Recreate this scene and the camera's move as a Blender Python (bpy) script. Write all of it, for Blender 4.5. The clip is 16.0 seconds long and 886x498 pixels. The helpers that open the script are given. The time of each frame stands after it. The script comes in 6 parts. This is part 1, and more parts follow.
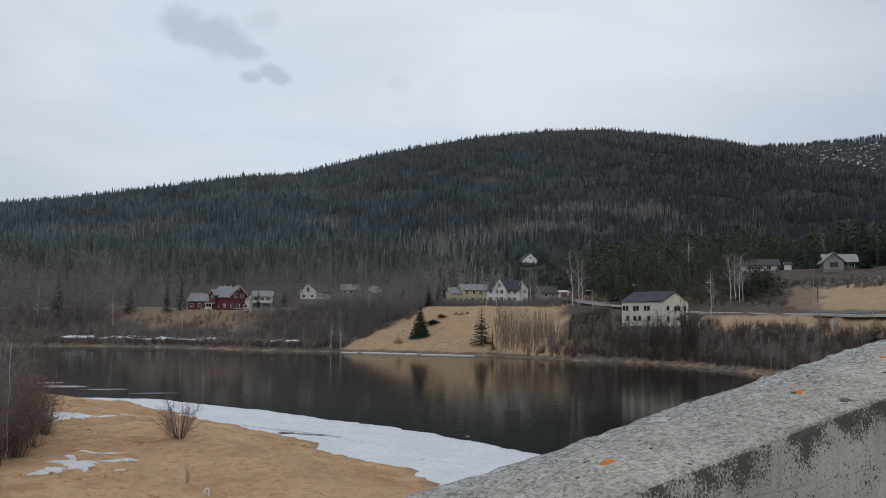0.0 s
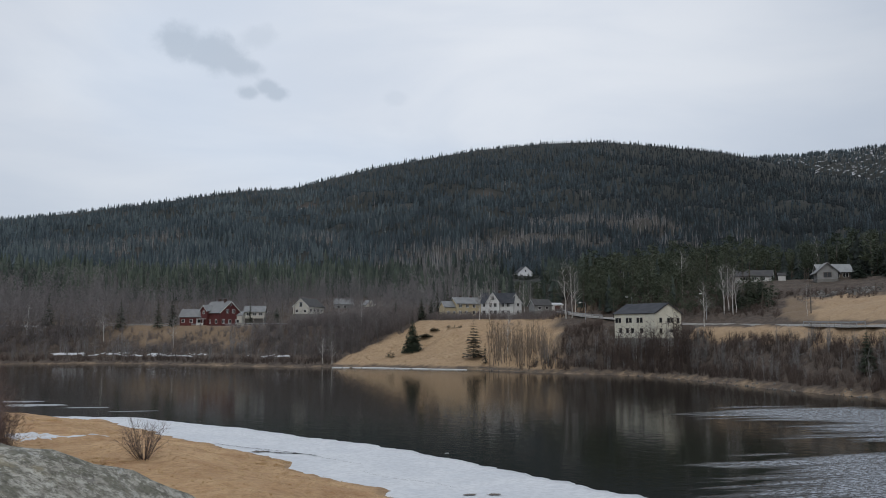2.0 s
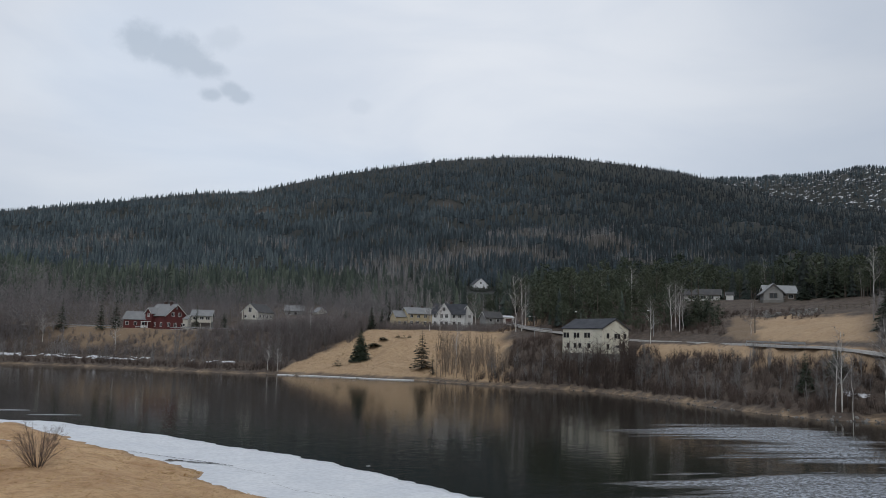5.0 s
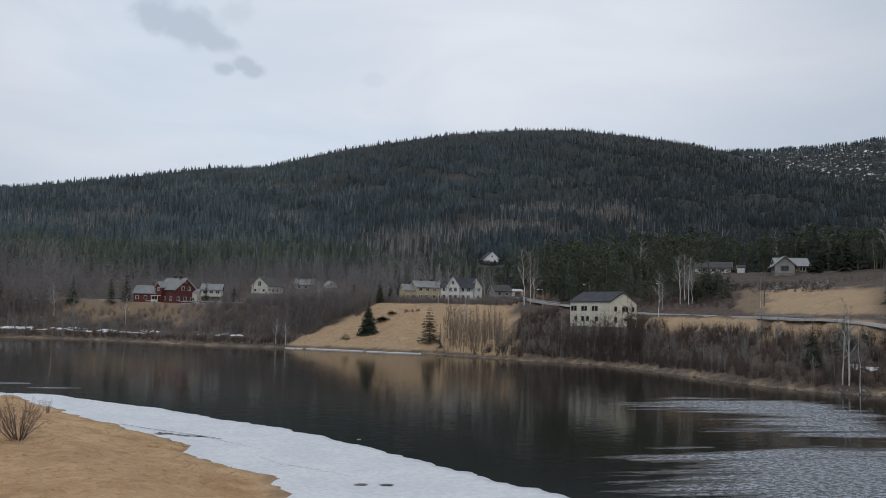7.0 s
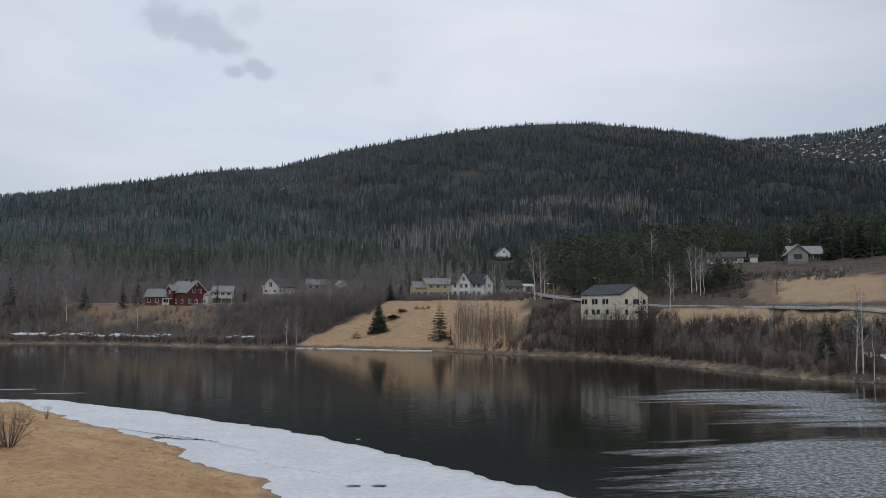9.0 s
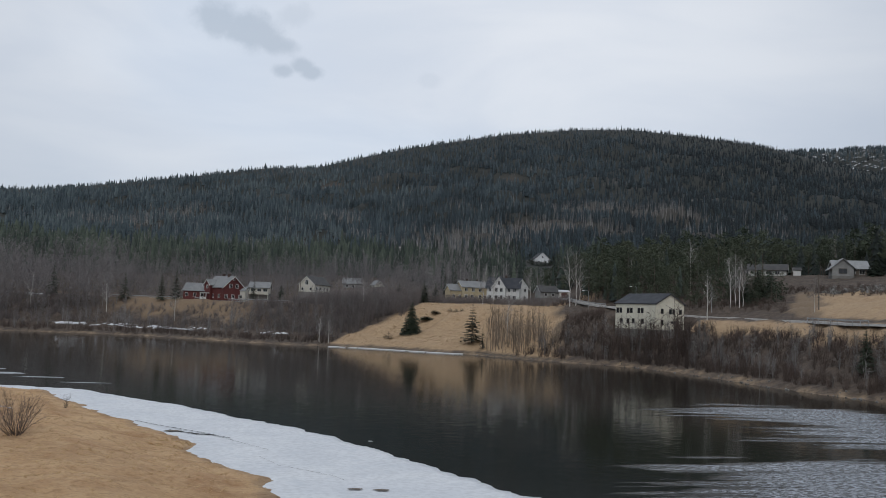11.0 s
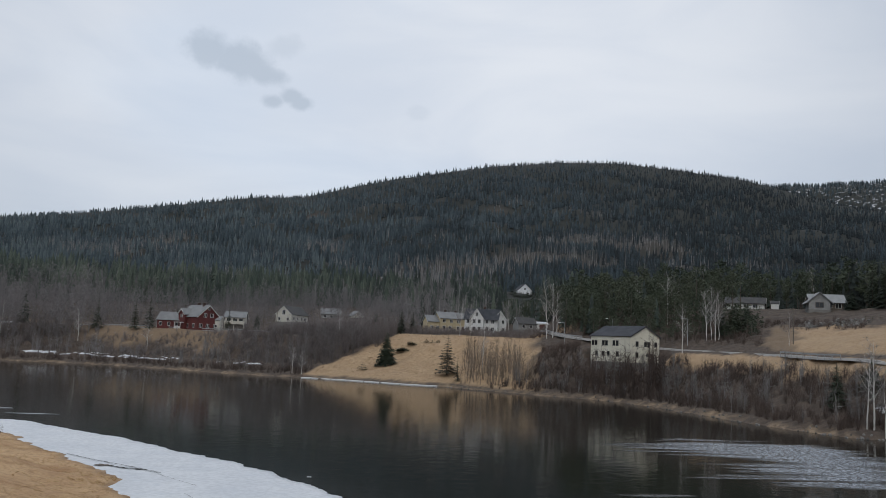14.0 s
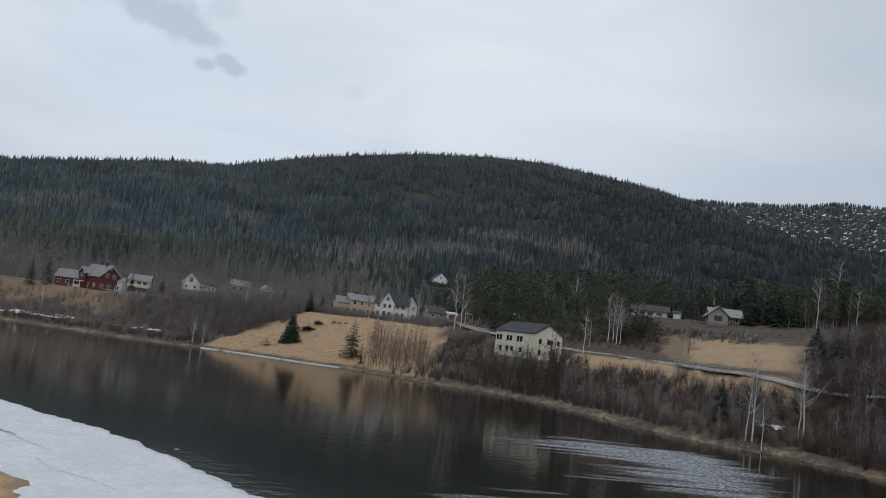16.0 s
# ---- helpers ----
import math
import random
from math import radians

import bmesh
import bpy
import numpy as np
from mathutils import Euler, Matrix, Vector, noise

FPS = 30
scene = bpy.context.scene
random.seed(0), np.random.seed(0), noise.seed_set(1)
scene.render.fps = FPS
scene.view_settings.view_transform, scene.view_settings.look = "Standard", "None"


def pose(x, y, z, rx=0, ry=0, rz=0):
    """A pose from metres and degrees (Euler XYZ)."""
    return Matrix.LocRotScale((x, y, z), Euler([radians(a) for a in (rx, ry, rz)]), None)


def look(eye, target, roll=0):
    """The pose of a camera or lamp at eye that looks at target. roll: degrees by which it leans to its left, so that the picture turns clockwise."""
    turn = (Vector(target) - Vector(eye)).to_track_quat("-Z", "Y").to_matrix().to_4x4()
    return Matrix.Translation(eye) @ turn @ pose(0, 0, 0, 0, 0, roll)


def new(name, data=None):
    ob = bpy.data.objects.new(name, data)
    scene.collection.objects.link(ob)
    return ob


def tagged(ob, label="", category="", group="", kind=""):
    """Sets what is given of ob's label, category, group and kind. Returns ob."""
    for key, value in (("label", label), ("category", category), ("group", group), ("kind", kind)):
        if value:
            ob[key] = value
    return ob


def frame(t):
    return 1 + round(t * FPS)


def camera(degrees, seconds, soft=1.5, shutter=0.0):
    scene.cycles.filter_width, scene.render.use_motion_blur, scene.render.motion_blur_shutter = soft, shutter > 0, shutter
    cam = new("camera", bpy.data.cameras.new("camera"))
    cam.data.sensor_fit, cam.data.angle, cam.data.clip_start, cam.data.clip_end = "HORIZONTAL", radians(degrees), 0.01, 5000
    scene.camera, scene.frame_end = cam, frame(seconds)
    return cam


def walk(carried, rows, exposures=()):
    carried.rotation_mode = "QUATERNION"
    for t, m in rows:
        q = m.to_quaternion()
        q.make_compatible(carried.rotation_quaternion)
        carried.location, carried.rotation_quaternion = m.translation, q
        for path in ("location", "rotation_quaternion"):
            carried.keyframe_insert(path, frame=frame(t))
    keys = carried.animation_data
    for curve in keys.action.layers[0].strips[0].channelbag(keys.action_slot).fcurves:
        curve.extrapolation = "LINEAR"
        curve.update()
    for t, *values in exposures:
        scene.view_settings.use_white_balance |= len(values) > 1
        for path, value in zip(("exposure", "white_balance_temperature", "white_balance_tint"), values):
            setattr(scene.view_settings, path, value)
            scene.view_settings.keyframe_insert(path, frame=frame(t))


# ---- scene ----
cam = camera(56.4, 16.0, soft=0.85)
PATH = [
    (0, (0.984, -3.298, 11.044), (1.43, -1.356, 11.212), 0.6),
    (0.5, (1.549, -3.08, 11.026), (1.996, -1.137, 11.18), 0.4),
    (1, (2.115, -2.819, 11.034), (2.562, -0.876, 11.186), 0.4),
    (1.5, (2.646, -2.608, 11.048), (3.093, -0.666, 11.215), 0.3),
    (2, (3.198, -2.222, 11.090), (3.649, -0.284, 11.291), 0.1),
    (2.5, (3.785, -1.848, 11.205), (4.292, 0.073, 11.438), 2.7),
    (3, (4.357, -1.58, 11.265), (4.914, 0.316, 11.574), 3.2),
    (3.5, (4.869, -1.411, 11.235), (5.424, 0.483, 11.556), 2.5),
    (4, (5.369, -1.32, 11.156), (5.923, 0.577, 11.466), 1.7),
    (4.5, (5.84, -1.212, 11.101), (6.387, 0.693, 11.369), 1.6),
    (7, (8.715, -0.385, 11.037), (9.229, 1.541, 11.201), 1.6),
    (7.5, (9.247, -0.203, 11.043), (9.744, 1.727, 11.202), 1.0),
    (8, (9.739, -0.041, 11.025), (10.225, 1.893, 11.184), 0.5),
    (8.5, (10.218, 0.137, 11.016), (10.706, 2.07, 11.175), 0.0),
    (9, (10.561, 0.346, 11.021), (11.043, 2.281, 11.177), 0.3),
    (11.5, (13.26, 1.372, 11.063), (13.628, 3.331, 11.226), 2.2),
    (12, (13.839, 1.577, 11.042), (14.198, 3.537, 11.221), 1.7),
    (12.5, (14.533, 1.819, 11.076), (14.888, 3.777, 11.275), 1.3),
    (13, (15.258, 2.023, 11.129), (15.614, 3.98, 11.337), 1.2),
    (13.5, (15.972, 2.197, 11.173), (16.337, 4.151, 11.394), 1.3),
    (14, (16.646, 2.321, 11.176), (17.056, 4.264, 11.413), 2.7),
    (14.5, (17.276, 2.41, 11.186), (17.744, 4.34, 11.42), 6.2),
    (15, (17.862, 2.554, 11.208), (18.363, 4.477, 11.433), 9.1),
    (15.5, (18.471, 2.659, 11.222), (18.988, 4.58, 11.435), 11.7),
    (16, (19.134, 2.772, 11.292), (19.728, 4.67, 11.512), 7.4),
]
walk(cam, [(t, look(eye, aim, roll)) for t, eye, aim, roll in PATH])

# ---- world, sun, exposure ----
def link(nt, a, b):
    nt.links.new(a, b)


def node(nt, kind, **values):
    n = nt.nodes.new(kind)
    for key, value in values.items():
        if key == "op":
            n.operation = value
        elif key == "blend":
            n.blend_type = value
        elif isinstance(key, str) and key.startswith("i"):
            n.inputs[int(key[1:])].default_value = value
    return n


def math_node(nt, op, a, b=None):
    n = nt.nodes.new("ShaderNodeMath")
    n.operation = op
    for i, v in enumerate((a, b)):
        if v is None:
            continue
        if isinstance(v, (int, float)):
            n.inputs[i].default_value = v
        else:
            nt.links.new(v, n.inputs[i])
    return n.outputs[0]


def mix_node(nt, fac, a, b, blend="MIX"):
    n = nt.nodes.new("ShaderNodeMix")
    n.data_type, n.blend_type = "RGBA", blend
    for socket, v in ((n.inputs[0], fac), (n.inputs[6], a), (n.inputs[7], b)):
        if isinstance(v, (int, float)):
            socket.default_value = v
        elif isinstance(v, tuple):
            socket.default_value = (*v, 1.0)
        else:
            nt.links.new(v, socket)
    return n.outputs[2]


def noise_node(nt, vec, scale, detail=4.0, rough=0.55, distort=0.0):
    n = nt.nodes.new("ShaderNodeTexNoise")
    n.inputs["Scale"].default_value = scale
    n.inputs["Detail"].default_value = detail
    n.inputs["Roughness"].default_value = rough
    n.inputs["Distortion"].default_value = distort
    nt.links.new(vec, n.inputs["Vector"])
    return n.outputs["Fac"]


def ramp(nt, fac, lo, hi):
    n = nt.nodes.new("ShaderNodeMapRange")
    n.interpolation_type = "SMOOTHSTEP"
    n.inputs["From Min"].default_value, n.inputs["From Max"].default_value = lo, hi
    nt.links.new(fac, n.inputs["Value"])
    return n.outputs["Result"]


def mapping(nt, vec, scale=(1, 1, 1), rot=(0, 0, 0), loc=(0, 0, 0)):
    n = nt.nodes.new("ShaderNodeMapping")
    n.inputs["Scale"].default_value = scale
    n.inputs["Rotation"].default_value = rot
    n.inputs["Location"].default_value = loc
    nt.links.new(vec, n.inputs["Vector"])
    return n.outputs["Vector"]


SUN_EL, SUN_AZ = 38.0, 200.0      # height of the veiled sun; compass angle from +y over +x


def make_world():
    world = bpy.data.worlds.new("overcast_sky")
    scene.world = world
    world.use_nodes = True
    nt = world.node_tree
    nt.nodes.clear()
    out = nt.nodes.new("ShaderNodeOutputWorld")
    bg = nt.nodes.new("ShaderNodeBackground")
    link(nt, bg.outputs[0], out.inputs[0])
    sky = nt.nodes.new("ShaderNodeTexSky")
    sky.sky_type, sky.sun_disc = "NISHITA", False
    sky.sun_elevation, sky.sun_rotation = radians(SUN_EL), radians(SUN_AZ)
    tc = nt.nodes.new("ShaderNodeTexCoord").outputs["Generated"]
    sep = nt.nodes.new("ShaderNodeSeparateXYZ")
    link(nt, tc, sep.inputs[0])
    up = math_node(nt, "MAXIMUM", sep.outputs[2], 0.0)
    # cloud deck: grows brighter towards the zenith, as an even overcast does
    deck = mix_node(nt, ramp(nt, up, -0.02, 0.30), (0.515, 0.575, 0.67), (0.655, 0.70, 0.775))
    deck = mix_node(nt, ramp(nt, up, 0.30, 1.0), deck, (0.80, 0.83, 0.88))
    bright = nt.nodes.new("ShaderNodeVectorMath")
    bright.operation = "DOT_PRODUCT"
    link(nt, tc, bright.inputs[0])
    bright.inputs[1].default_value = (0.139, 0.924, 0.358)
    glow = ramp(nt, bright.outputs["Value"], 0.80, 1.0)
    deck = mix_node(nt, glow, mix_node(nt, 1.0, deck, (0.86, 0.87, 0.885), "MULTIPLY"), mix_node(nt, 1.0, deck, (1.12, 1.11, 1.10), "MULTIPLY"))
    # soft streaks of thicker and thinner cloud
    flat = mapping(nt, tc, (1.6, 1.6, 5.5))
    streak = noise_node(nt, flat, 1.7, 6.0, 0.5, 0.4)
    deck = mix_node(nt, ramp(nt, streak, 0.30, 0.70), mix_node(nt, 1.0, deck, (0.90, 0.925, 0.955), "MULTIPLY"), mix_node(nt, 1.0, deck, (1.07, 1.06, 1.04), "MULTIPLY"))
    blue = ramp(nt, noise_node(nt, mapping(nt, tc, (2.0, 2.0, 4.0), (0, 0, 0), (3.1, 0, 0)), 1.1, 3.0), 0.48, 0.66)
    deck = mix_node(nt, math_node(nt, "MULTIPLY", blue, 0.3), deck, mix_node(nt, 1.0, deck, (0.90, 0.98, 1.06), "MULTIPLY"))
    # small dark scud clouds under the deck
    wob = noise_node(nt, tc, 34.0, 5.0, 0.6)
    wob2 = noise_node(nt, mapping(nt, tc, (1, 1, 1.6), (0, 0, 0), (5, 2, 1)), 9.0, 4.0, 0.55)
    for dark, lobes in SCUD:
        cloud = None
        for az, el, wide, high, lean in lobes:
            a, e = radians(az), radians(el)
            axis = Vector((math.sin(a) * math.cos(e), math.cos(a) * math.cos(e), math.sin(e)))
            right = Vector((math.cos(a), -math.sin(a), 0))
            over = right.cross(axis)
            r2 = (right * math.cos(lean) + over * math.sin(lean))
            o2 = (over * math.cos(lean) - right * math.sin(lean))
            dots = []
            for v, size in ((r2, wide), (o2, high)):
                d = nt.nodes.new("ShaderNodeVectorMath")
                d.operation = "DOT_PRODUCT"
                link(nt, tc, d.inputs[0])
                d.inputs[1].default_value = v
                dots.append(math_node(nt, "DIVIDE", d.outputs["Value"], radians(size)))
            r = math_node(nt, "SQRT", math_node(nt, "ADD", math_node(nt, "POWER", dots[0], 2.0), math_node(nt, "POWER", dots[1], 2.0)))
            front = nt.nodes.new("ShaderNodeVectorMath")
            front.operation = "DOT_PRODUCT"
            link(nt, tc, front.inputs[0])
            front.inputs[1].default_value = axis
            r = math_node(nt, "ADD", r, math_node(nt, "MULTIPLY", math_node(nt, "LESS_THAN", front.outputs["Value"], 0.5), 9.0))
            cloud = r if cloud is None else math_node(nt, "MINIMUM", cloud, r)
        cloud = math_node(nt, "ADD", cloud, math_node(nt, "MULTIPLY", math_node(nt, "SUBTRACT", wob, 0.5), 1.5))
        cloud = math_node(nt, "ADD", cloud, math_node(nt, "MULTIPLY", math_node(nt, "SUBTRACT", wob2, 0.5), 0.5))
        m = math_node(nt, "SUBTRACT", 1.0, ramp(nt, cloud, 0.45, 1.25))
        deck = mix_node(nt, math_node(nt, "MULTIPLY", m, dark), deck, (0.40, 0.47, 0.56))
    clear = mix_node(nt, 1.0, sky.outputs[0], (0.09, 0.09, 0.09), "MULTIPLY")
    link(nt, mix_node(nt, 0.93, clear, deck), bg.inputs[0])
    bg.inputs[1].default_value = 1.0


# small dark clouds: strength, and lobes as azimuth, height, half width, half height, lean
SCUD = [(0.55, ((-4.9, 18.85, 1.7, 1.25, 0.0), (-3.0, 18.4, 2.4, 1.35, -0.15), (-1.3, 17.75, 1.7, 0.75, -0.2))), (0.22, ((0.0, 19.6, 1.3, 0.8, 0.3),)),
        (0.55, ((-0.5, 16.05, 0.85, 0.5, 0.0), (0.75, 16.45, 0.85, 0.62, 0.0), (1.4, 16.05, 0.85, 0.5, 0.0))), (0.13, ((9.7, 16.1, 0.9, 0.55, 0.0),))]
make_world()
sun = new("sun", bpy.data.lights.new("sun", "SUN"))
sun.data.energy, sun.data.angle, sun.data.color = 0.55, radians(14), (1.0, 0.95, 0.88)
sun_from = Vector((math.sin(radians(SUN_AZ)) * math.cos(radians(SUN_EL)), math.cos(radians(SUN_AZ)) * math.cos(radians(SUN_EL)), math.sin(radians(SUN_EL))))
sun.matrix_world = look(sun_from * 300, (0, 0, 0))


# ---- materials ----
def base_material(name, rough=0.8, metal=0.0):
    m = bpy.data.materials.new(name)
    m.use_nodes = True
    nt = m.node_tree
    b = nt.nodes["Principled BSDF"]
    b.inputs["Roughness"].default_value = rough
    b.inputs["Metallic"].default_value = metal
    return m, nt, b, nt.nodes.new("ShaderNodeTexCoord").outputs["Object"]


def bump(nt, b, fac, strength, distance):
    n = nt.nodes.new("ShaderNodeBump")
    n.inputs["Strength"].default_value, n.inputs["Distance"].default_value = strength, distance
    link(nt, fac, n.inputs["Height"])
    link(nt, n.outputs[0], b.inputs["Normal"])


def surface(name, a, b_, scale=3.0, rough=0.8, fine=30.0, relief=0.3, depth=0.02, metal=0.0, stain=None, stretch=(1, 1, 1)):
    """Two tones in large patches, a finer grain over them, optional stains, and relief."""
    m, nt, b, vec = base_material(name, rough, metal)
    vec = mapping(nt, vec, stretch)
    big = ramp(nt, noise_node(nt, vec, scale, 5.0), 0.35, 0.65)
    small = noise_node(nt, vec, fine, 3.0)
    col = mix_node(nt, big, a, b_)
    col = mix_node(nt, math_node(nt, "MULTIPLY", ramp(nt, small, 0.35, 0.7), 0.35), col, tuple(0.62 * c for c in a))
    if stain:
        col = mix_node(nt, math_node(nt, "MULTIPLY", ramp(nt, noise_node(nt, vec, scale * 2.7, 6.0, 0.65), 0.55, 0.68), 0.7), col, stain)
    link(nt, col, b.inputs["Base Color"])
    if relief:
        bump(nt, b, small, relief, depth)
    return m


def varied(name, tones, rough=0.85, island=True, spread=0.25):
    """A tone for each loose piece of a joined mesh, or for each object."""
    m, nt, b, vec = base_material(name, rough)
    if island == "plant":
        a = nt.nodes.new("ShaderNodeAttribute")
        a.attribute_name = "tone"
        src = a.outputs["Fac"]
    elif island:
        src = nt.nodes.new("ShaderNodeNewGeometry").outputs["Random Per Island"]
    else:
        src = nt.nodes.new("ShaderNodeObjectInfo").outputs["Random"]
    cr = nt.nodes.new("ShaderNodeValToRGB")
    els = cr.color_ramp.elements
    while len(els) < len(tones):
        els.new(0.5)
    for i, (e, t) in enumerate(zip(els, tones)):
        e.position, e.color = i / max(1, len(tones) - 1), (*t, 1)
    link(nt, src, cr.inputs[0])
    patch = ramp(nt, noise_node(nt, vec, 0.006, 5.0, 0.6), 0.36, 0.62)
    col = mix_node(nt, math_node(nt, "MULTIPLY", patch, spread), cr.outputs[0], mix_node(nt, 1.0, cr.outputs[0], (0.45, 0.55, 0.62), "MULTIPLY"))
    link(nt, col, b.inputs["Base Color"])
    return m


def ground_material():
    """Dry grass, leaf litter, forest floor and wet bank, by what grows there."""
    m, nt, b, vec = base_material("ground_cover", 0.95)
    def attr(n):
        a = nt.nodes.new("ShaderNodeAttribute")
        a.attribute_name = n
        return a.outputs["Fac"]
    big = ramp(nt, noise_node(nt, vec, 0.11, 5.0, 0.6), 0.35, 0.65)
    mid = ramp(nt, noise_node(nt, vec, 0.6, 5.0, 0.65), 0.35, 0.68)
    fine = noise_node(nt, mapping(nt, vec, (1.0, 2.2, 1.0)), 3.4, 6.0, 0.7)
    grass = mix_node(nt, big, (0.56, 0.362, 0.196), (0.43, 0.262, 0.135))
    rust = ramp(nt, noise_node(nt, mapping(nt, vec, (1, 1, 1), (0, 0, 0), (31, 7, 0)), 0.16, 4.0, 0.6), 0.52, 0.68)
    grass = mix_node(nt, math_node(nt, "MULTIPLY", rust, 0.75), grass, (0.34, 0.175, 0.078))
    grass = mix_node(nt, math_node(nt, "MULTIPLY", mid, 0.55), grass, (0.62, 0.425, 0.240))
    grass = mix_node(nt, math_node(nt, "MULTIPLY", ramp(nt, fine, 0.48, 0.72), 0.6), grass, (0.22, 0.128, 0.062))
    grass = mix_node(nt, math_node(nt, "MULTIPLY", attr("pale"), 0.75), grass, mix_node(nt, mid, (0.52, 0.380, 0.235), (0.38, 0.268, 0.165)))
    grass = mix_node(nt, math_node(nt, "MULTIPLY", ramp(nt, noise_node(nt, mapping(nt, vec, (1, 1.6, 1), (0, 0, 0.3)), 1.1, 6.0, 0.7), 0.50, 0.66), 0.58), grass, (0.30, 0.175, 0.083))
    litter = mix_node(nt, mid, (0.060, 0.046, 0.037), (0.115, 0.086, 0.066))
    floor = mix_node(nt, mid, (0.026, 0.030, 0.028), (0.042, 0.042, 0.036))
    bank = mix_node(nt, mid, (0.12, 0.086, 0.057), (0.32, 0.232, 0.150))
    col = mix_node(nt, attr("grass"), litter, grass)
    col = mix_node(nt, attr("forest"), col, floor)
    col = mix_node(nt, attr("bank"), col, bank)
    snow = ramp(nt, math_node(nt, "MULTIPLY", attr("snow"), math_node(nt, "ADD", 0.35, noise_node(nt, mapping(nt, vec, (0.6, 1.0, 1.0)), 0.085, 6.0, 0.66))), 0.54, 0.60)
    col = mix_node(nt, snow, col, (0.78, 0.80, 0.83))
    link(nt, col, b.inputs["Base Color"])
    tussock = noise_node(nt, vec, 1.3, 5.0, 0.6)
    bump(nt, b, math_node(nt, "ADD", math_node(nt, "MULTIPLY", tussock, 2.0), fine), 0.7, 0.16)
    return m


def water_material():
    m, nt, b, vec = base_material("river_water", 0.03)
    b.inputs["Base Color"].default_value = (0.012, 0.013, 0.010, 1)
    b.inputs["IOR"].default_value = 1.33
    b.inputs["Specular IOR Level"].default_value = 0.30
    # riffles where the current runs over shallows, glassy water elsewhere
    flow = mapping(nt, vec, (0.020, 0.075, 1), (0, 0, radians(-38)))
    band = noise_node(nt, flow, 1.0, 3.0, 0.55, 0.5)
    sep = nt.nodes.new("ShaderNodeSeparateXYZ")
    link(nt, vec, sep.inputs[0])
    # the riffle: two long tongues of broken water beside the ice, with a slick between them
    jag = math_node(nt, "MULTIPLY", math_node(nt, "SUBTRACT", band, 0.5), 26.0)
    across = math_node(nt, "ADD", math_node(nt, "ADD", sep.outputs[1], math_node(nt, "MULTIPLY", sep.outputs[0], 0.12)), jag)
    reach = math_node(nt, "ADD", sep.outputs[0], math_node(nt, "MULTIPLY", jag, 1.4))
    upper = math_node(nt, "MULTIPLY", math_node(nt, "MULTIPLY", ramp(nt, across, 75.0, 80.0), math_node(nt, "SUBTRACT", 1.0, ramp(nt, across, 112.0, 122.0))), ramp(nt, reach, 52.0, 92.0))
    lower = math_node(nt, "MULTIPLY", math_node(nt, "SUBTRACT", 1.0, ramp(nt, across, 66.0, 74.0)), ramp(nt, reach, 29.0, 58.0))
    streaks = noise_node(nt, mapping(nt, vec, (0.05, 0.42, 1), (0, 0, radians(-8))), 1.0, 5.0, 0.65, 0.6)
    lee = math_node(nt, "ADD", math_node(nt, "SUBTRACT", sep.outputs[0], math_node(nt, "MULTIPLY", sep.outputs[1], 0.55)), math_node(nt, "MULTIPLY", jag, 0.5))
    upper = math_node(nt, "MULTIPLY", upper, math_node(nt, "SUBTRACT", 1.0, ramp(nt, lee, 32.0, 47.0)))
    reached = math_node(nt, "MAXIMUM", upper, lower)
    ragged = math_node(nt, "ADD", reached, math_node(nt, "MULTIPLY", math_node(nt, "SUBTRACT", streaks, 0.5), 2.2))
    rough_water = math_node(nt, "MULTIPLY", ramp(nt, ragged, 0.30, 0.72), ramp(nt, reached, 0.02, 0.2))
    speck = noise_node(nt, mapping(nt, vec, (0.6, 1.2, 1)), 3.0, 6.0, 0.8, 0.3)
    broken = math_node(nt, "MULTIPLY", rough_water, ramp(nt, speck, 0.46, 0.57))
    calm = noise_node(nt, mapping(nt, vec, (0.8, 1.0, 1)), 0.9, 3.0, 0.5)
    chop = noise_node(nt, mapping(nt, vec, (0.7, 1.3, 1), (0, 0, radians(-20))), 1.3, 4.0, 0.6, 0.3)
    # short steep riffles, each with a long face turned upstream
    rip = nt.nodes.new("ShaderNodeTexWave")
    rip.wave_type, rip.bands_direction, rip.wave_profile = "BANDS", "Y", "SAW"
    for key, value in (("Scale", 0.12), ("Distortion", 9.0), ("Detail", 3.0), ("Detail Scale", 2.0), ("Detail Roughness", 0.6)):
        rip.inputs[key].default_value = value
    link(nt, mapping(nt, vec, (0.75, 1.0, 1), (0, 0, radians(24))), rip.inputs["Vector"])
    face = math_node(nt, "ADD", math_node(nt, "MULTIPLY", rip.outputs["Fac"], 0.045), math_node(nt, "MULTIPLY", chop, 0.09))
    h = math_node(nt, "ADD", math_node(nt, "MULTIPLY", calm, 0.018), math_node(nt, "MULTIPLY", face, rough_water))
    bump(nt, b, h, 1.0, 1.0)
    # wavelet normals tilt towards the walk, so that they mirror more of the sky
    bent = b.inputs["Normal"].links[0].from_socket
    lean = nt.nodes.new("ShaderNodeVectorMath")
    lean.operation = "SCALE"
    lean.inputs[0].default_value = (-0.085, -0.125, 0.0)
    link(nt, math_node(nt, "ADD", math_node(nt, "MULTIPLY", rough_water, 0.25), math_node(nt, "MULTIPLY", broken, 1.0)), lean.inputs["Scale"])
    total = nt.nodes.new("ShaderNodeVectorMath")
    total.operation = "ADD"
    link(nt, bent, total.inputs[0])
    link(nt, lean.outputs[0], total.inputs[1])
    unit = nt.nodes.new("ShaderNodeVectorMath")
    unit.operation = "NORMALIZE"
    link(nt, total.outputs[0], unit.inputs[0])
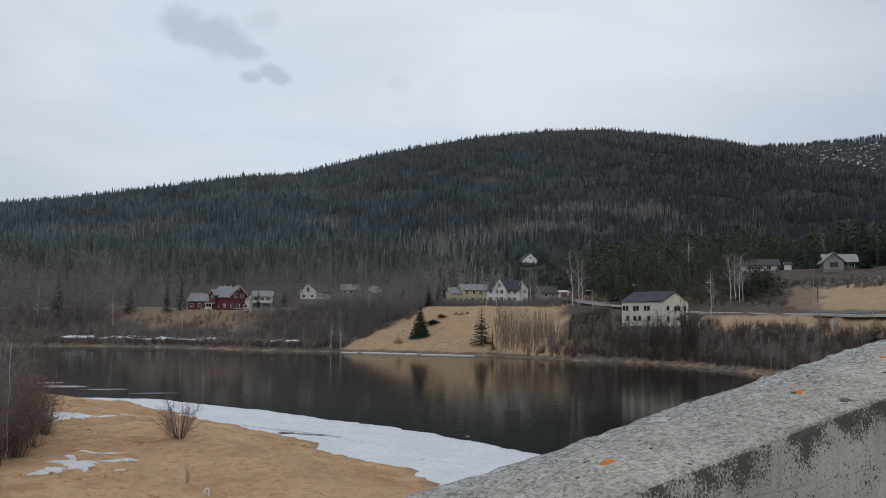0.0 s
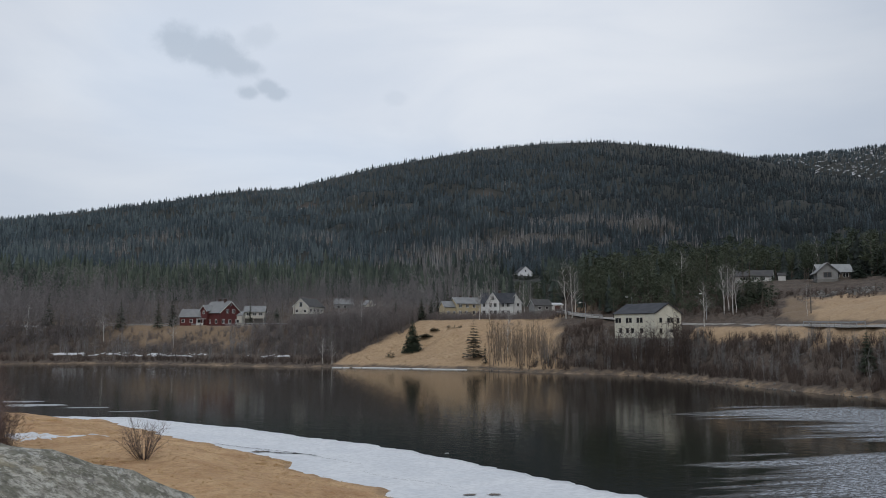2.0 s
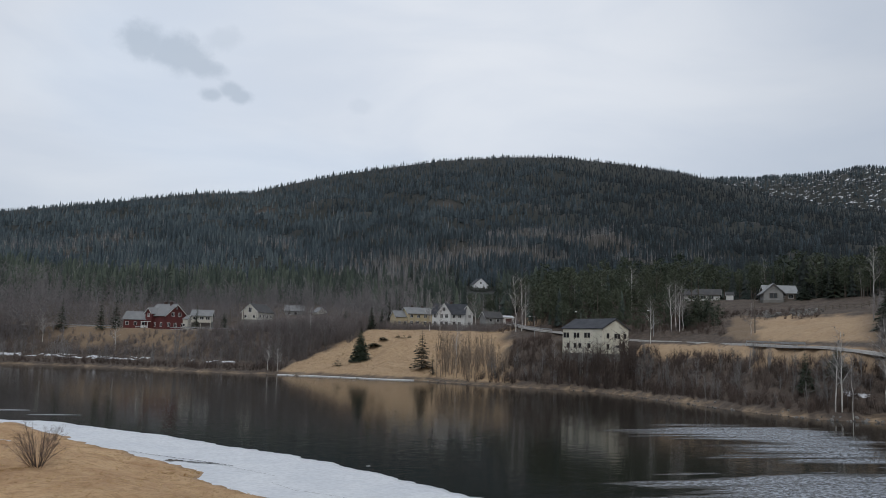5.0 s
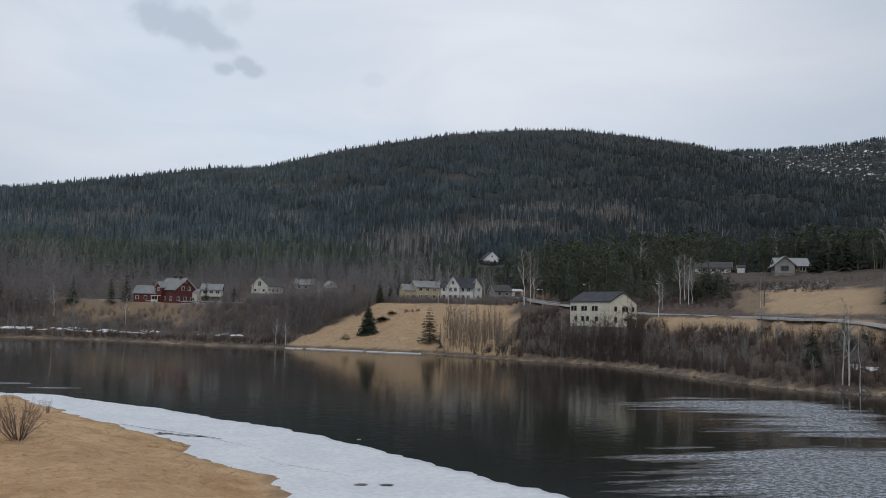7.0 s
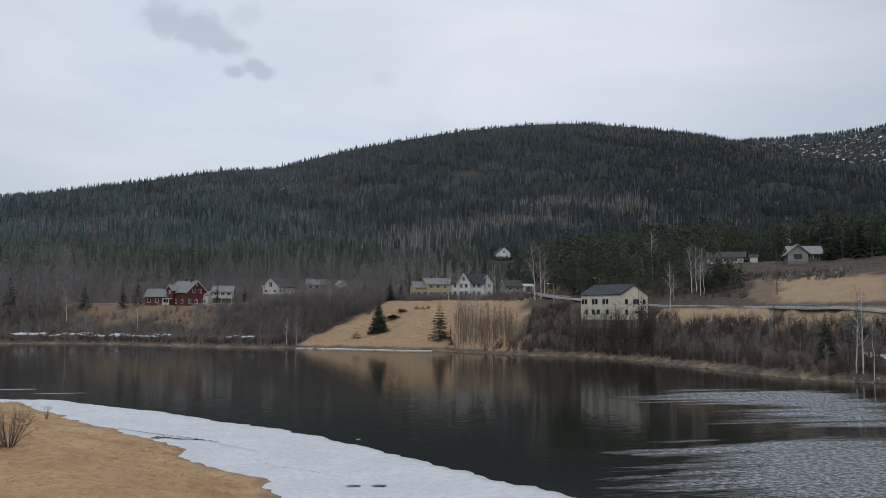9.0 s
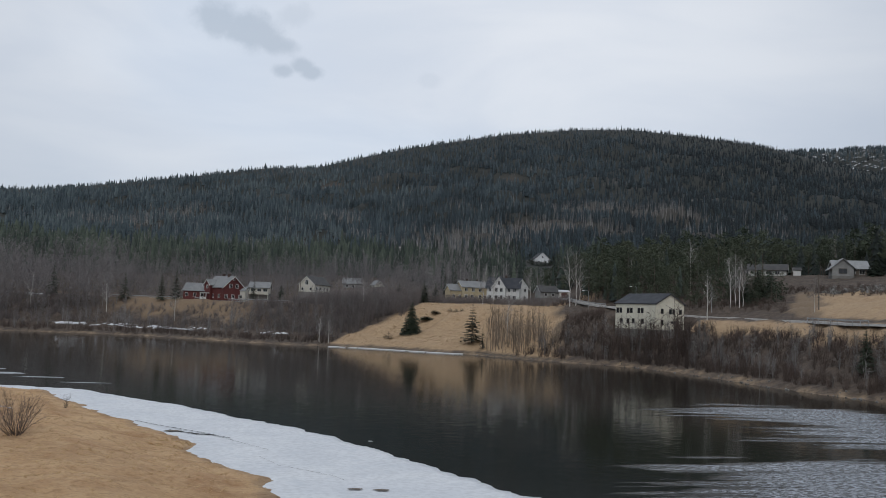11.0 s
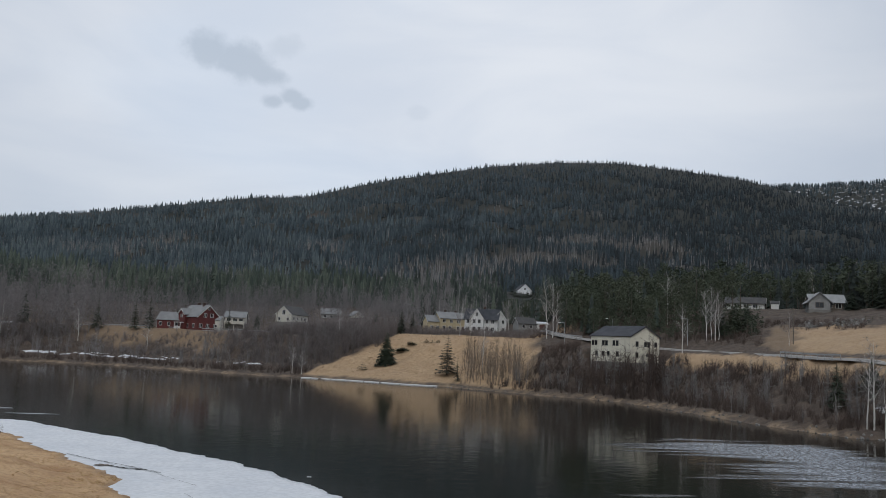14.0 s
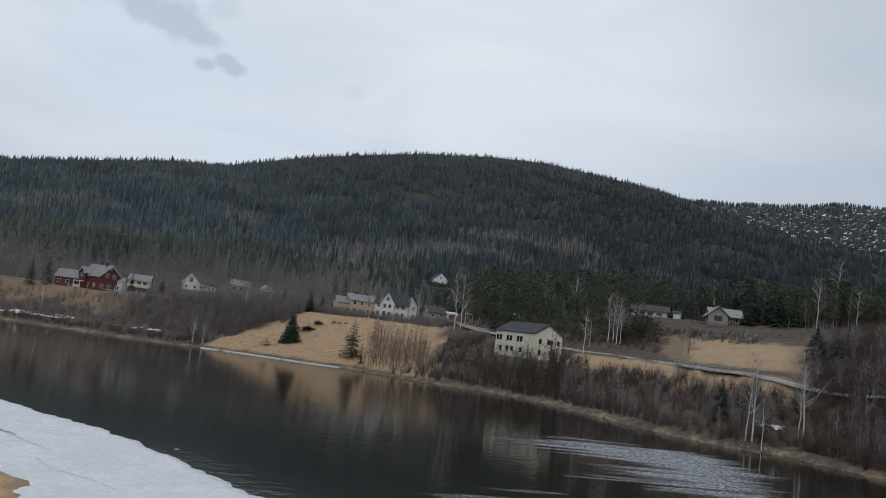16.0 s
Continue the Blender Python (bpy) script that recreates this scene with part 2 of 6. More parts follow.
    link(nt, unit.outputs[0], b.inputs["Normal"])
    link(nt, math_node(nt, "ADD", 0.085, math_node(nt, "MULTIPLY", rough_water, 0.03)), b.inputs["Roughness"])
    # sky reflection on the broken water, painted as pale blue-grey base colour
    link(nt, mix_node(nt, math_node(nt, "MULTIPLY", broken, 0.95), (0.012, 0.013, 0.010), (0.31, 0.34, 0.39)), b.inputs["Base Color"])
    return m


def concrete_material():
    """Weathered board-marked concrete: dark moss blotches, pale lichen, fine pitting."""
    m, nt, b, vec = base_material("weathered_concrete", 0.92)
    tone = ramp(nt, noise_node(nt, vec, 4.0, 6.0, 0.6), 0.3, 0.7)
    col = mix_node(nt, tone, (0.42, 0.405, 0.35), (0.58, 0.56, 0.49))
    rain = ramp(nt, noise_node(nt, mapping(nt, vec, (1, 1, 0.10)), 34.0, 5.0, 0.65), 0.42, 0.66)
    grain = noise_node(nt, vec, 160.0, 4.0, 0.7)
    geo = nt.nodes.new("ShaderNodeNewGeometry")
    nsep = nt.nodes.new("ShaderNodeSeparateXYZ")
    link(nt, geo.outputs["True Normal"], nsep.inputs[0])
    top = ramp(nt, nsep.outputs[2], 0.3, 0.8)
    face = math_node(nt, "SUBTRACT", 1.0, top)
    col = mix_node(nt, math_node(nt, "MULTIPLY", ramp(nt, grain, 0.42, 0.72), 0.5), col, (0.15, 0.145, 0.125))
    # wash marks running down the face
    wash = ramp(nt, noise_node(nt, mapping(nt, vec, (1, 1, 0.22)), 22.0, 4.0, 0.6), 0.45, 0.7)
    col = mix_node(nt, math_node(nt, "MULTIPLY", math_node(nt, "MULTIPLY", wash, face), 0.4), col, (0.20, 0.195, 0.175))
    col = mix_node(nt, math_node(nt, "MULTIPLY", math_node(nt, "MULTIPLY", rain, face), 0.32), col, (0.26, 0.235, 0.19))
    dirt = ramp(nt, noise_node(nt, vec, 60.0, 7.0, 0.75), 0.40, 0.60)
    col = mix_node(nt, math_node(nt, "MULTIPLY", math_node(nt, "MULTIPLY", dirt, top), 0.5), col, (0.15, 0.13, 0.10))
    # dark moss: dense patches and single spots
    spots_ = noise_node(nt, vec, 190.0, 6.0, 0.66, 0.4)
    where = noise_node(nt, vec, 11.0, 6.0, 0.66)
    thick = math_node(nt, "ADD", spots_, math_node(nt, "MULTIPLY", math_node(nt, "SUBTRACT", where, 0.5), 1.15))
    damp = nt.nodes.new("ShaderNodeAttribute")
    damp.attribute_name = "damp"
    thick = math_node(nt, "ADD", thick, math_node(nt, "MULTIPLY", damp.outputs["Fac"], 0.20))
    moss = ramp(nt, thick, 0.605, 0.72)
    col = mix_node(nt, math_node(nt, "MULTIPLY", moss, math_node(nt, "ADD", 0.55, math_node(nt, "MULTIPLY", face, 0.36))), col, (0.050, 0.045, 0.036))
    # round black spots, thicker towards the end of the wall and in some patches
    reach_ = nt.nodes.new("ShaderNodeSeparateXYZ")
    link(nt, vec, reach_.inputs[0])
    drift = math_node(nt, "ADD", math_node(nt, "MULTIPLY", ramp(nt, reach_.outputs[0], 0.7, 1.6), 0.055), math_node(nt, "MULTIPLY", math_node(nt, "SUBTRACT", noise_node(nt, vec, 7.0, 3.0, 0.6), 0.5), 0.28))
    blot = ramp(nt, math_node(nt, "ADD", noise_node(nt, vec, 105.0, 2.0, 0.55, 0.6), drift), 0.635, 0.675)
    col = mix_node(nt, math_node(nt, "MULTIPLY", blot, math_node(nt, "ADD", 0.5, math_node(nt, "MULTIPLY", face, 0.38))), col, (0.048, 0.042, 0.034))
    # lichen crust on the weathered top
    crust = ramp(nt, noise_node(nt, vec, 85.0, 7.0, 0.75, 0.5), 0.50, 0.60)
    area = ramp(nt, noise_node(nt, vec, 9.0, 4.0, 0.6), 0.40, 0.6)
    col = mix_node(nt, math_node(nt, "MULTIPLY", math_node(nt, "MULTIPLY", crust, top), math_node(nt, "ADD", 0.1, math_node(nt, "MULTIPLY", area, 0.5))), col, (0.50, 0.51, 0.50))
    # pale plates of lichen with dark gaps, thickest along the outer edge
    osep = nt.nodes.new("ShaderNodeSeparateXYZ")
    link(nt, vec, osep.inputs[0])
    cells = nt.nodes.new("ShaderNodeTexVoronoi")
    cells.feature = "DISTANCE_TO_EDGE"
    cells.inputs["Scale"].default_value = 58.0
    warp = nt.nodes.new("ShaderNodeTexNoise")
    warp.inputs["Scale"].default_value, warp.inputs["Detail"].default_value = 40.0, 4.0
    link(nt, vec, warp.inputs["Vector"])
    bent = nt.nodes.new("ShaderNodeVectorMath")
    bent.operation = "MULTIPLY_ADD"
    link(nt, warp.outputs["Color"], bent.inputs[0])
    bent.inputs[1].default_value = (0.018, 0.018, 0.0)
    link(nt, mapping(nt, vec, (0.7, 1.0, 0.2)), bent.inputs[2])
    link(nt, bent.outputs[0], cells.inputs["Vector"])
    rim = math_node(nt, "ADD", osep.outputs[1], math_node(nt, "MULTIPLY", math_node(nt, "SUBTRACT", noise_node(nt, vec, 13.0, 4.0, 0.6), 0.5), 0.34))
    weathered = ramp(nt, math_node(nt, "ADD", osep.outputs[0], math_node(nt, "MULTIPLY", noise_node(nt, vec, 8.0, 4.0, 0.6), 0.5)), 1.15, 1.5)
    plated = math_node(nt, "MULTIPLY", math_node(nt, "MULTIPLY", top, ramp(nt, rim, 0.15, 0.21)), math_node(nt, "SUBTRACT", 1.0, weathered))
    gap = math_node(nt, "SUBTRACT", 1.0, ramp(nt, cells.outputs["Distance"], 0.02, 0.11))
    col = mix_node(nt, math_node(nt, "MULTIPLY", plated, 0.48), col, (0.47, 0.48, 0.485))
    col = mix_node(nt, math_node(nt, "MULTIPLY", math_node(nt, "MULTIPLY", gap, plated), 0.6), col, (0.10, 0.09, 0.075))
    # olive moss and dark crust on the end of the wall
    speckle = ramp(nt, noise_node(nt, vec, 70.0, 7.0, 0.75), 0.44, 0.58)
    col = mix_node(nt, math_node(nt, "MULTIPLY", math_node(nt, "MULTIPLY", speckle, weathered), math_node(nt, "MULTIPLY", top, 0.75)), col, (0.10, 0.098, 0.066))
    pits = ramp(nt, noise_node(nt, vec, 125.0, 5.0, 0.7), 0.50, 0.62)
    col = mix_node(nt, math_node(nt, "MULTIPLY", math_node(nt, "MULTIPLY", pits, top), 0.62), col, (0.085, 0.078, 0.062))
    ochre = ramp(nt, noise_node(nt, mapping(nt, vec, (1, 1, 1), (0, 0, 0), (7, 3, 1)), 17.0, 6.0, 0.7), 0.56, 0.68)
    col = mix_node(nt, math_node(nt, "MULTIPLY", math_node(nt, "MULTIPLY", ochre, top), 0.4), col, (0.40, 0.33, 0.20))
    link(nt, col, b.inputs["Base Color"])
    lumps = noise_node(nt, vec, 45.0, 5.0, 0.65)
    bump(nt, b, math_node(nt, "ADD", math_node(nt, "MULTIPLY", lumps, 0.7), math_node(nt, "SUBTRACT", math_node(nt, "MULTIPLY", grain, 0.3), math_node(nt, "MULTIPLY", math_node(nt, "MULTIPLY", gap, plated), 0.5))), 0.7, 0.009)
    return m


M = {}
M["ground"] = ground_material()
M["water"] = water_material()
M["concrete"] = concrete_material()
M["ice"] = surface("snow_covered_ice", (0.64, 0.665, 0.70), (0.71, 0.73, 0.755), 0.22, 0.6, 2.5, 0.12, 0.05, stain=(0.56, 0.595, 0.635))
M["wet_ice"] = surface("wet_grey_ice", (0.15, 0.165, 0.18), (0.36, 0.38, 0.41), 0.5, 0.35, 4.0, 0.2, 0.02, stain=(0.10, 0.11, 0.12), stretch=(0.5, 2.0, 1))
M["snow"] = surface("old_snow", (0.68, 0.70, 0.735), (0.60, 0.62, 0.65), 0.6, 0.7, 5.0, 0.4, 0.04)
M["fresh_snow"] = surface("clean_snow", (0.80, 0.81, 0.82), (0.74, 0.75, 0.77), 0.6, 0.7, 5.0, 0.3, 0.03)
M["asphalt"] = surface("asphalt", (0.055, 0.055, 0.055), (0.075, 0.073, 0.07), 0.4, 0.9, 60.0, 0.4, 0.01)
M["road"] = surface("grey_road", (0.33, 0.32, 0.305), (0.40, 0.385, 0.365), 0.3, 0.9, 6.0, 0.2, 0.02)
# far spruce: the blue in these tones stands in for distance haze
M["spruce"] = varied("hazy_spruce_needles", [(0.009, 0.016, 0.019), (0.022, 0.036, 0.043), (0.042, 0.062, 0.073), (0.070, 0.096, 0.106), (0.104, 0.132, 0.138)], 0.8, "plant", 0.55)
# spruce of the lower wood, greener, without the haze blue
M["spruce_low"] = varied("green_spruce_needles", [(0.012, 0.019, 0.016), (0.026, 0.039, 0.031), (0.046, 0.063, 0.048), (0.070, 0.090, 0.066), (0.100, 0.120, 0.088)], 0.8, "plant", 0.4)
M["spruce_near"] = varied("spruce_boughs", [(0.016, 0.026, 0.017), (0.030, 0.043, 0.024), (0.045, 0.055, 0.028)], 0.8, island="plant")
M["spruce_thin"] = varied("thin_brownish_boughs", [(0.035, 0.034, 0.022), (0.060, 0.055, 0.035), (0.085, 0.072, 0.048)], 0.8, island="plant")
M["pine"] = varied("pine_needles", [(0.036, 0.050, 0.030), (0.064, 0.081, 0.049), (0.092, 0.106, 0.066), (0.048, 0.066, 0.041)], 0.8, island="plant")
M["bark"] = surface("spruce_bark", (0.07, 0.055, 0.045), (0.11, 0.085, 0.065), 2.0, 0.9, 14.0, 0.4, 0.02)
M["birch_bark"] = surface("birch_bark", (0.66, 0.64, 0.60), (0.52, 0.50, 0.47), 1.2, 0.8, 5.0, 0.2, 0.01, stain=(0.05, 0.045, 0.04), stretch=(1, 1, 3))
M["grey_bark"] = varied("bare_trunks", [(0.16, 0.145, 0.135), (0.28, 0.26, 0.245), (0.46, 0.44, 0.42), (0.22, 0.20, 0.19)], 0.9, island="plant")
M["twigs"] = varied("bare_twigs", [(0.15, 0.137, 0.130), (0.215, 0.199, 0.190), (0.30, 0.282, 0.272)], 0.9, island="plant")
M["grove_bark"] = varied("grove_stems", [(0.13, 0.117, 0.112), (0.18, 0.165, 0.158), (0.24, 0.222, 0.212), (0.17, 0.155, 0.148), (0.44, 0.42, 0.40)], 0.9, island="plant")
M["grove_twigs"] = varied("grove_twigs", [(0.150, 0.138, 0.138), (0.215, 0.200, 0.200), (0.30, 0.280, 0.276)], 0.9, island="plant")
M["shrub"] = varied("shrub_stems", [(0.052, 0.037, 0.031), (0.090, 0.064, 0.053), (0.150, 0.110, 0.090)], 0.9, island="plant")
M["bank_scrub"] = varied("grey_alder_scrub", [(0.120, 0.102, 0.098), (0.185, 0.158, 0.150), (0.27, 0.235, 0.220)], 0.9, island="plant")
M["willow"] = varied("reddish_willow_stems", [(0.110, 0.076, 0.066), (0.17, 0.122, 0.105), (0.25, 0.185, 0.160)], 0.9, island="plant")
M["alder"] = varied("alder_stems", [(0.16, 0.122, 0.092), (0.27, 0.210, 0.158), (0.10, 0.078, 0.060)], 0.9, island="plant")
M["tuft"] = varied("dry_grass_tufts", [(0.52, 0.350, 0.180), (0.64, 0.460, 0.250), (0.44, 0.285, 0.142), (0.57, 0.395, 0.205)], 0.95, island="plant")
M["slope_tuft"] = varied("bleached_grass_tufts", [(0.46, 0.335, 0.205), (0.56, 0.42, 0.27), (0.36, 0.25, 0.15)], 0.95, island="plant")
M["glass"] = surface("dark_window_glass", (0.02, 0.022, 0.024), (0.03, 0.032, 0.034), 0.5, 0.12, 2.0, 0.0)
M["white"] = surface("white_paint", (0.72, 0.72, 0.70), (0.64, 0.64, 0.62), 0.5, 0.6, 12.0, 0.1, 0.01)
M["cream"] = surface("cream_plaster", (0.71, 0.68, 0.57), (0.64, 0.61, 0.50), 0.25, 0.85, 9.0, 0.2, 0.02, stain=(0.52, 0.49, 0.40))
M["red"] = surface("red_paint", (0.125, 0.027, 0.024), (0.095, 0.022, 0.020), 0.6, 0.75, 9.0, 0.2, 0.02, stretch=(1, 1, 0.3))
M["yellow"] = surface("faded_yellow_paint", (0.54, 0.45, 0.29), (0.46, 0.38, 0.24), 0.5, 0.8, 9.0, 0.2, 0.02)
M["grey_wall"] = surface("grey_boarding", (0.30, 0.30, 0.29), (0.22, 0.22, 0.215), 0.5, 0.8, 9.0, 0.2, 0.02)
M["offwhite"] = surface("offwhite_boarding", (0.60, 0.58, 0.51), (0.52, 0.50, 0.44), 0.4, 0.8, 9.0, 0.2, 0.02)
M["roof_grey"] = surface("grey_roofing", (0.30, 0.31, 0.315), (0.24, 0.25, 0.255), 0.5, 0.7, 6.0, 0.2, 0.03)
M["roof_light"] = surface("pale_roofing", (0.23, 0.235, 0.235), (0.18, 0.185, 0.19), 0.5, 0.6, 6.0, 0.2, 0.03)
M["roof_slate"] = surface("slate_roofing", (0.034, 0.038, 0.048), (0.060, 0.064, 0.074), 0.5, 0.85, 6.0, 0.2, 0.03)
M["roof_dark"] = surface("dark_roofing", (0.055, 0.055, 0.058), (0.08, 0.078, 0.076), 0.5, 0.8, 6.0, 0.2, 0.03)
M["plinth"] = surface("grey_foundation", (0.17, 0.165, 0.155), (0.22, 0.21, 0.195), 0.5, 0.9, 8.0, 0.3, 0.02)
M["brick"] = surface("chimney_brick", (0.10, 0.06, 0.05), (0.07, 0.05, 0.045), 2.0, 0.9, 8.0, 0.2, 0.02)
M["door"] = surface("brown_door", (0.14, 0.055, 0.04), (0.10, 0.045, 0.035), 1.0, 0.7, 9.0, 0.1, 0.01)
M["metal"] = surface("galvanised_steel", (0.42, 0.43, 0.44), (0.34, 0.35, 0.36), 2.0, 0.55, 9.0, 0.1, 0.01, metal=0.4)
M["wood"] = surface("grey_timber", (0.17, 0.145, 0.12), (0.12, 0.10, 0.085), 1.5, 0.9, 9.0, 0.3, 0.01)
M["stone"] = varied("field_stone", [(0.09, 0.083, 0.075), (0.15, 0.14, 0.13), (0.24, 0.23, 0.215)], 0.9)
M["orange"] = surface("orange_lichen", (0.62, 0.20, 0.03), (0.50, 0.17, 0.03), 60.0, 0.9, 300.0, 0.5, 0.003)
M["pale_lichen"] = surface("pale_lichen", (0.50, 0.52, 0.50), (0.40, 0.42, 0.41), 60.0, 0.9, 300.0, 0.5, 0.003)
M["dark_lichen"] = surface("dark_lichen", (0.075, 0.070, 0.062), (0.12, 0.11, 0.10), 60.0, 0.9, 300.0, 0.5, 0.003)
M["lime"] = surface("lime_streak", (0.56, 0.55, 0.51), (0.40, 0.39, 0.35), 30.0, 0.9, 200.0, 0.3, 0.002)
M["dark"] = surface("dark_recess", (0.03, 0.03, 0.028), (0.045, 0.043, 0.04), 40.0, 0.95, 200.0, 0.3, 0.003)


# ---- mesh helpers ----
def thing(name, label, category, m=None, group="", kind=""):
    ob = new(name)
    ob.empty_display_size = 0.5
    if m is not None:
        ob.matrix_world = m
    return tagged(ob, label, category, group, kind)


def part(name, bm, material, parent, label="", smooth=False):
    me = bpy.data.meshes.new(name)
    bm.normal_update()
    bm.to_mesh(me)
    bm.free()
    me.materials.append(material)
    if smooth:
        me.shade_smooth()
    ob = new(name, me)
    ob.parent = parent
    if label:
        ob["label"] = label
    return ob


def box(bm, x0, x1, y0, y1, z0, z1, bevel=0.0, m=None):
    r = bmesh.ops.create_cube(bm, size=1.0)
    mat = Matrix.Translation(((x0 + x1) / 2, (y0 + y1) / 2, (z0 + z1) / 2)) @ Matrix.Diagonal((x1 - x0, y1 - y0, z1 - z0, 1))
    bmesh.ops.transform(bm, matrix=(m @ mat) if m is not None else mat, verts=r["verts"])
    if bevel:
        edges = list({e for v in r["verts"] for e in v.link_edges})
        bmesh.ops.bevel(bm, geom=edges, offset=bevel, segments=1, affect="EDGES")
    return bm


def box_part(name, dims, material, parent, label="", bevel=0.0, m=None):
    return part(name, box(bmesh.new(), *dims, bevel, m), material, parent, label)


def prism(bm, outline, y0, y1):
    """A solid from an outline in x and z, drawn out along y."""
    a = [bm.verts.new((x, y0, z)) for x, z in outline]
    b = [bm.verts.new((x, y1, z)) for x, z in outline]
    bm.faces.new(a)
    bm.faces.new(b[::-1])
    for i in range(len(a)):
        j = (i + 1) % len(a)
        bm.faces.new((a[j], a[i], b[i], b[j]))
    bmesh.ops.recalc_face_normals(bm, faces=bm.faces)
    return bm


def soup(name, verts, tris, materials, index=None, smooth=False, tone=None):
    """One mesh object from arrays of corners and triangles."""
    verts, tris = np.asarray(verts, dtype=np.float32), np.asarray(tris, dtype=np.int32)
    me = bpy.data.meshes.new(name)
    me.vertices.add(len(verts))
    me.vertices.foreach_set("co", verts.ravel())
    me.loops.add(tris.size)
    me.loops.foreach_set("vertex_index", tris.ravel())
    me.polygons.add(len(tris))
    me.polygons.foreach_set("loop_start", np.arange(0, tris.size, 3, dtype=np.int32))
    if index is not None:
        me.polygons.foreach_set("material_index", np.asarray(index, dtype=np.int32))
    for mt in materials:
        me.materials.append(mt)
    if tone is not None:
        me.attributes.new("tone", "FLOAT", "POINT").data.foreach_set("value", np.asarray(tone, dtype=np.float32))
    me.update(calc_edges=True)
    me.validate()
    if smooth:
        me.shade_smooth()
    return new(name, me)


# ---- lie of the land ----
C = np.array((10.0, 0.0))
FAR = np.array([(-900, 720), (-300, 420), (-150, 335), (-85, 308), (-52, 309.5), (-28, 300), (-10, 286), (8, 271), (27, 262), (42, 256), (57, 244), (69, 238), (77, 224),
                (89, 209), (100, 198), (105, 180), (105.5, 157), (105, 146), (106, 130), (109, 119), (117, 114.5), (116, 100), (118, 80), (128, 40), (135, -20), (150, -120), (180, -900)], float)
NEAR = np.array([(-900, 560), (-250, 230), (-100, 150), (-50, 125), (-23.5, 114), (-14.5, 109), (-6, 94), (-2, 86), (1.5, 80), (4.5, 76), (6.5, 71.5), (9.5, 62),
                 (12.5, 57), (13.6, 53), (13, 49), (16, 42), (26, 32), (36, 20), (38, 5), (34, -20), (30, -60), (25, -140), (20, -900)], float)
HEAD = radians(21.3)                       # the way the road runs
ROAD_U, ROAD_N = np.array((math.cos(HEAD), math.sin(HEAD))), np.array((-math.sin(HEAD), math.cos(HEAD)))
WALL0 = np.array((1.744, -2.077))          # a point at the foot of the parapet's inner face
DECK = 9.55


def smooth(a, lo, hi):
    t = np.clip((a - lo) / (hi - lo), 0, 1)
    return t * t * (3 - 2 * t)


def wave(x, y, size, seed=0.0):
    """Cheap rolling noise, about -1 to 1, with bumps of that size."""
    k = 2 * math.pi / size
    return (np.sin(k * (x + 0.31 * y) + seed) + np.sin(k * (0.93 * y - 0.42 * x) * 1.27 + 1.7 * seed + 1)
            + np.sin(k * (0.71 * x + 0.64 * y) * 1.83 + 2.3 * seed + 2) + np.sin(k * (0.57 * x - 0.8 * y) * 2.41 + 0.7 * seed + 4)) / 2.6


def line_distance(x, y, line):
    best = np.full(x.shape, 1e9)
    side = np.zeros(x.shape)
    for (ax, ay), (bx, by) in zip(line[:-1], line[1:]):
        dx, dy = bx - ax, by - ay
        t = np.clip(((x - ax) * dx + (y - ay) * dy) / (dx * dx + dy * dy), 0, 1)
        px, py = x - ax - t * dx, y - ay - t * dy
        d = np.hypot(px, py)
        s = dx * (y - ay) - dy * (x - ax)
        near = d < best
        best, side = np.where(near, d, best), np.where(near, s, side)
    return best * np.where(side >= 0, 1, -1)


# height over the river by distance from the far shore, for three stretches of the bank
LEFT = ((-30, -3.0), (0, -0.02), (2, 0.7), (9, 1.6), (14, 3.3), (18, 3.9), (25, 8.5), (33, 13.4), (70, 14.2), (110, 20), (170, 28), (260, 36), (400, 50))
MOUND = ((-30, -3.0), (0, -0.02), (3, 0.8), (8, 2.3), (16, 4.0), (26, 7.0), (36, 12.2), (46, 15.2), (60, 15.9), (85, 17.6), (150, 24), (260, 38), (400, 52))
EAST = ((-30, -3.0), (0, -0.02), (1.5, 0.9), (5, 1.6), (11, 5.0), (17, 8.7), (24, 12.4), (27, 13.2), (35, 13.5), (50, 18.2), (70, 22.8), (105, 29.4), (160, 33), (260, 42), (400, 60))
RIDGE = ((-75, 0.075), (-40, 0.095), (-15.5, 0.1187), (-9.6, 0.138), (-4.5, 0.1554), (-0.9, 0.1676), (2.1, 0.1713), (5.2, 0.187), (8.3, 0.2013), (12.2, 0.2145), (15.4, 0.224),
         (20.2, 0.231), (24, 0.2305), (27.9, 0.2215), (31.9, 0.2095), (34, 0.199), (38, 0.176), (43, 0.158), (50, 0.14), (70, 0.12), (110, 0.09))
BEHIND = ((-75, 0.02), (20, 0.06), (30, 0.185), (33.7, 0.2022), (38.8, 0.2019), (42.5, 0.2056), (46, 0.204), (60, 0.19), (90, 0.12))


def along(table, a):
    xs, ys = zip(*table)
    return np.interp(a, xs, ys)


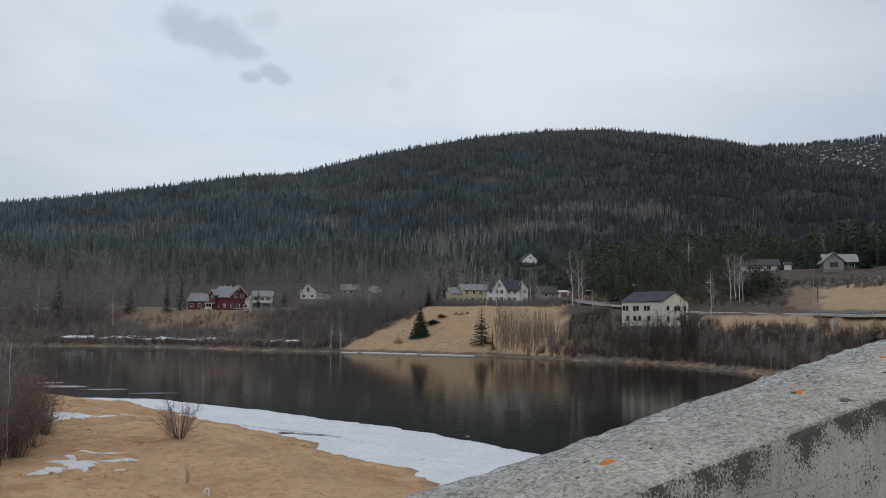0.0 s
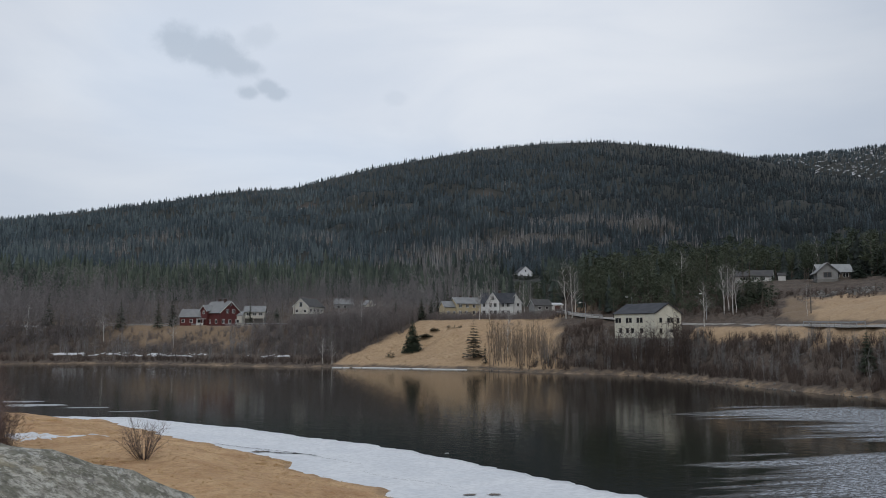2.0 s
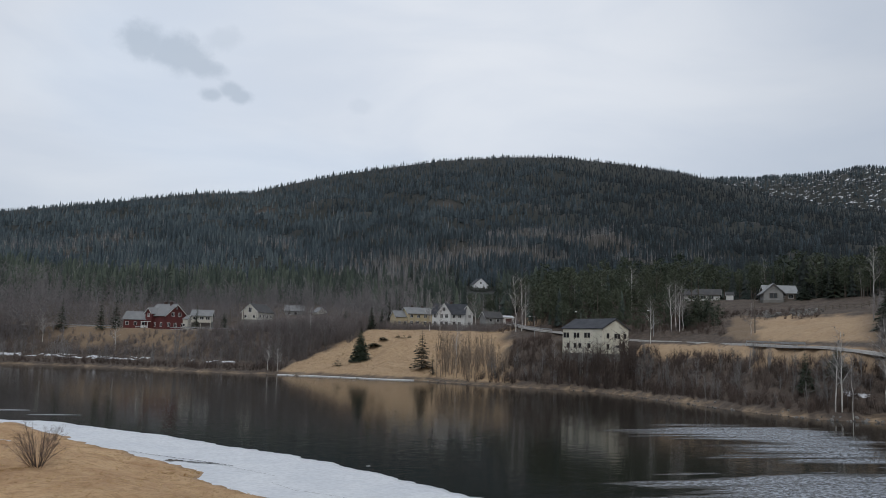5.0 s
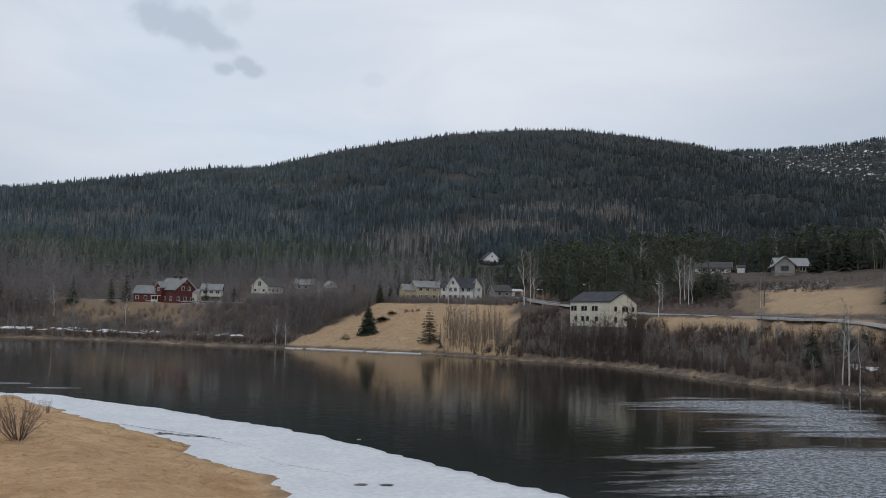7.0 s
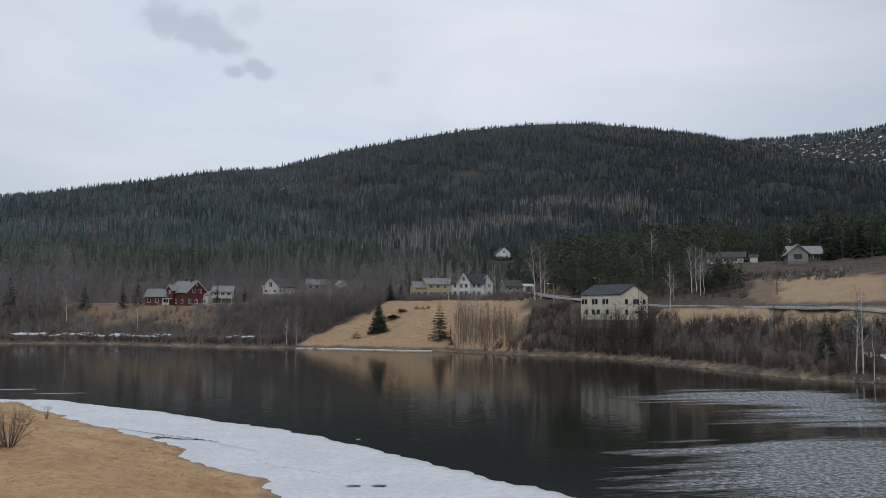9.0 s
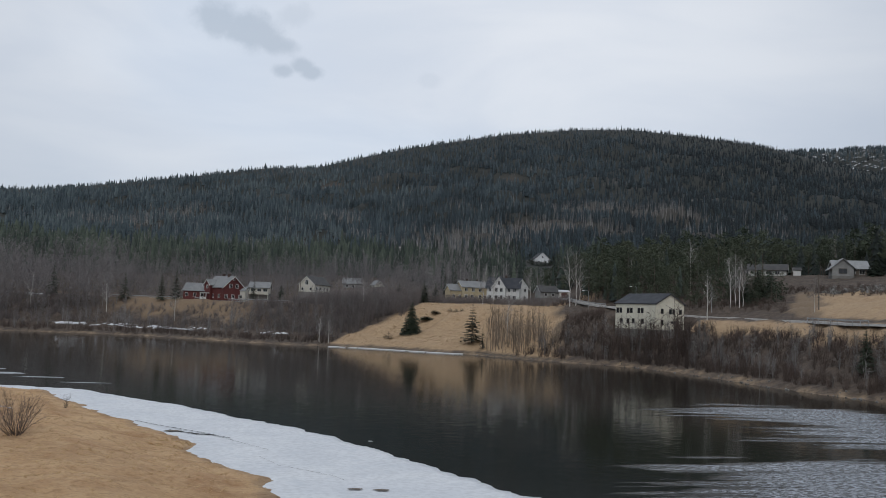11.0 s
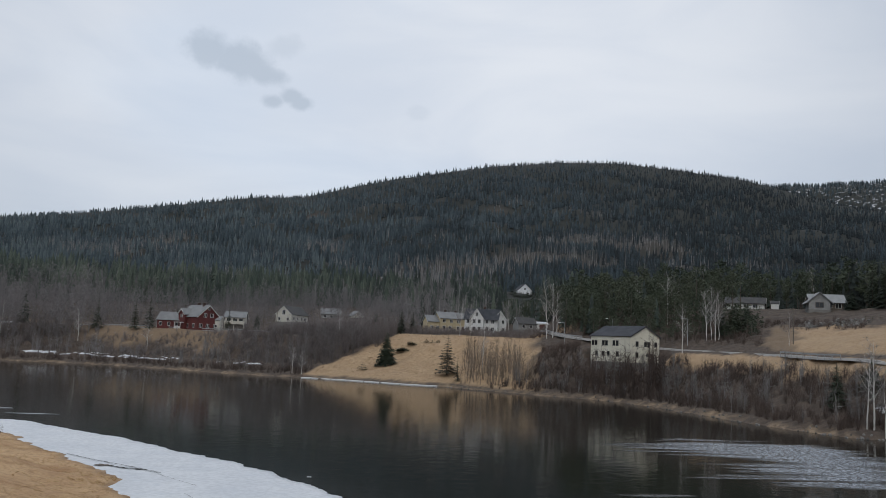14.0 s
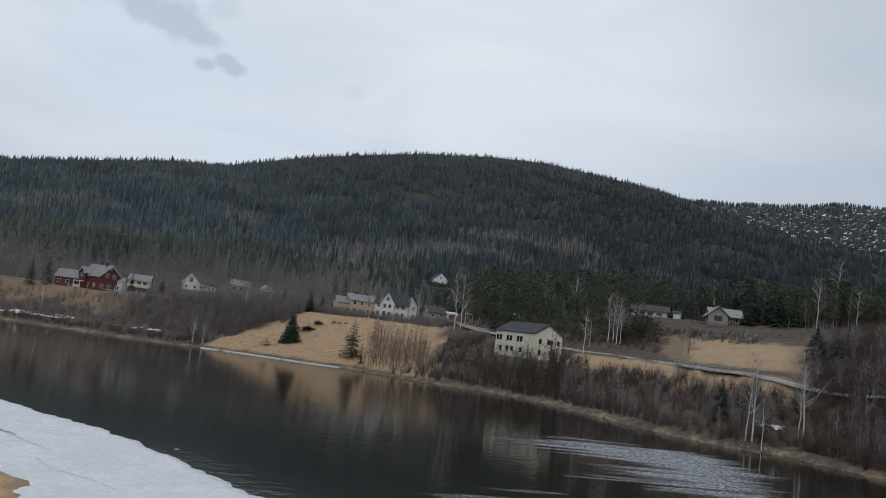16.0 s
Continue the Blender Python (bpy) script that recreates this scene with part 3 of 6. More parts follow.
def land(x, y):
    """Height of the ground, and the signed distances from the far and the near shore."""
    x, y = np.asarray(x, float), np.asarray(y, float)
    wig = 0.9 * wave(x, y, 17, 1.0) + 0.5 * wave(x, y, 6.3, 2.0)
    far = line_distance(x, y, FAR) + wig * np.clip(np.hypot(x - C[0], y) / 200, 0.3, 1.2)
    near = -line_distance(x, y, NEAR) + 0.55 * wig
    az = np.degrees(np.arctan2(x - C[0], y - C[1]))
    dist = np.hypot(x - C[0], y - C[1])
    # far side
    w1, w2 = smooth(az, 2.5, 7.0), smooth(az, 18.5, 23.0)
    low = along(LEFT, far) * (1 - w1) + along(MOUND, far) * w1
    low = low * (1 - w2) + along(EAST, far) * w2
    low = low + 0.25 * wave(x, y, 23, 3) * smooth(far, 2, 25) + 0.12 * wave(x, y, 7, 5) * smooth(far, 2, 10)
    tr = along(RIDGE, az)
    dr = 1450 + 220 * smooth(az, 0, 25) - 250 * smooth(az, 32, 50)
    s = np.clip((dist - 470) / (dr - 470), 0, 1.0)
    slope = 0.046 + (tr - 0.0002 - 0.046) * s
    hill = 11.0 + dist * slope + (9 * wave(x, y, 260, 7) + 4 * wave(x, y, 90, 8)) * smooth(s, 0.02, 0.3) * (1 - smooth(s, 0.8, 1.0))
    over = np.clip(dist - dr, 0, None)
    hill = hill - 0.32 * over * smooth(over, 0, 260)
    rear = 11.0 + dist * (along(BEHIND, az) - 0.003) * smooth(dist, 2000, 3050) - 0.25 * np.clip(dist - 3100, 0, None)
    hill = np.where(dist > dr, np.maximum(hill, rear + 5 * wave(x, y, 320, 9)), hill)
    w = smooth(dist, 350, 560)
    # level yard of the cream building
    yard = 1 - smooth(np.hypot(x - 113.8, y - 215), 10, 13.5)
    low = low * (1 - yard) + np.minimum(low, 7.4) * yard
    z_far = low * (1 - w) + hill * w
    # near side: low meadow, rising inland, with the road's bank
    d = np.clip(near, -30, None)
    z_near = np.where(d < -0.7, d * 0.1, 0.30 * smooth(d, -0.7, 0.9) - 0.05 + 0.05 * wave(x, y, 2.3, 6) + 0.05 * wave(x, y, 5.1, 2) + 1.75 * smooth(d, 0, 13) + 2.2 * smooth(d, 14, 60) + 0.09 * wave(x, y, 4.1, 6) * smooth(d, 1, 5) + 0.14 * wave(x, y, 11, 4) * smooth(d, 1, 6))
    e = (x - WALL0[0]) * ROAD_N[0] + (y - WALL0[1]) * ROAD_N[1]
    u = (x - WALL0[0]) * ROAD_U[0] + (y - WALL0[1]) * ROAD_U[1]
    off = np.maximum(np.maximum(e - 0.75, -7.5 - e), np.maximum(u - 27, -220 - u))
    bankz = DECK - 0.12 - np.clip(off, 0, None) * 0.72
    z_near = np.maximum(z_near, bankz)
    z = np.where(far > 0, z_far, np.where(near > -12, np.maximum(z_near, -2.5), np.minimum(z_far, -1.0)))
    z = np.where((far <= 0) & (far > -14) & (near < -12), z_far, z)
    return z, far, near, az, dist


def build_ground():
    fine = np.arange(-24, 56.01, 0.32)
    az = np.concatenate((fine, np.arange(58, 334, 3.0)))
    rad = [1.5, 4, 8, 13, 19, 25, 31, 36]
    while rad[-1] < 130:
        rad.append(rad[-1] + 0.8)
    while rad[-1] < 420:
        rad.append(rad[-1] + 1.6)
    while rad[-1] < 4600:
        rad.append(rad[-1] * 1.02)
    rad = np.array(rad)
    a, r = np.meshgrid(np.radians(az), rad)
    x, y = C[0] + r * np.sin(a), C[1] + r * np.cos(a)
    z, far, near, azd, dist = land(x, y)
    n, k = len(rad), len(az)
    verts = np.stack((x, y, z), -1).reshape(-1, 3)
    i = np.arange(n - 1)[:, None] * k
    j = np.arange(k)[None, :]
    j2 = (j + 1) % k
    p, q, s, t = i + j, i + j2, i + k + j2, i + k + j
    tris = np.stack((np.stack((p, t, s), -1), np.stack((p, s, q), -1)), 2).reshape(-1, 3)
    mid = len(verts)
    verts = np.vstack((verts, (C[0], C[1], DECK - 0.12)))
    fan = np.stack((np.full(k, mid), np.arange(k), (np.arange(k) + 1) % k), -1)
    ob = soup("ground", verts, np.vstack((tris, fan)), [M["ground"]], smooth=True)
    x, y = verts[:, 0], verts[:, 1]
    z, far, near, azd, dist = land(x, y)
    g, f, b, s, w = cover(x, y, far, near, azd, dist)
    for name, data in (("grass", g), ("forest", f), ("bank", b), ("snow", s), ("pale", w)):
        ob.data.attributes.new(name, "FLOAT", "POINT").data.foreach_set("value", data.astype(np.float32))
    return tagged(ob, "dry spring grass, brown leaf litter and wooded slopes", "ground", kind="structure")


CLEARINGS = ((3.2, 1279, 20, 12), (15.8, 1258, 30, 11), (18.8, 1530, 12, 6), (23.8, 1511, 18, 6), (14.5, 1412, 14, 7), (-0.7, 1395, 26, 8), (9.8, 1166, 26, 8), (28.4, 1130, 24, 14), (8.6, 646, 9, 8))
# stands of bare birch among the spruce: angle from the walk, distance, half width, half depth
STANDS = ((-10.3, 849, 36, 45), (-8.7, 955, 42, 42), (-7.2, 1030, 46, 32), (-13.5, 930, 30, 40), (4.1, 895, 26, 36), (0.2, 815, 16, 22), (19.2, 1005, 34, 52), (21.6, 1030, 48, 40), (24.5, 1000, 52, 50),
          (27.5, 985, 30, 25), (22.2, 837, 62, 24), (14.0, 765, 60, 50), (17.4, 850, 52, 36), (11.4, 640, 42, 70), (13.6, 560, 30, 60), (-5.8, 700, 18, 26), (28.5, 800, 26, 20), (6.0, 720, 18, 24), (33.0, 900, 30, 24))


def in_stand(az, dist):
    """How far a place lies in one of the birch stands, 0 to 1, with ragged edges."""
    out = np.zeros(np.shape(az))
    rag = 0.22 * np.sin(az * 9.1 + dist * 0.05) + 0.16 * np.sin(az * 23.0 - dist * 0.11)
    for ca, cd, wide, deep in STANDS:
        q = np.hypot((az - ca) * math.pi / 180 * cd / wide, (dist - cd) / deep) + rag
        out = np.maximum(out, 1 - smooth(q, 0.75, 1.25))
    return out


def in_clearing(az, dist):
    """How far a place lies in one of the bare patches on the slope, 0 to 1."""
    out = np.zeros(np.shape(az))
    for ca, cd, wide, deep in CLEARINGS:
        q = np.hypot((az - ca) * math.pi / 180 * cd / wide, (dist - cd) / deep)
        out = np.maximum(out, 1 - smooth(q, 0.7, 1.2))
    return out


def mound_edge(far):
    """Where the grass of the mound gives way to scrub, as an angle from the walk."""
    return np.interp(far, (0, 15, 24, 29, 36, 46, 60), (3.7, 5.6, 6.75, 7.9, 9.3, 10.3, 10.5))


def cover(x, y, far, near, az, dist):
    """What covers the ground: grass, forest floor, bare bank and snow, each 0 to 1."""
    n = wave(x, y, 19, 3) * 4
    near_side = (near > 0) & (far < 0)
    edge = mound_edge(far) + 0.06 * n
    mound = smooth(az, edge - 0.15, edge + 0.15) * (1 - smooth(az + 0.1 * n, 19, 20.5)) * smooth(far, 2.5, 4) * (1 - smooth(far + n, 52, 60))
    east = smooth(az + 0.1 * n, 27.8, 28.6) * (smooth(far + 0.4 * n, 16.5, 19) * (1 - smooth(far, 25, 26)) + smooth(far, 36, 38) * (1 - smooth(far + n, 62, 68)) * np.maximum(smooth(az + 0.12 * n, 36.0, 36.35), 0.4 * smooth(az + 0.1 * n, 34.4, 34.8))) * (1 - smooth(az, 41.5, 44))
    yard = (smooth(far + n, 40, 44) * (1 - smooth(far + n, 58, 66)) * 0.35) * (1 - smooth(az, 3, 6)) + smooth(az, 18, 20) * (1 - smooth(az, 21.5, 23)) * smooth(far, 50, 54) * (1 - smooth(far, 75, 85)) * 0.7
    left = smooth(az, -11, -8.5) * (1 - smooth(az, -3, 0)) * smooth(far + n, 21, 26) * (1 - smooth(far, 36, 38)) * 0.42
    grass = np.where(near_side, 1.0, np.clip(mound + east + yard + left, 0, 1))
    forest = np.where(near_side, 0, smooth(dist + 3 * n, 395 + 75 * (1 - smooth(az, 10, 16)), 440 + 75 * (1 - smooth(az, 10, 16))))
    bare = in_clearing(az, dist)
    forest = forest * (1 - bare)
    bank = np.where(near_side, (1 - smooth(near, 0.5, 1.4)) * 0.5, (1 - smooth(far + 0.25 * n, 0.9, 2.1)) * (0.2 + 0.8 * smooth(wave(x, y, 9, 14) + 0.6 * wave(x, y, 31, 4), -0.6, 0.7)))
    stand = in_stand(az, dist)
    forest = forest * (1 - 0.3 * stand)
    strip = smooth(far, 10.5, 12.5) * (1 - smooth(far, 15.5, 17)) * (1 - smooth(az, 1, 3)) * (0.72 + 0.28 * smooth(wave(x, y, 11, 6) + 0.5 * wave(x, y, 37, 8), -0.3, 0.5)) + 0.74 * smooth(far, 6.5, 8) * (1 - smooth(far, 11, 12.5)) * smooth(az, 21, 24)
    snow = np.where(near_side, 0, smooth(dist, 2000, 2500) * 0.60 + 0.70 * strip + 0.66 * bare)
    pale = np.where(near_side, 0.0, 1.0)
    return grass * np.where(near_side, 1.0, np.where(az > 25, 0.78, 0.85)), forest, bank, snow, pale


build_ground()


def build_water():
    bm = bmesh.new()
    vs = [bm.verts.new(p) for p in ((-1500, -900, 0), (700, -900, 0), (700, 1500, 0), (-1500, 1500, 0))]
    bm.faces.new(vs)
    ob = part("water", bm, M["water"], None)
    return tagged(ob, "dark calm river with rippled pale streaks", "river", kind="structure")


build_water()


def build_ice():
    """Shelf of snow-covered ice along the near shore: a slab with a ragged outer edge, a crack and dirty holes."""
    outer = np.array([(-60, 133), (-40, 122), (-24, 116.3), (-17, 114.4), (-10.8, 112), (-2.5, 102.3), (4.2, 95), (10, 86), (15.2, 80.2), (19.3, 71.8), (23, 64.2), (25.6, 57.3), (28, 52), (31, 47.2), (34, 42), (36, 34), (37, 26)], float)
    inner = np.array([(-62, 122), (-43, 112), (-27, 106), (-19, 102), (-13, 96), (-9.5, 91), (-6, 84), (-2.5, 78.5), (0.5, 73.5), (2.5, 68.5), (5.5, 59.5), (8.5, 54), (9.6, 51), (9.5, 46), (12, 37), (21, 27), (30, 17)], float)
    def along_line(line, s, rag, seed):
        seg = np.concatenate(([0], np.cumsum(np.hypot(*np.diff(line, axis=0).T))))
        q = s * seg[-1]
        x, y = np.interp(q, seg, line[:, 0]), np.interp(q, seg, line[:, 1])
        tx, ty = np.gradient(x), np.gradient(y)
        ln = np.hypot(tx, ty)
        off = rag * (0.6 * wave(q, 0 * q, 9, seed) + 0.4 * wave(q, 0 * q, 2.9, seed + 1) + 0.25 * wave(q, 0 * q, 1.1, seed + 2))
        return x - ty / ln * off, y + tx / ln * off
    s = np.linspace(0, 1, 420)
    # the two edges are matched by their share of the way, so both are stepped alike
    ox, oy = along_line(outer, s, 0.45, 1.0)
    ix, iy = along_line(inner, s, 0.3, 4.0)
    rows = 22
    f = np.linspace(0, 1, rows)[:, None]
    x, y = ox * (1 - f) + ix * f, oy * (1 - f) + iy * f
    z = 0.13 + 0.02 * wave(x, y, 5.5, 2) + 0.012 * wave(x, y, 2.1, 3) - 0.10 * smooth(f, 0.8, 1.0) * np.ones_like(x)
    n, k = x.shape
    top = np.stack((x, y, z), -1).reshape(-1, 3)
    skirt = np.stack((x[0], y[0], np.full(k, -0.12)), -1)
    i, j = np.arange(n - 1)[:, None] * k, np.arange(k - 1)[None, :]
    p, q, r, t = i + j, i + j + 1, i + k + j + 1, i + k + j
    tris = np.stack((np.stack((p, q, r), -1), np.stack((p, r, t), -1)), 2).reshape(-1, 3)
    j = np.arange(k - 1)
    side = np.vstack((np.stack((j, n * k + j, n * k + j + 1), -1), np.stack((j, n * k + j + 1, j + 1), -1)))
    ob = soup("ice_shelf", np.vstack((top, skirt)), np.vstack((tris, side)), [M["ice"]], smooth=False)
    return tagged(ob, "snow-covered shelf of rotten ice along the meadow shore", "ice", kind="structure")


build_ice()


# ---- road and parapet at the walker's side ----
def on_road(u, n, z):
    p = WALL0 + ROAD_U * u + ROAD_N * n
    return (p[0], p[1], z)


ROAD_POSE = Matrix.Translation((*WALL0, 0)) @ Matrix.Rotation(HEAD, 4, "Z")


def build_road():
    ob = part("road", box(bmesh.new(), -60, 26, -6.4, -1.9, DECK - 0.3, DECK - 0.1), M["asphalt"], None)
    ob.matrix_world = ROAD_POSE
    tagged(ob, "grey asphalt road on a bank beside the river", "road", kind="structure")
    ob = part("pavement", box(bmesh.new(), -60, 26, -1.9, 0.6, DECK - 0.3, DECK, 0.02), M["road"], None)
    ob.matrix_world = ROAD_POSE
    tagged(ob, "raised grey concrete footway along the parapet", "pavement", kind="structure")


build_road()


# height of the parapet's inner and outer top edges over ten metres, along its length: a slow climb to a rounded end
INNER = ((-22.0, -2.3), (-0.213, 0.794), (0.013, 0.828), (0.266, 0.867), (0.436, 0.891), (0.625, 0.925), (0.741, 0.939), (0.887, 0.960), (1.0, 0.973), (1.07, 0.979), (1.143, 0.972),
         (1.21, 0.957), (1.31, 0.925), (1.375, 0.89), (1.44, 0.848), (1.51, 0.791), (1.62, 0.68), (1.75, 0.5), (1.9, 0.2), (2.0, -0.1), (2.2, -0.8))
OUTER = ((-22.0, -2.4), (-0.44, 0.759), (-0.1, 0.812), (0.2, 0.87), (0.395, 0.898), (0.507, 0.921), (0.645, 0.942), (0.83, 0.975), (1.0, 0.998), (1.13, 1.009), (1.25, 1.003),
         (1.4, 0.985), (1.55, 0.94), (1.72, 0.85), (1.85, 0.73), (1.98, 0.57), (2.1, 0.36), (2.2, 0.1), (2.3, -0.5))


def crest(u, f):
    """Height of the top at u along the wall, f of the way across it; the tables are rounded off a little."""
    w = 0.05
    zi = sum(float(along(INNER, u + k * w / 2)) for k in (-1, 0, 1)) / 3
    zo = sum(float(along(OUTER, u + k * w / 2)) for k in (-1, 0, 1)) / 3
    return 10.0 + zi * (1 - f) + zo * f + 0.012 * math.sin(math.pi * f)


def build_parapet():
    root = thing("parapet", "weathered concrete parapet with lichen and a rounded end", "parapet", ROAD_POSE)
    us = [-8 + 0.5 * i for i in range(14)] + [-1.0 + 0.02 * i for i in range(166)]
    rng = random.Random(4)
    wide = 0.28
    bm = bmesh.new()
    cols = []
    for u in us:
        zi, zo = crest(u, 0), crest(u, 1)
        if zo < DECK:
            break
        low = DECK - 0.03
        col = [(0.0, low), (0.0, max(low, zi - 0.32)), (0.0, max(low, zi - 0.2)), (0.0, max(low, zi - 0.14)), (0.0, max(low, zi - 0.1)), (0.0, max(low, zi - 0.07)), (0.0, max(low, zi - 0.04)), (0.0, max(low, zi - 0.012)), (0.0015, max(low, zi - 0.003)), (0.007, max(low, zi + 0.002))]
        for f in (0.1, 0.2, 0.3, 0.4, 0.5, 0.6, 0.7, 0.8, 0.9, 0.97):
            jit = 0.0022 * float(wave(u * 1.0, f * 0.28, 0.09, 1)) + 0.0017 * rng.uniform(-1, 1)
            col.append((wide * f, max(low, crest(u, f) + 0.003 + jit)))
        col += [(wide + 0.004, max(low, zo - 0.015)), (wide + 0.005, max(low, zo - 0.2)), (wide + 0.005, low)]
        cols.append([bm.verts.new((u, n + (rng.uniform(-0.0008, 0.0008) if z > low else 0), z)) for n, z in col])
    for a, b in zip(cols, cols[1:]):
        for i in range(len(a) - 1):
            bm.faces.new((a[i], b[i], b[i + 1], a[i + 1]))
        bm.faces.new((a[-1], b[-1], b[0], a[0]))
    bm.faces.new(cols[0][::-1])
    bm.faces.new(cols[-1])
    bmesh.ops.remove_doubles(bm, verts=bm.verts, dist=0.0001)
    bmesh.ops.recalc_face_normals(bm, faces=bm.faces)
    body = part("wall_body", bm, M["concrete"], root)
    wet = []
    for v in body.data.vertices:
        under = crest(v.co.x, 0) - v.co.z
        u = v.co.x
        reach = 0.02 if u < 0.75 else (0.01 if u < 1.08 else 0.03)
        soak = 0.0 if 0.80 < u < 1.04 else (1.0 if u < 1.5 else 0.5)
        wet.append(soak * (1.0 - min(1.0, max(0.0, (under - reach) / 0.045))) * (1.0 if v.co.y < 0.004 and under > 0.002 else 0.0))
    body.data.attributes.new("damp", "FLOAT", "POINT").data.foreach_set("value", np.array(wet, dtype=np.float32))
    # the open tie hole is bored into the face
    bm = bmesh.new()
    bmesh.ops.create_cone(bm, cap_ends=True, segments=24, radius1=0.0215, radius2=0.0165, depth=0.12, matrix=Matrix.Translation((0.818, 0.045, 10.936)) @ Matrix.Rotation(radians(-90), 4, "X"))
    me = bpy.data.meshes.new("bore")
    bm.to_mesh(me)
    bm.free()
    bore = new("bore", me)
    bore.matrix_world = ROAD_POSE
    cut = body.modifiers.new("bore", "BOOLEAN")
    cut.object, cut.operation, cut.solver = bore, "DIFFERENCE", "EXACT"
    bpy.context.view_layer.update()
    deps = bpy.context.evaluated_depsgraph_get()
    done = bpy.data.meshes.new_from_object(body.evaluated_get(deps))
    body.modifiers.clear()
    body.data = done
    bpy.data.objects.remove(bore)
    # broken mortar rim round the hole
    bm = bmesh.new()
    for k in range(46):
        a = rng.uniform(0, math.tau)
        r = rng.uniform(0.0205, 0.029)
        s = rng.uniform(0.002, 0.0055)
        p = Matrix.Translation((0.818 + r * math.cos(a), 0.0005, 10.936 + r * math.sin(a) * 0.95)) @ Euler((rng.random() * 6, rng.random() * 6, rng.random() * 6)).to_matrix().to_4x4() @ Matrix.Diagonal((s, s * 0.6, s * 0.8, 1))
        bmesh.ops.create_icosphere(bm, subdivisions=1, radius=1.0, matrix=p)
    part("hole_rim", bm, M["lime"], root, "crumbled mortar rim")
    # board joints of the old formwork: thin uneven fins of cement
    for h0, u0, u1, sl in ((10.887, 0.58, 1.37, 0.012), (10.786, -0.1, 1.50, 0.03), (10.68, -0.4, 1.6, 0.03)):
        bm = bmesh.new()
        n = 140
        prev = None
        for i in range(n):
            u = u0 + (u1 - u0) * i / (n - 1)
            z = h0 + sl * (u - 1.0) + 0.0010 * math.sin(u * 37) + rng.uniform(-0.0006, 0.0006)
            w = 0.0005 + 0.0011 * rng.random() ** 2
            cur = [bm.verts.new((u, 0.001, z - w)), bm.verts.new((u, -0.0006 - 0.0016 * rng.random() ** 2, z)), bm.verts.new((u, 0.001, z + w))]
            if prev:
                bm.faces.new((prev[0], cur[0], cur[1], prev[1]))
                bm.faces.new((prev[1], cur[1], cur[2], prev[2]))
            prev = cur
        part("board_joint", bm, M["lime"] if h0 > 10.85 else M["concrete"], root, "pale lime-streaked board joint" if h0 > 10.85 else "")
    # crusts of lichen on the top
    def crust(name, u, f, size, squash, material, label, count):
        bm = bmesh.new()
        n0 = wide * f
        def at(du, dn, lift):
            ff = min(0.97, max(0.03, (n0 + dn) / wide))
            return bm.verts.new((u + du, ff * wide, crest(u + du, ff) + lift))
        mid = at(0, 0, 0.0042)
        rings = []
        shape = [rng.uniform(0.55, 1.25) for _ in range(count)]
        for s, lift in ((0.55, 0.0040), (1.0, 0.0012)):
            rings.append([at(size * s * shape[k] * rng.uniform(0.85, 1.1) * math.cos(k * math.tau / count), size * squash * s * shape[k] * math.sin(k * math.tau / count), lift) for k in range(count)])
        for k in range(count):
            q = (k + 1) % count
            bm.faces.new((mid, rings[0][k], rings[0][q]))
            bm.faces.new((rings[0][k], rings[1][k], rings[1][q], rings[0][q]))
        part(name, bm, material, root, label)
    for u, f, size in ((-0.162, 0.40, 0.016), (0.395, 0.44, 0.016), (0.635, 0.40, 0.014), (0.758, 0.52, 0.012), (0.855, 0.66, 0.010), (0.945, 0.64, 0.007)):
        crust("orange_lichen", u, f, size, 0.8, M["orange"], "bright orange lichen crust", 22)
    for k in range(250):
        u = rng.uniform(-0.75, 1.45)
        f = 1 - 0.62 * rng.random() ** 1.6
        crust("pale_lichen", u, min(0.9, f), rng.uniform(0.003, 0.008) + 0.013 * rng.random() ** 3, 0.7, M["pale_lichen"], "pale grey lichen crust", 13)
    for k in range(26):
        crust("dark_lichen", rng.uniform(-0.6, 1.35), rng.uniform(0.05, 0.75), rng.uniform(0.004, 0.010), 0.8, M["dark_lichen"], "blackish lichen crust", 13)
    crust("dark_lichen", 0.405, 0.12, 0.016, 0.8, M["dark_lichen"], "blackish lichen crust", 13)
    return root


parapet = build_parapet()


# ---- plants: shapes in arrays ----
RNG = np.random.default_rng(5)


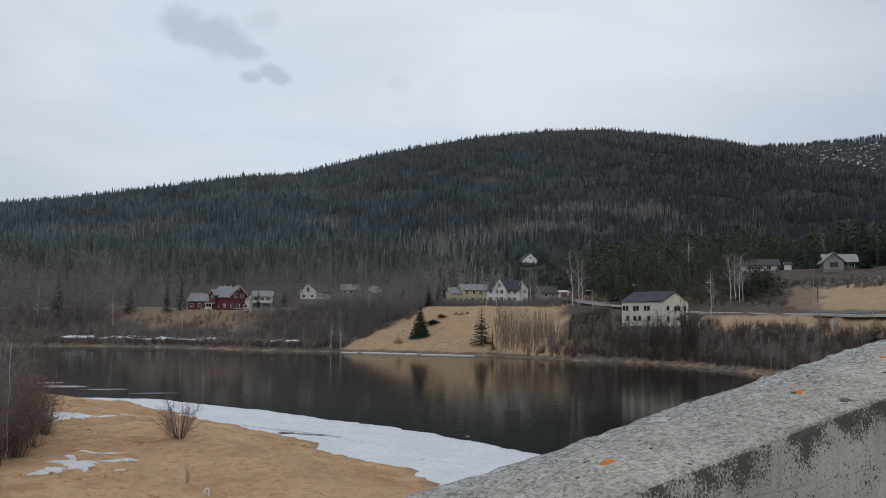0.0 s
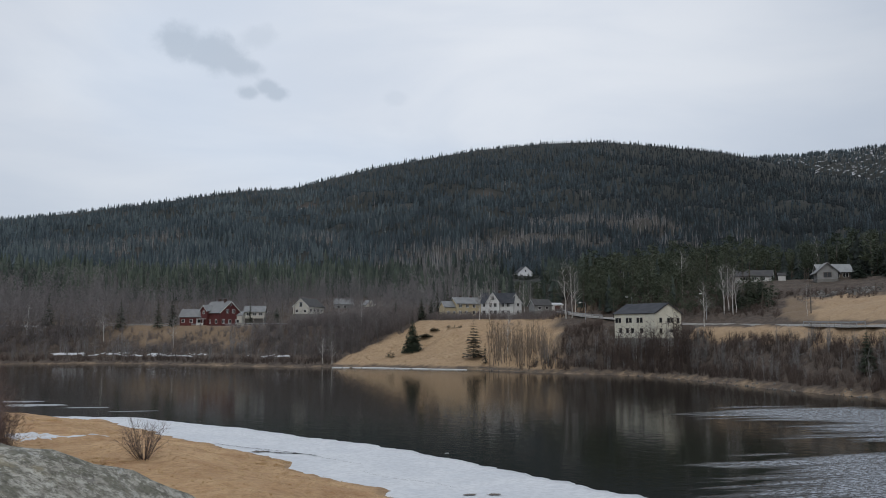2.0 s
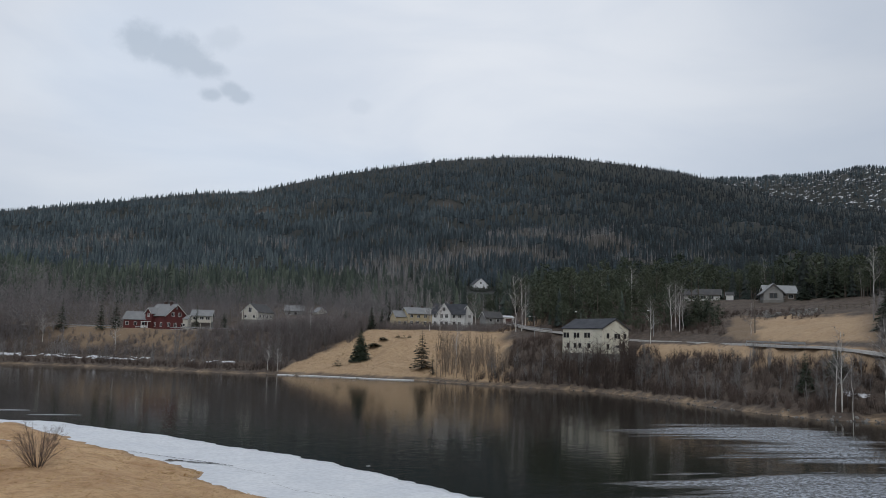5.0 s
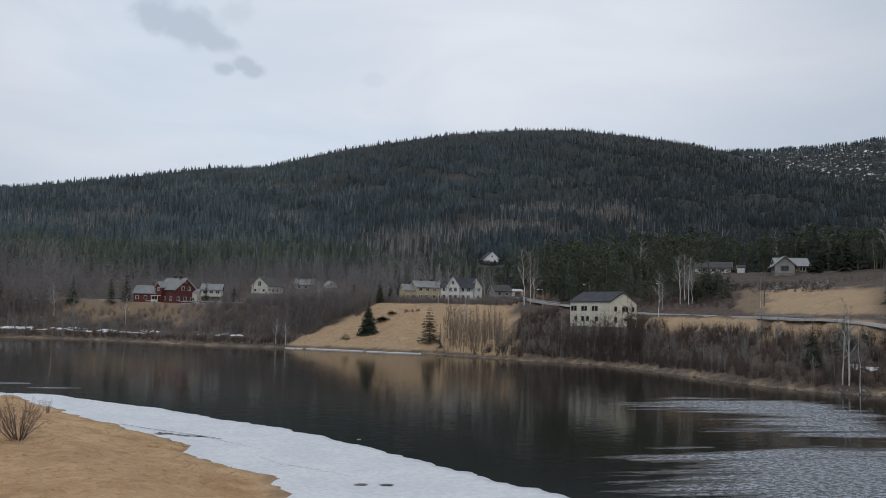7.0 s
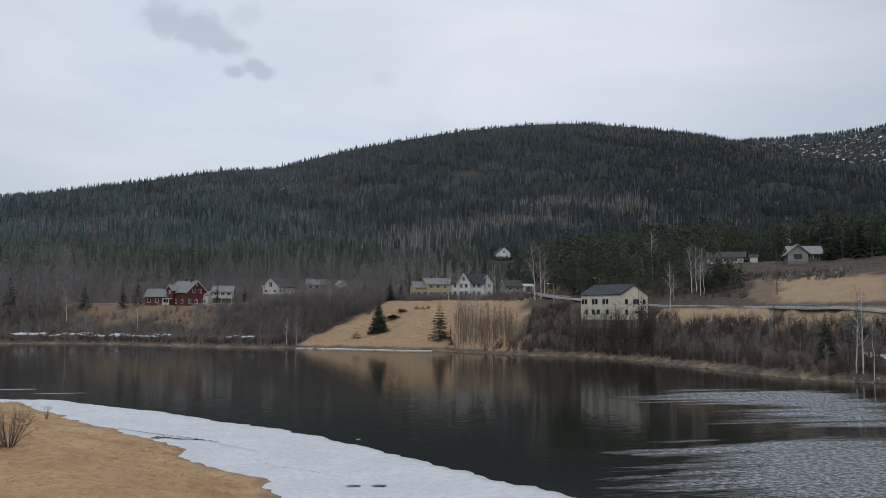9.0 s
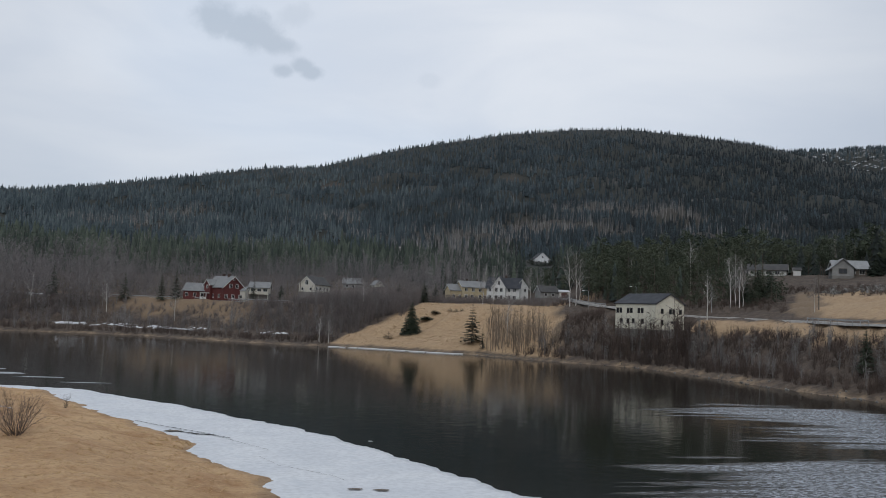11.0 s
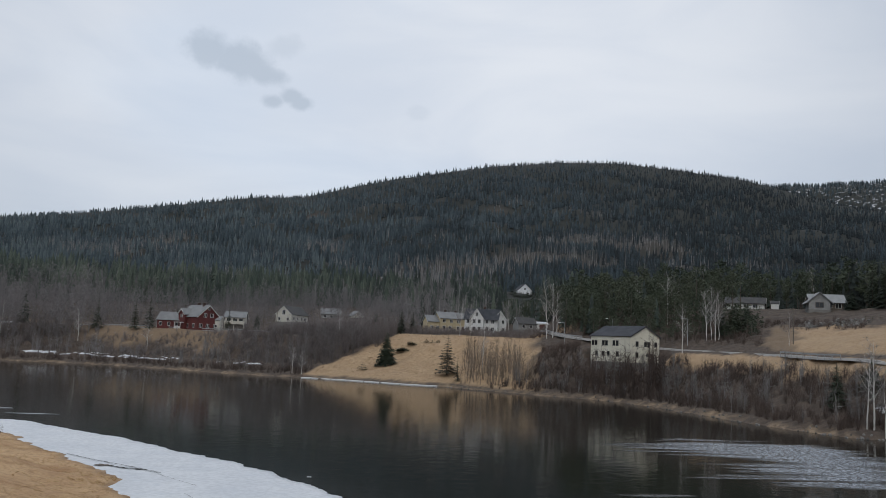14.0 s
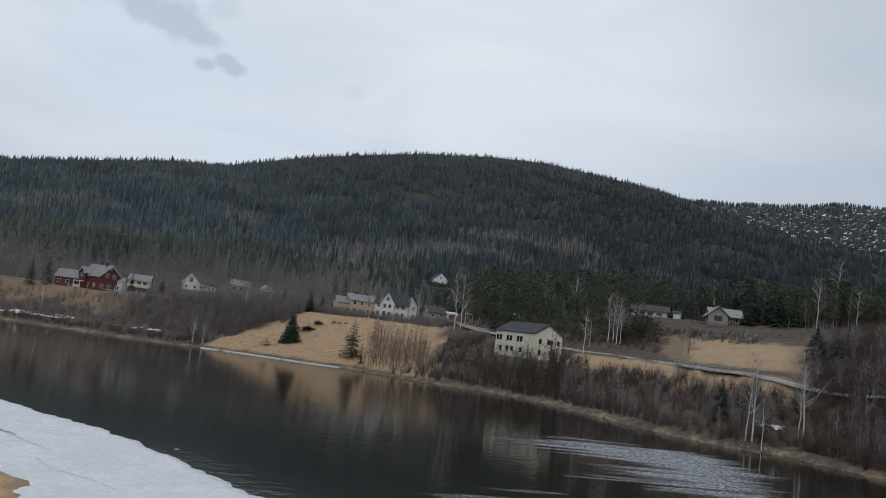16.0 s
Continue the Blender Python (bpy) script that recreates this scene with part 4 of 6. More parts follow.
def star_spruce(layers, points, rng, slim=0.2):
    """A spruce one metre high: drooping, ragged tiers on a thin trunk."""
    v, f, mi = [], [], []
    for k in range(layers):
        t = k / layers
        z0 = 0.06 + 0.94 * t
        r = slim * (1 - t) ** 0.85 * rng.uniform(0.8, 1.15) + 0.012
        tip = min(1.0, z0 + 1.5 * (0.94 / layers) + 0.02)
        base = len(v)
        v.append((rng.normal(0, 0.004), rng.normal(0, 0.004), tip))
        ph = rng.uniform(0, 6.28)
        m = points * 2
        for q in range(m):
            a = ph + q * math.tau / m
            rr = r * (rng.uniform(0.85, 1.2) if q % 2 == 0 else rng.uniform(0.35, 0.6))
            v.append((rr * math.cos(a), rr * math.sin(a), z0 - (0.035 if q % 2 == 0 else -0.01) * rng.uniform(0.5, 1.3)))
        for q in range(m):
            f.append((base, base + 1 + q, base + 1 + (q + 1) % m))
            mi.append(0)
    b = len(v)
    for q in range(3):
        a = q * math.tau / 3
        v.append((0.014 * math.cos(a), 0.014 * math.sin(a), -0.03))
    v.append((0, 0, 0.3))
    for q in range(3):
        f.append((b + q, b + (q + 1) % 3, b + 3))
        mi.append(1)
    return np.array(v), np.array(f), np.array(mi)


def pine(rng, blobs=46, low=0.34):
    """A pine one metre high: bare lower trunk and a crown of many ragged needle clumps."""
    v, f, mi = [], [], []
    for q in range(4):
        a = q * math.tau / 4
        v.append((0.016 * math.cos(a), 0.016 * math.sin(a), -0.03))
    v.append((0, 0, 0.92))
    for q in range(4):
        f.append((q, (q + 1) % 4, 4))
        mi.append(1)
    for k in range(blobs):
        z = rng.uniform(low, 0.99)
        mid = (low + 0.9) / 2
        reach = 0.17 * math.sqrt(max(0.05, 1 - ((z - mid) / (1.02 - mid)) ** 2))
        a, r = rng.uniform(0, math.tau), reach * math.sqrt(rng.random())
        c = np.array((r * math.cos(a), r * math.sin(a), z))
        s = rng.uniform(0.036, 0.06)
        for _ in range(7):
            d = rng.normal(size=3)
            d /= np.linalg.norm(d)
            e = np.cross(d, rng.normal(size=3))
            e /= np.linalg.norm(e)
            b = len(v)
            v += [c - d * 0.2 * s, c + d * s + e * 0.24 * s, c + d * s * 0.9 - e * 0.24 * s]
            f.append((b, b + 1, b + 2))
            mi.append(0)
    return np.array(v), np.array(f), np.array(mi)


def tube(v, f, mi, pts, r0, r1, sides, m):
    """A tapering limb along points."""
    pts = [np.asarray(p, float) for p in pts]
    base = len(v)
    n = len(pts)
    for i, p in enumerate(pts):
        d = pts[min(i + 1, n - 1)] - pts[max(i - 1, 0)]
        d = d / (np.linalg.norm(d) + 1e-9)
        a = np.cross(d, (0.31, 0.95, 0.1) if abs(d[1]) < 0.9 else (1, 0, 0))
        a /= np.linalg.norm(a)
        b = np.cross(d, a)
        r = r0 + (r1 - r0) * i / (n - 1)
        for k in range(sides):
            t = k * math.tau / sides
            v.append(p + r * (a * math.cos(t) + b * math.sin(t)))
    for i in range(n - 1):
        for k in range(sides):
            p0, p1 = base + i * sides + k, base + i * sides + (k + 1) % sides
            f.append((p0, p1, p1 + sides))
            f.append((p0, p1 + sides, p0 + sides))
            mi += [m, m]


def blade(v, f, mi, p, q, w, m, rng):
    """A thin twig as one long triangle with a second one across it."""
    p, q = np.asarray(p, float), np.asarray(q, float)
    d = q - p
    a = np.cross(d, rng.normal(size=3))
    a *= w / (np.linalg.norm(a) + 1e-9)
    b = len(v)
    v += [p - a, p + a, q]
    f.append((b, b + 1, b + 2))
    mi.append(m)


def bare_tree(rng, height, trunk_r, limbs, twigs, spread=0.32, sides=5, clear=0.3, fine=0.012, lean=0.03, slim=False):
    """A leafless birch or alder: a swaying trunk, rising limbs, and drooping twigs. Material 0 trunk, 1 twigs."""
    v, f, mi = [], [], []
    sway = rng.normal(0, lean * height, 2)
    n = 4 if slim else 7
    trunk = [np.array((sway[0] * (i / n) ** 1.6 + rng.normal(0, 0.006 * height), sway[1] * (i / n) ** 1.6 + rng.normal(0, 0.006 * height), height * i / n)) for i in range(n + 1)]
    trunk[0] = np.array((0, 0, -0.25))
    tube(v, f, mi, trunk, trunk_r, trunk_r * 0.12, sides, 0)
    for k in range(limbs):
        t = clear + (0.97 - clear) * (k + rng.random()) / limbs
        i = min(n - 1, int(t * n))
        p = trunk[i] + (trunk[i + 1] - trunk[i]) * (t * n - i)
        a = rng.uniform(0, math.tau)
        ln = height * spread * (1.15 - t) * rng.uniform(0.7, 1.2) + 0.05 * height
        out = np.array((math.cos(a), math.sin(a), 0))
        mid = p + out * ln * 0.45 + np.array((0, 0, ln * rng.uniform(0.35, 0.7)))
        end = p + out * ln * rng.uniform(0.7, 1.0) + np.array((0, 0, ln * rng.uniform(0.6, 1.2)))
        if slim:
            blade(v, f, mi, p, mid, trunk_r * 0.3, 1, rng)
            blade(v, f, mi, (p + mid) / 2, end, trunk_r * 0.25, 1, rng)
        else:
            tube(v, f, mi, [p, mid, end], trunk_r * 0.34 * (1.1 - t) + fine * 0.6, fine * 0.4, 3, 0 if trunk_r > 0.09 and rng.random() < 0.7 else 1)
        for _ in range(twigs):
            s = rng.random()
            q = (p + (mid - p) * 2 * s) if s < 0.5 else (mid + (end - mid) * (2 * s - 1))
            w = rng.normal(size=3) * (0.55, 0.55, 0.5) + out * 0.5 + (0, 0, 0.35)
            w *= ln * rng.uniform(0.22, 0.5) / np.linalg.norm(w)
            blade(v, f, mi, q, q + w, fine, 1, rng)
            for _ in range(2):
                q2 = q + w * rng.uniform(0.2, 0.9)
                w2 = w * 0.4 + rng.normal(size=3) * np.linalg.norm(w) * 0.35
                blade(v, f, mi, q2, q2 + w2, fine * 0.7, 1, rng)
    return np.array(v), np.array(f), np.array(mi)


def shrub(rng, height, stems, twigs, spread=0.45, w=0.016):
    """A clump of thin leafless stems. Material 0."""
    v, f, mi = [], [], []
    for _ in range(stems):
        a, r = rng.uniform(0, math.tau), rng.random()
        p = np.array((0.25 * r * math.cos(a), 0.25 * r * math.sin(a), -0.1)) * height * spread
        q = np.array((r * math.cos(a) * spread, r * math.sin(a) * spread, rng.uniform(0.6, 1.0))) * height + rng.normal(0, 0.05 * height, 3)
        blade(v, f, mi, p, q, w, 0, rng)
        for _ in range(twigs):
            s = rng.uniform(0.25, 0.9)
            b = p + (q - p) * s
            d = rng.normal(size=3) * (1, 1, 0.5) + (0, 0, 0.8)
            blade(v, f, mi, b, b + d / np.linalg.norm(d) * height * rng.uniform(0.12, 0.3), w * 0.7, 0, rng)
    return np.array(v), np.array(f), np.array(mi)


def scatter(name, shapes, xy, size, materials, label, category, sink=0.1, wide=None, shift=0.0):
    """Many plants that nobody could count, in one mesh."""
    xy = np.asarray(xy)
    z = land(xy[:, 0], xy[:, 1])[0] - sink
    pick = RNG.integers(0, len(shapes), len(xy))
    turn = RNG.uniform(0, math.tau, len(xy))
    wide = np.ones(len(xy)) if wide is None else wide
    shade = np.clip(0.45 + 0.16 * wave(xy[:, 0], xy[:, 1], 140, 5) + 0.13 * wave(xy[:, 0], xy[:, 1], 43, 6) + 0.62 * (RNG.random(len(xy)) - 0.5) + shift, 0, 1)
    vs, fs, ms, ts, at = [], [], [], [], 0
    for k, (v, f, mi) in enumerate(shapes):
        sel = np.nonzero(pick == k)[0]
        if not len(sel):
            continue
        c, s = np.cos(turn[sel])[:, None], np.sin(turn[sel])[:, None]
        sz, wd = size[sel][:, None], (size[sel] * wide[sel])[:, None]
        x = (v[None, :, 0] * c - v[None, :, 1] * s) * wd + xy[sel, 0][:, None]
        y = (v[None, :, 0] * s + v[None, :, 1] * c) * wd + xy[sel, 1][:, None]
        zz = v[None, :, 2] * sz + z[sel][:, None]
        vs.append(np.stack((x, y, zz), -1).reshape(-1, 3))
        fs.append((f[None] + (at + np.arange(len(sel)) * len(v))[:, None, None]).reshape(-1, 3))
        ms.append(np.tile(mi, len(sel)))
        ts.append(np.clip(np.repeat(shade[sel], len(v)) + RNG.normal(0, 0.06, len(sel) * len(v)), 0, 1))
        at += len(sel) * len(v)
    ob = soup(name, np.vstack(vs), np.vstack(fs), materials, np.concatenate(ms), tone=np.concatenate(ts))
    return tagged(ob, label, category, kind="stuff")


def spots(n, az0, az1, d0, d1):
    """Even random places in a sector seen from the walk."""
    a = np.radians(RNG.uniform(az0, az1, n))
    d = np.sqrt(RNG.uniform(d0 * d0, d1 * d1, n))
    return np.stack((C[0] + d * np.sin(a), C[1] + d * np.cos(a)), -1), np.degrees(a), d


# near edge of the wood, by the angle from the walk
EDGE = ((-30, 440), (-16, 435), (-4, 440), (3, 450), (8, 460), (11, 410), (12.5, 356), (18, 348), (20, 330), (21, 300), (22.5, 262), (26, 254), (29, 250), (30.6, 248), (31.6, 296), (33.6, 316), (34.3, 318), (34.8, 318), (39, 318), (40, 300), (42, 285), (56, 270))
KEEP_CLEAR = [(-12, 332, 16), (101, 318, 14), (196, 570, 20), (197, 243, 13), (192, 278, 14), (6, 347, 9), (28, 362, 12), (50, 400, 13), (88, 328, 12), (113.8, 215, 13), (113, 302, 8), (119, 302, 7)]


def clear_of_houses(xy):
    ok = np.ones(len(xy), bool)
    for hx, hy, r in KEEP_CLEAR:
        rel = xy - (hx, hy)
        ok &= np.hypot(rel[:, 0], rel[:, 1]) > r
        # keep the sight line open just before each house
        d = np.hypot(hx - C[0], hy)
        ux, uy = (hx - C[0]) / d, hy / d
        fwd = rel[:, 0] * ux + rel[:, 1] * uy
        lat = np.abs(rel[:, 0] * uy - rel[:, 1] * ux)
        ok &= ~((fwd < 0) & (fwd > (-120 if d > 500 else -18)) & (lat < r * 0.85))
    return ok


def build_forest():
    lod1 = [star_spruce(8, 4, RNG, RNG.uniform(0.12, 0.17)) for _ in range(10)]
    lod2 = [star_spruce(5, 3, RNG, RNG.uniform(0.11, 0.16)) for _ in range(10)]
    lod3 = [star_spruce(3, 3, RNG, RNG.uniform(0.12, 0.17)) for _ in range(10)]
    pines = [pine(RNG, 66) for _ in range(8)]
    birch = [bare_tree(RNG, 1.0, 0.012, 10, 4, 0.2, 3, 0.3, 0.006, 0.03, True) for _ in range(8)]
    far_birch = [bare_tree(RNG, 1.0, 0.016, 6, 2, 0.17, 3, 0.25, 0.014, 0.03, True) for _ in range(8)]
    def grey(xy):       # single birches and loose groups among the spruce
        return wave(xy[:, 0], xy[:, 1], 330, 11) + 0.6 * wave(xy[:, 0], xy[:, 1], 85, 12)
    def haze_tone(az):        # spruce paler west, darker east: uneven haze put into the needle tone
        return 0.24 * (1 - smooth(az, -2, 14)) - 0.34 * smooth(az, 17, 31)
    # bare birches behind the western houses
    stand = [bare_tree(RNG, 1.0, 0.006, 16, 4, 0.21, 3, 0.06, 0.0078, 0.04, True) for _ in range(8)]
    xy, a, d = spots(2300, -24, 13.5, 338, 490)
    ok = clear_of_houses(xy) & (d > 340 + 14 * smooth(a, -9, -6) * (1 - smooth(a, 9, 12)) + 10 * wave(xy[:, 0], xy[:, 1], 40, 3))
    h = RNG.uniform(6.5, 12.5, len(xy)) * (1 + 0.35 * (1 - smooth(a, -10.5, -8.5))) * (1 + 0.15 * wave(xy[:, 0], xy[:, 1], 45, 18)) * (1 + 0.25 * smooth(a, 8, 11))
    scatter("birch_grove", stand, xy[ok], h[ok], [M["grove_bark"], M["grove_twigs"]], "bare grey birch grove behind the houses", "forest")
    # wood edge and lower slope
    xy, a, d = spots(9800, -24, 54, 240, 620)
    far = line_distance(xy[:, 0], xy[:, 1], FAR)
    ok = (d > along(EDGE, a)) & clear_of_houses(xy) & (far > 20) & (in_clearing(a, d) < 0.4)
    xy, a, d = xy[ok], a[ok], d[ok]
    g = grey(xy) - 0.45 + 0.35 * (smooth(a, -30, -10) * (1 - smooth(a, 16, 21))) * (1 - smooth(d, 440, 500)) - 0.1 * smooth(a, 20, 26) * (1 - smooth(d, 380, 450))
    is_birch = ((g > 0.5) & (RNG.random(len(xy)) < 0.7)) | (RNG.random(len(xy)) < 0.85 * in_stand(a, d)) | (RNG.random(len(xy)) < 0.03)
    is_pine = ~is_birch & (a > 17) & (RNG.random(len(xy)) < np.where(d < 340, 0.85, 0.55)) & (d < 440)
    rest = ~is_birch & ~is_pine
    h = RNG.uniform(7, 16.5, len(xy)) * (1 + 0.2 * wave(xy[:, 0], xy[:, 1], 37, 15)) * (1 - 0.45 * (1 - smooth(d, 250, 285)) * smooth(a, 22, 24))
    # low growth under the view of the hillside house
    ceiling_ = 11 + d * 0.0635 - land(xy[:, 0], xy[:, 1])[0]
    h = np.where((a > 17.1) & (a < 19.1) & (d < 592), np.clip(np.minimum(h, ceiling_), 1.2, None), h)
    scatter("spruce_wood", lod1, xy[rest], h[rest], [M["spruce_low"], M["bark"]], "dense dark green spruce wood on the lower slope", "forest", wide=RNG.uniform(0.85, 1.3, rest.sum()), shift=haze_tone(a[rest]))
    scatter("pine_wood", pines, xy[is_pine], h[is_pine] * 0.95, [M["pine"], M["bark"]], "dark pine wood with bare lower trunks", "forest", wide=RNG.uniform(1.0, 1.35, is_pine.sum()))
    scatter("birch_wood", birch, xy[is_birch], h[is_birch] * 0.95, [M["grey_bark"], M["grove_twigs"]], "bare grey birch wood at the foot of the hill", "forest")
    # middle slope
    xy, a, d = spots(22000, -20, 50, 605, 1060)
    keep = in_clearing(a, d) < 0.4
    xy, a, d = xy[keep], a[keep], d[keep]
    st = in_stand(a, d)
    is_birch = (RNG.random(len(xy)) < 0.92 * st) | (RNG.random(len(xy)) < np.where(grey(xy) > 0.7, 0.3, 0.035))
    young = wave(xy[:, 0], xy[:, 1], 210, 21) > 1.2
    h = RNG.uniform(6.5, 14, len(xy)) * np.where(young, 0.5, 1.0) * (1 + 0.2 * wave(xy[:, 0], xy[:, 1], 60, 23))
    s = ~is_birch
    scatter("spruce_slope", lod2, xy[s], h[s], [M["spruce"], M["bark"]], "dense spruce forest covering the hillside", "forest", wide=RNG.uniform(0.85, 1.45, s.sum()), shift=haze_tone(a[s]))
    scatter("birch_slope", far_birch, xy[is_birch], h[is_birch] * 0.9, [M["grey_bark"], M["grove_twigs"]], "patches of bare birch among the spruce", "forest")
    # upper slope and ridge
    xy, a, d = spots(31000, -20, 50, 1050, 1720)
    crestline = 1450 + 220 * smooth(a, 0, 25) - 250 * smooth(a, 32, 50)
    keep = (in_clearing(a, d + 6) < 0.4) & (d < crestline + 25) & ~((wave(xy[:, 0], xy[:, 1], 230, 31) > 1.35) & (RNG.random(len(xy)) < 0.7))
    xy, a, d, crestline = xy[keep], a[keep], d[keep], crestline[keep]
    is_birch = (RNG.random(len(xy)) < 0.9 * in_stand(a, d)) | (RNG.random(len(xy)) < np.where(grey(xy) > 0.8, 0.25, 0.03))
    h = RNG.uniform(5.5, 12.5, len(xy)) * (1 - 0.42 * smooth(d, crestline - 150, crestline - 40)) * np.where(RNG.random(len(xy)) < 0.1, 1.5, 1.0)
    s = ~is_birch
    scatter("spruce_ridge", lod3, xy[s], h[s], [M["spruce"], M["bark"]], "spruce forest on the upper slope and the ridge", "forest", wide=RNG.uniform(0.95, 1.6, s.sum()), shift=haze_tone(a[s]))
    scatter("birch_ridge", far_birch, xy[is_birch], h[is_birch] * 0.8, [M["grey_bark"], M["twigs"]], "thin bare birches on the upper slope", "forest")
    # the snowy hill behind
    xy, a, d = spots(7000, 28, 52, 2300, 3150)
    keep = wave(xy[:, 0], xy[:, 1], 170, 41) + 0.7 * wave(xy[:, 0], xy[:, 1], 60, 42) < 0.95
    scatter("distant_forest", lod3, xy[keep], RNG.uniform(9, 17, keep.sum()), [M["spruce"], M["bark"]], "open spruce forest with snow patches on the distant hill", "forest", wide=RNG.uniform(1.0, 1.6, keep.sum()))


build_forest()


def build_thickets():
    low = [shrub(RNG, 1.0, 17, 3, 0.42, 0.0095) for _ in range(8)]
    tall = [shrub(RNG, 1.0, 7, 5, 0.12, 0.0075) for _ in range(8)]
    # west bank of brown scrub
    xy, a, d = spots(21000, -26, 11.2, 245, 440)
    far = line_distance(xy[:, 0], xy[:, 1], FAR)
    top = np.where((a > -9) & (a < -2.5), 29, 36) + 34 * smooth(a, 1, 4) + 3 * wave(xy[:, 0], xy[:, 1], 30, 2)
    ok = (far > 2.3) & (far < top) & (a < mound_edge(far) + 0.25 * wave(xy[:, 0], xy[:, 1], 12, 2)) & ~((far > 9) & (far < 16) & (RNG.random(len(a)) < np.where((a > -14) & (a < 0), 0.88, 0.5)))
    open_ = (a > -10.5) & (a < -1.0) & (far > 19)
    ok &= ~(open_ & (RNG.random(len(a)) < 0.35))
    xy, far, a, open_ = xy[ok], far[ok], a[ok], open_[ok]
    h = RNG.uniform(2.0, 4.6, len(xy)) * np.where(open_, 0.65, 1.0) * (0.7 + 0.35 * smooth(far, 6, 30)) * (1 + 0.3 * smooth(a, 2, 5))
    wet = far < 9.5
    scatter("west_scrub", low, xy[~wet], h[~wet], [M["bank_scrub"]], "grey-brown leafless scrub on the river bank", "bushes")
    scatter("waterside_willow", low, xy[wet], h[wet] * 0.9, [M["shrub"]], "dark low willow scrub along the waterline", "bushes")
    xy, a, d = spots(2600, -26, 10.5, 250, 440)
    far = line_distance(xy[:, 0], xy[:, 1], FAR)
    ok = (far > 6) & (far < np.where(a > 1.5, 62, 30)) & (a < mound_edge(far) - 0.2) & ~((a > -9) & (a < -2.5) & (far > 16))
    scatter("west_saplings", tall, xy[ok], RNG.uniform(4.5, 8.5, ok.sum()), [M["twigs"]], "bare saplings over the scrub", "bushes")
    # scrub between mound and houses
    xy, a, d = spots(3400, 6, 21, 285, 350)
    far = line_distance(xy[:, 0], xy[:, 1], FAR)
    ok = (far > 57) & (far < 76)
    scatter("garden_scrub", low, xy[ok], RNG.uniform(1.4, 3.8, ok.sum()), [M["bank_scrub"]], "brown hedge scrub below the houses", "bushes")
    # pale alders on the slope by the mound
    stems = [shrub(RNG, 1.0, 3, 5, 0.07, 0.0075) for _ in range(8)]
    xy, a, d = spots(620, 14.9, 19.8, 215, 290)
    far = line_distance(xy[:, 0], xy[:, 1], FAR)
    ok = (far > 4) & (far < 30 - 10 * smooth(a, 18, 19.5)) & (wave(xy[:, 0], xy[:, 1], 9, 5) > -0.9)
    scatter("alder_stand", stems, xy[ok], RNG.uniform(5.5, 10.5, ok.sum()), [M["alder"]], "slender pale alder stems on the slope", "bushes")
    # east bank
    xy, a, d = spots(15000, 17, 60, 110, 262)
    far = line_distance(xy[:, 0], xy[:, 1], FAR)
    top = np.where(a < 18.4 + 0.06 * far, 4.5, np.where(a < 22.8, 40, np.where(a < 28.5, 11.5, 19))) + 1.5 * wave(xy[:, 0], xy[:, 1], 19, 4)
    ok = (far > 2.0) & ((far < top) | ((a > 43.5) & (far < 95))) & ~((far > 6.5) & (far < 12) & (RNG.random(len(a)) < 0.4))
    ok &= ~((np.hypot(xy[:, 0] - 113.8, xy[:, 1] - 215) < 12))
    xy, far, a = xy[ok], far[ok], a[ok]
    scatter("east_scrub", low, xy, RNG.uniform(1.5, 3.3, len(xy)) * (1 + 0.7 * smooth(a, 43, 46)), [M["shrub"]], "brown leafless scrub on the east bank", "bushes")
    xy, a, d = spots(2200, 18, 60, 110, 262)
    far = line_distance(xy[:, 0], xy[:, 1], FAR)
    ok = (far > 3) & (far < np.where(a > 43, 80, np.where(a > 28, 17, 14)))
    scatter("east_saplings", tall, xy[ok], RNG.uniform(3.5, 7.5, ok.sum()), [M["twigs"]], "bare saplings on the east bank", "bushes")

    # brush above the east road and saplings before the works building
    xy, a, d = spots(5600, 19.3, 40, 225, 330)
    far = line_distance(xy[:, 0], xy[:, 1], FAR)
    ok = (far > np.where(a < 26, 47, 41)) & (far < np.where(a < 26, 85, 75)) & ((a < 34.2) | (far > 60)) & clear_of_houses(xy) & (wave(xy[:, 0], xy[:, 1], 14, 9) > -0.5)
    scatter("roadside_brush", low, xy[ok], RNG.uniform(0.7, 2.3, ok.sum()), [M["shrub"]], "brown brush above the road", "bushes")
    small = [pine(RNG, 44, 0.05) for _ in range(5)]
    ok = (far > 46) & (far < 80) & (a < 34.0) & (a > 22) & clear_of_houses(xy) & (RNG.random(len(a)) < 0.09)
    scatter("young_pines", small, xy[ok], RNG.uniform(3.0, 7.5, ok.sum()), [M["pine"], M["bark"]], "young bushy pines above the road", "trees", wide=np.full(ok.sum(), 1.7))
    xy, a, d = spots(170, 22.5, 28.5, 210, 232)
    far = line_distance(xy[:, 0], xy[:, 1], FAR)
    ok = (far > 4) & (far < 15) & (np.hypot(xy[:, 0] - 113.8, xy[:, 1] - 215) > 10.5)
    scatter("bank_saplings", tall, xy[ok], RNG.uniform(6.5, 11.0, ok.sum()), [M["shrub"]], "dark bare saplings before the cream building", "bushes")


build_thickets()


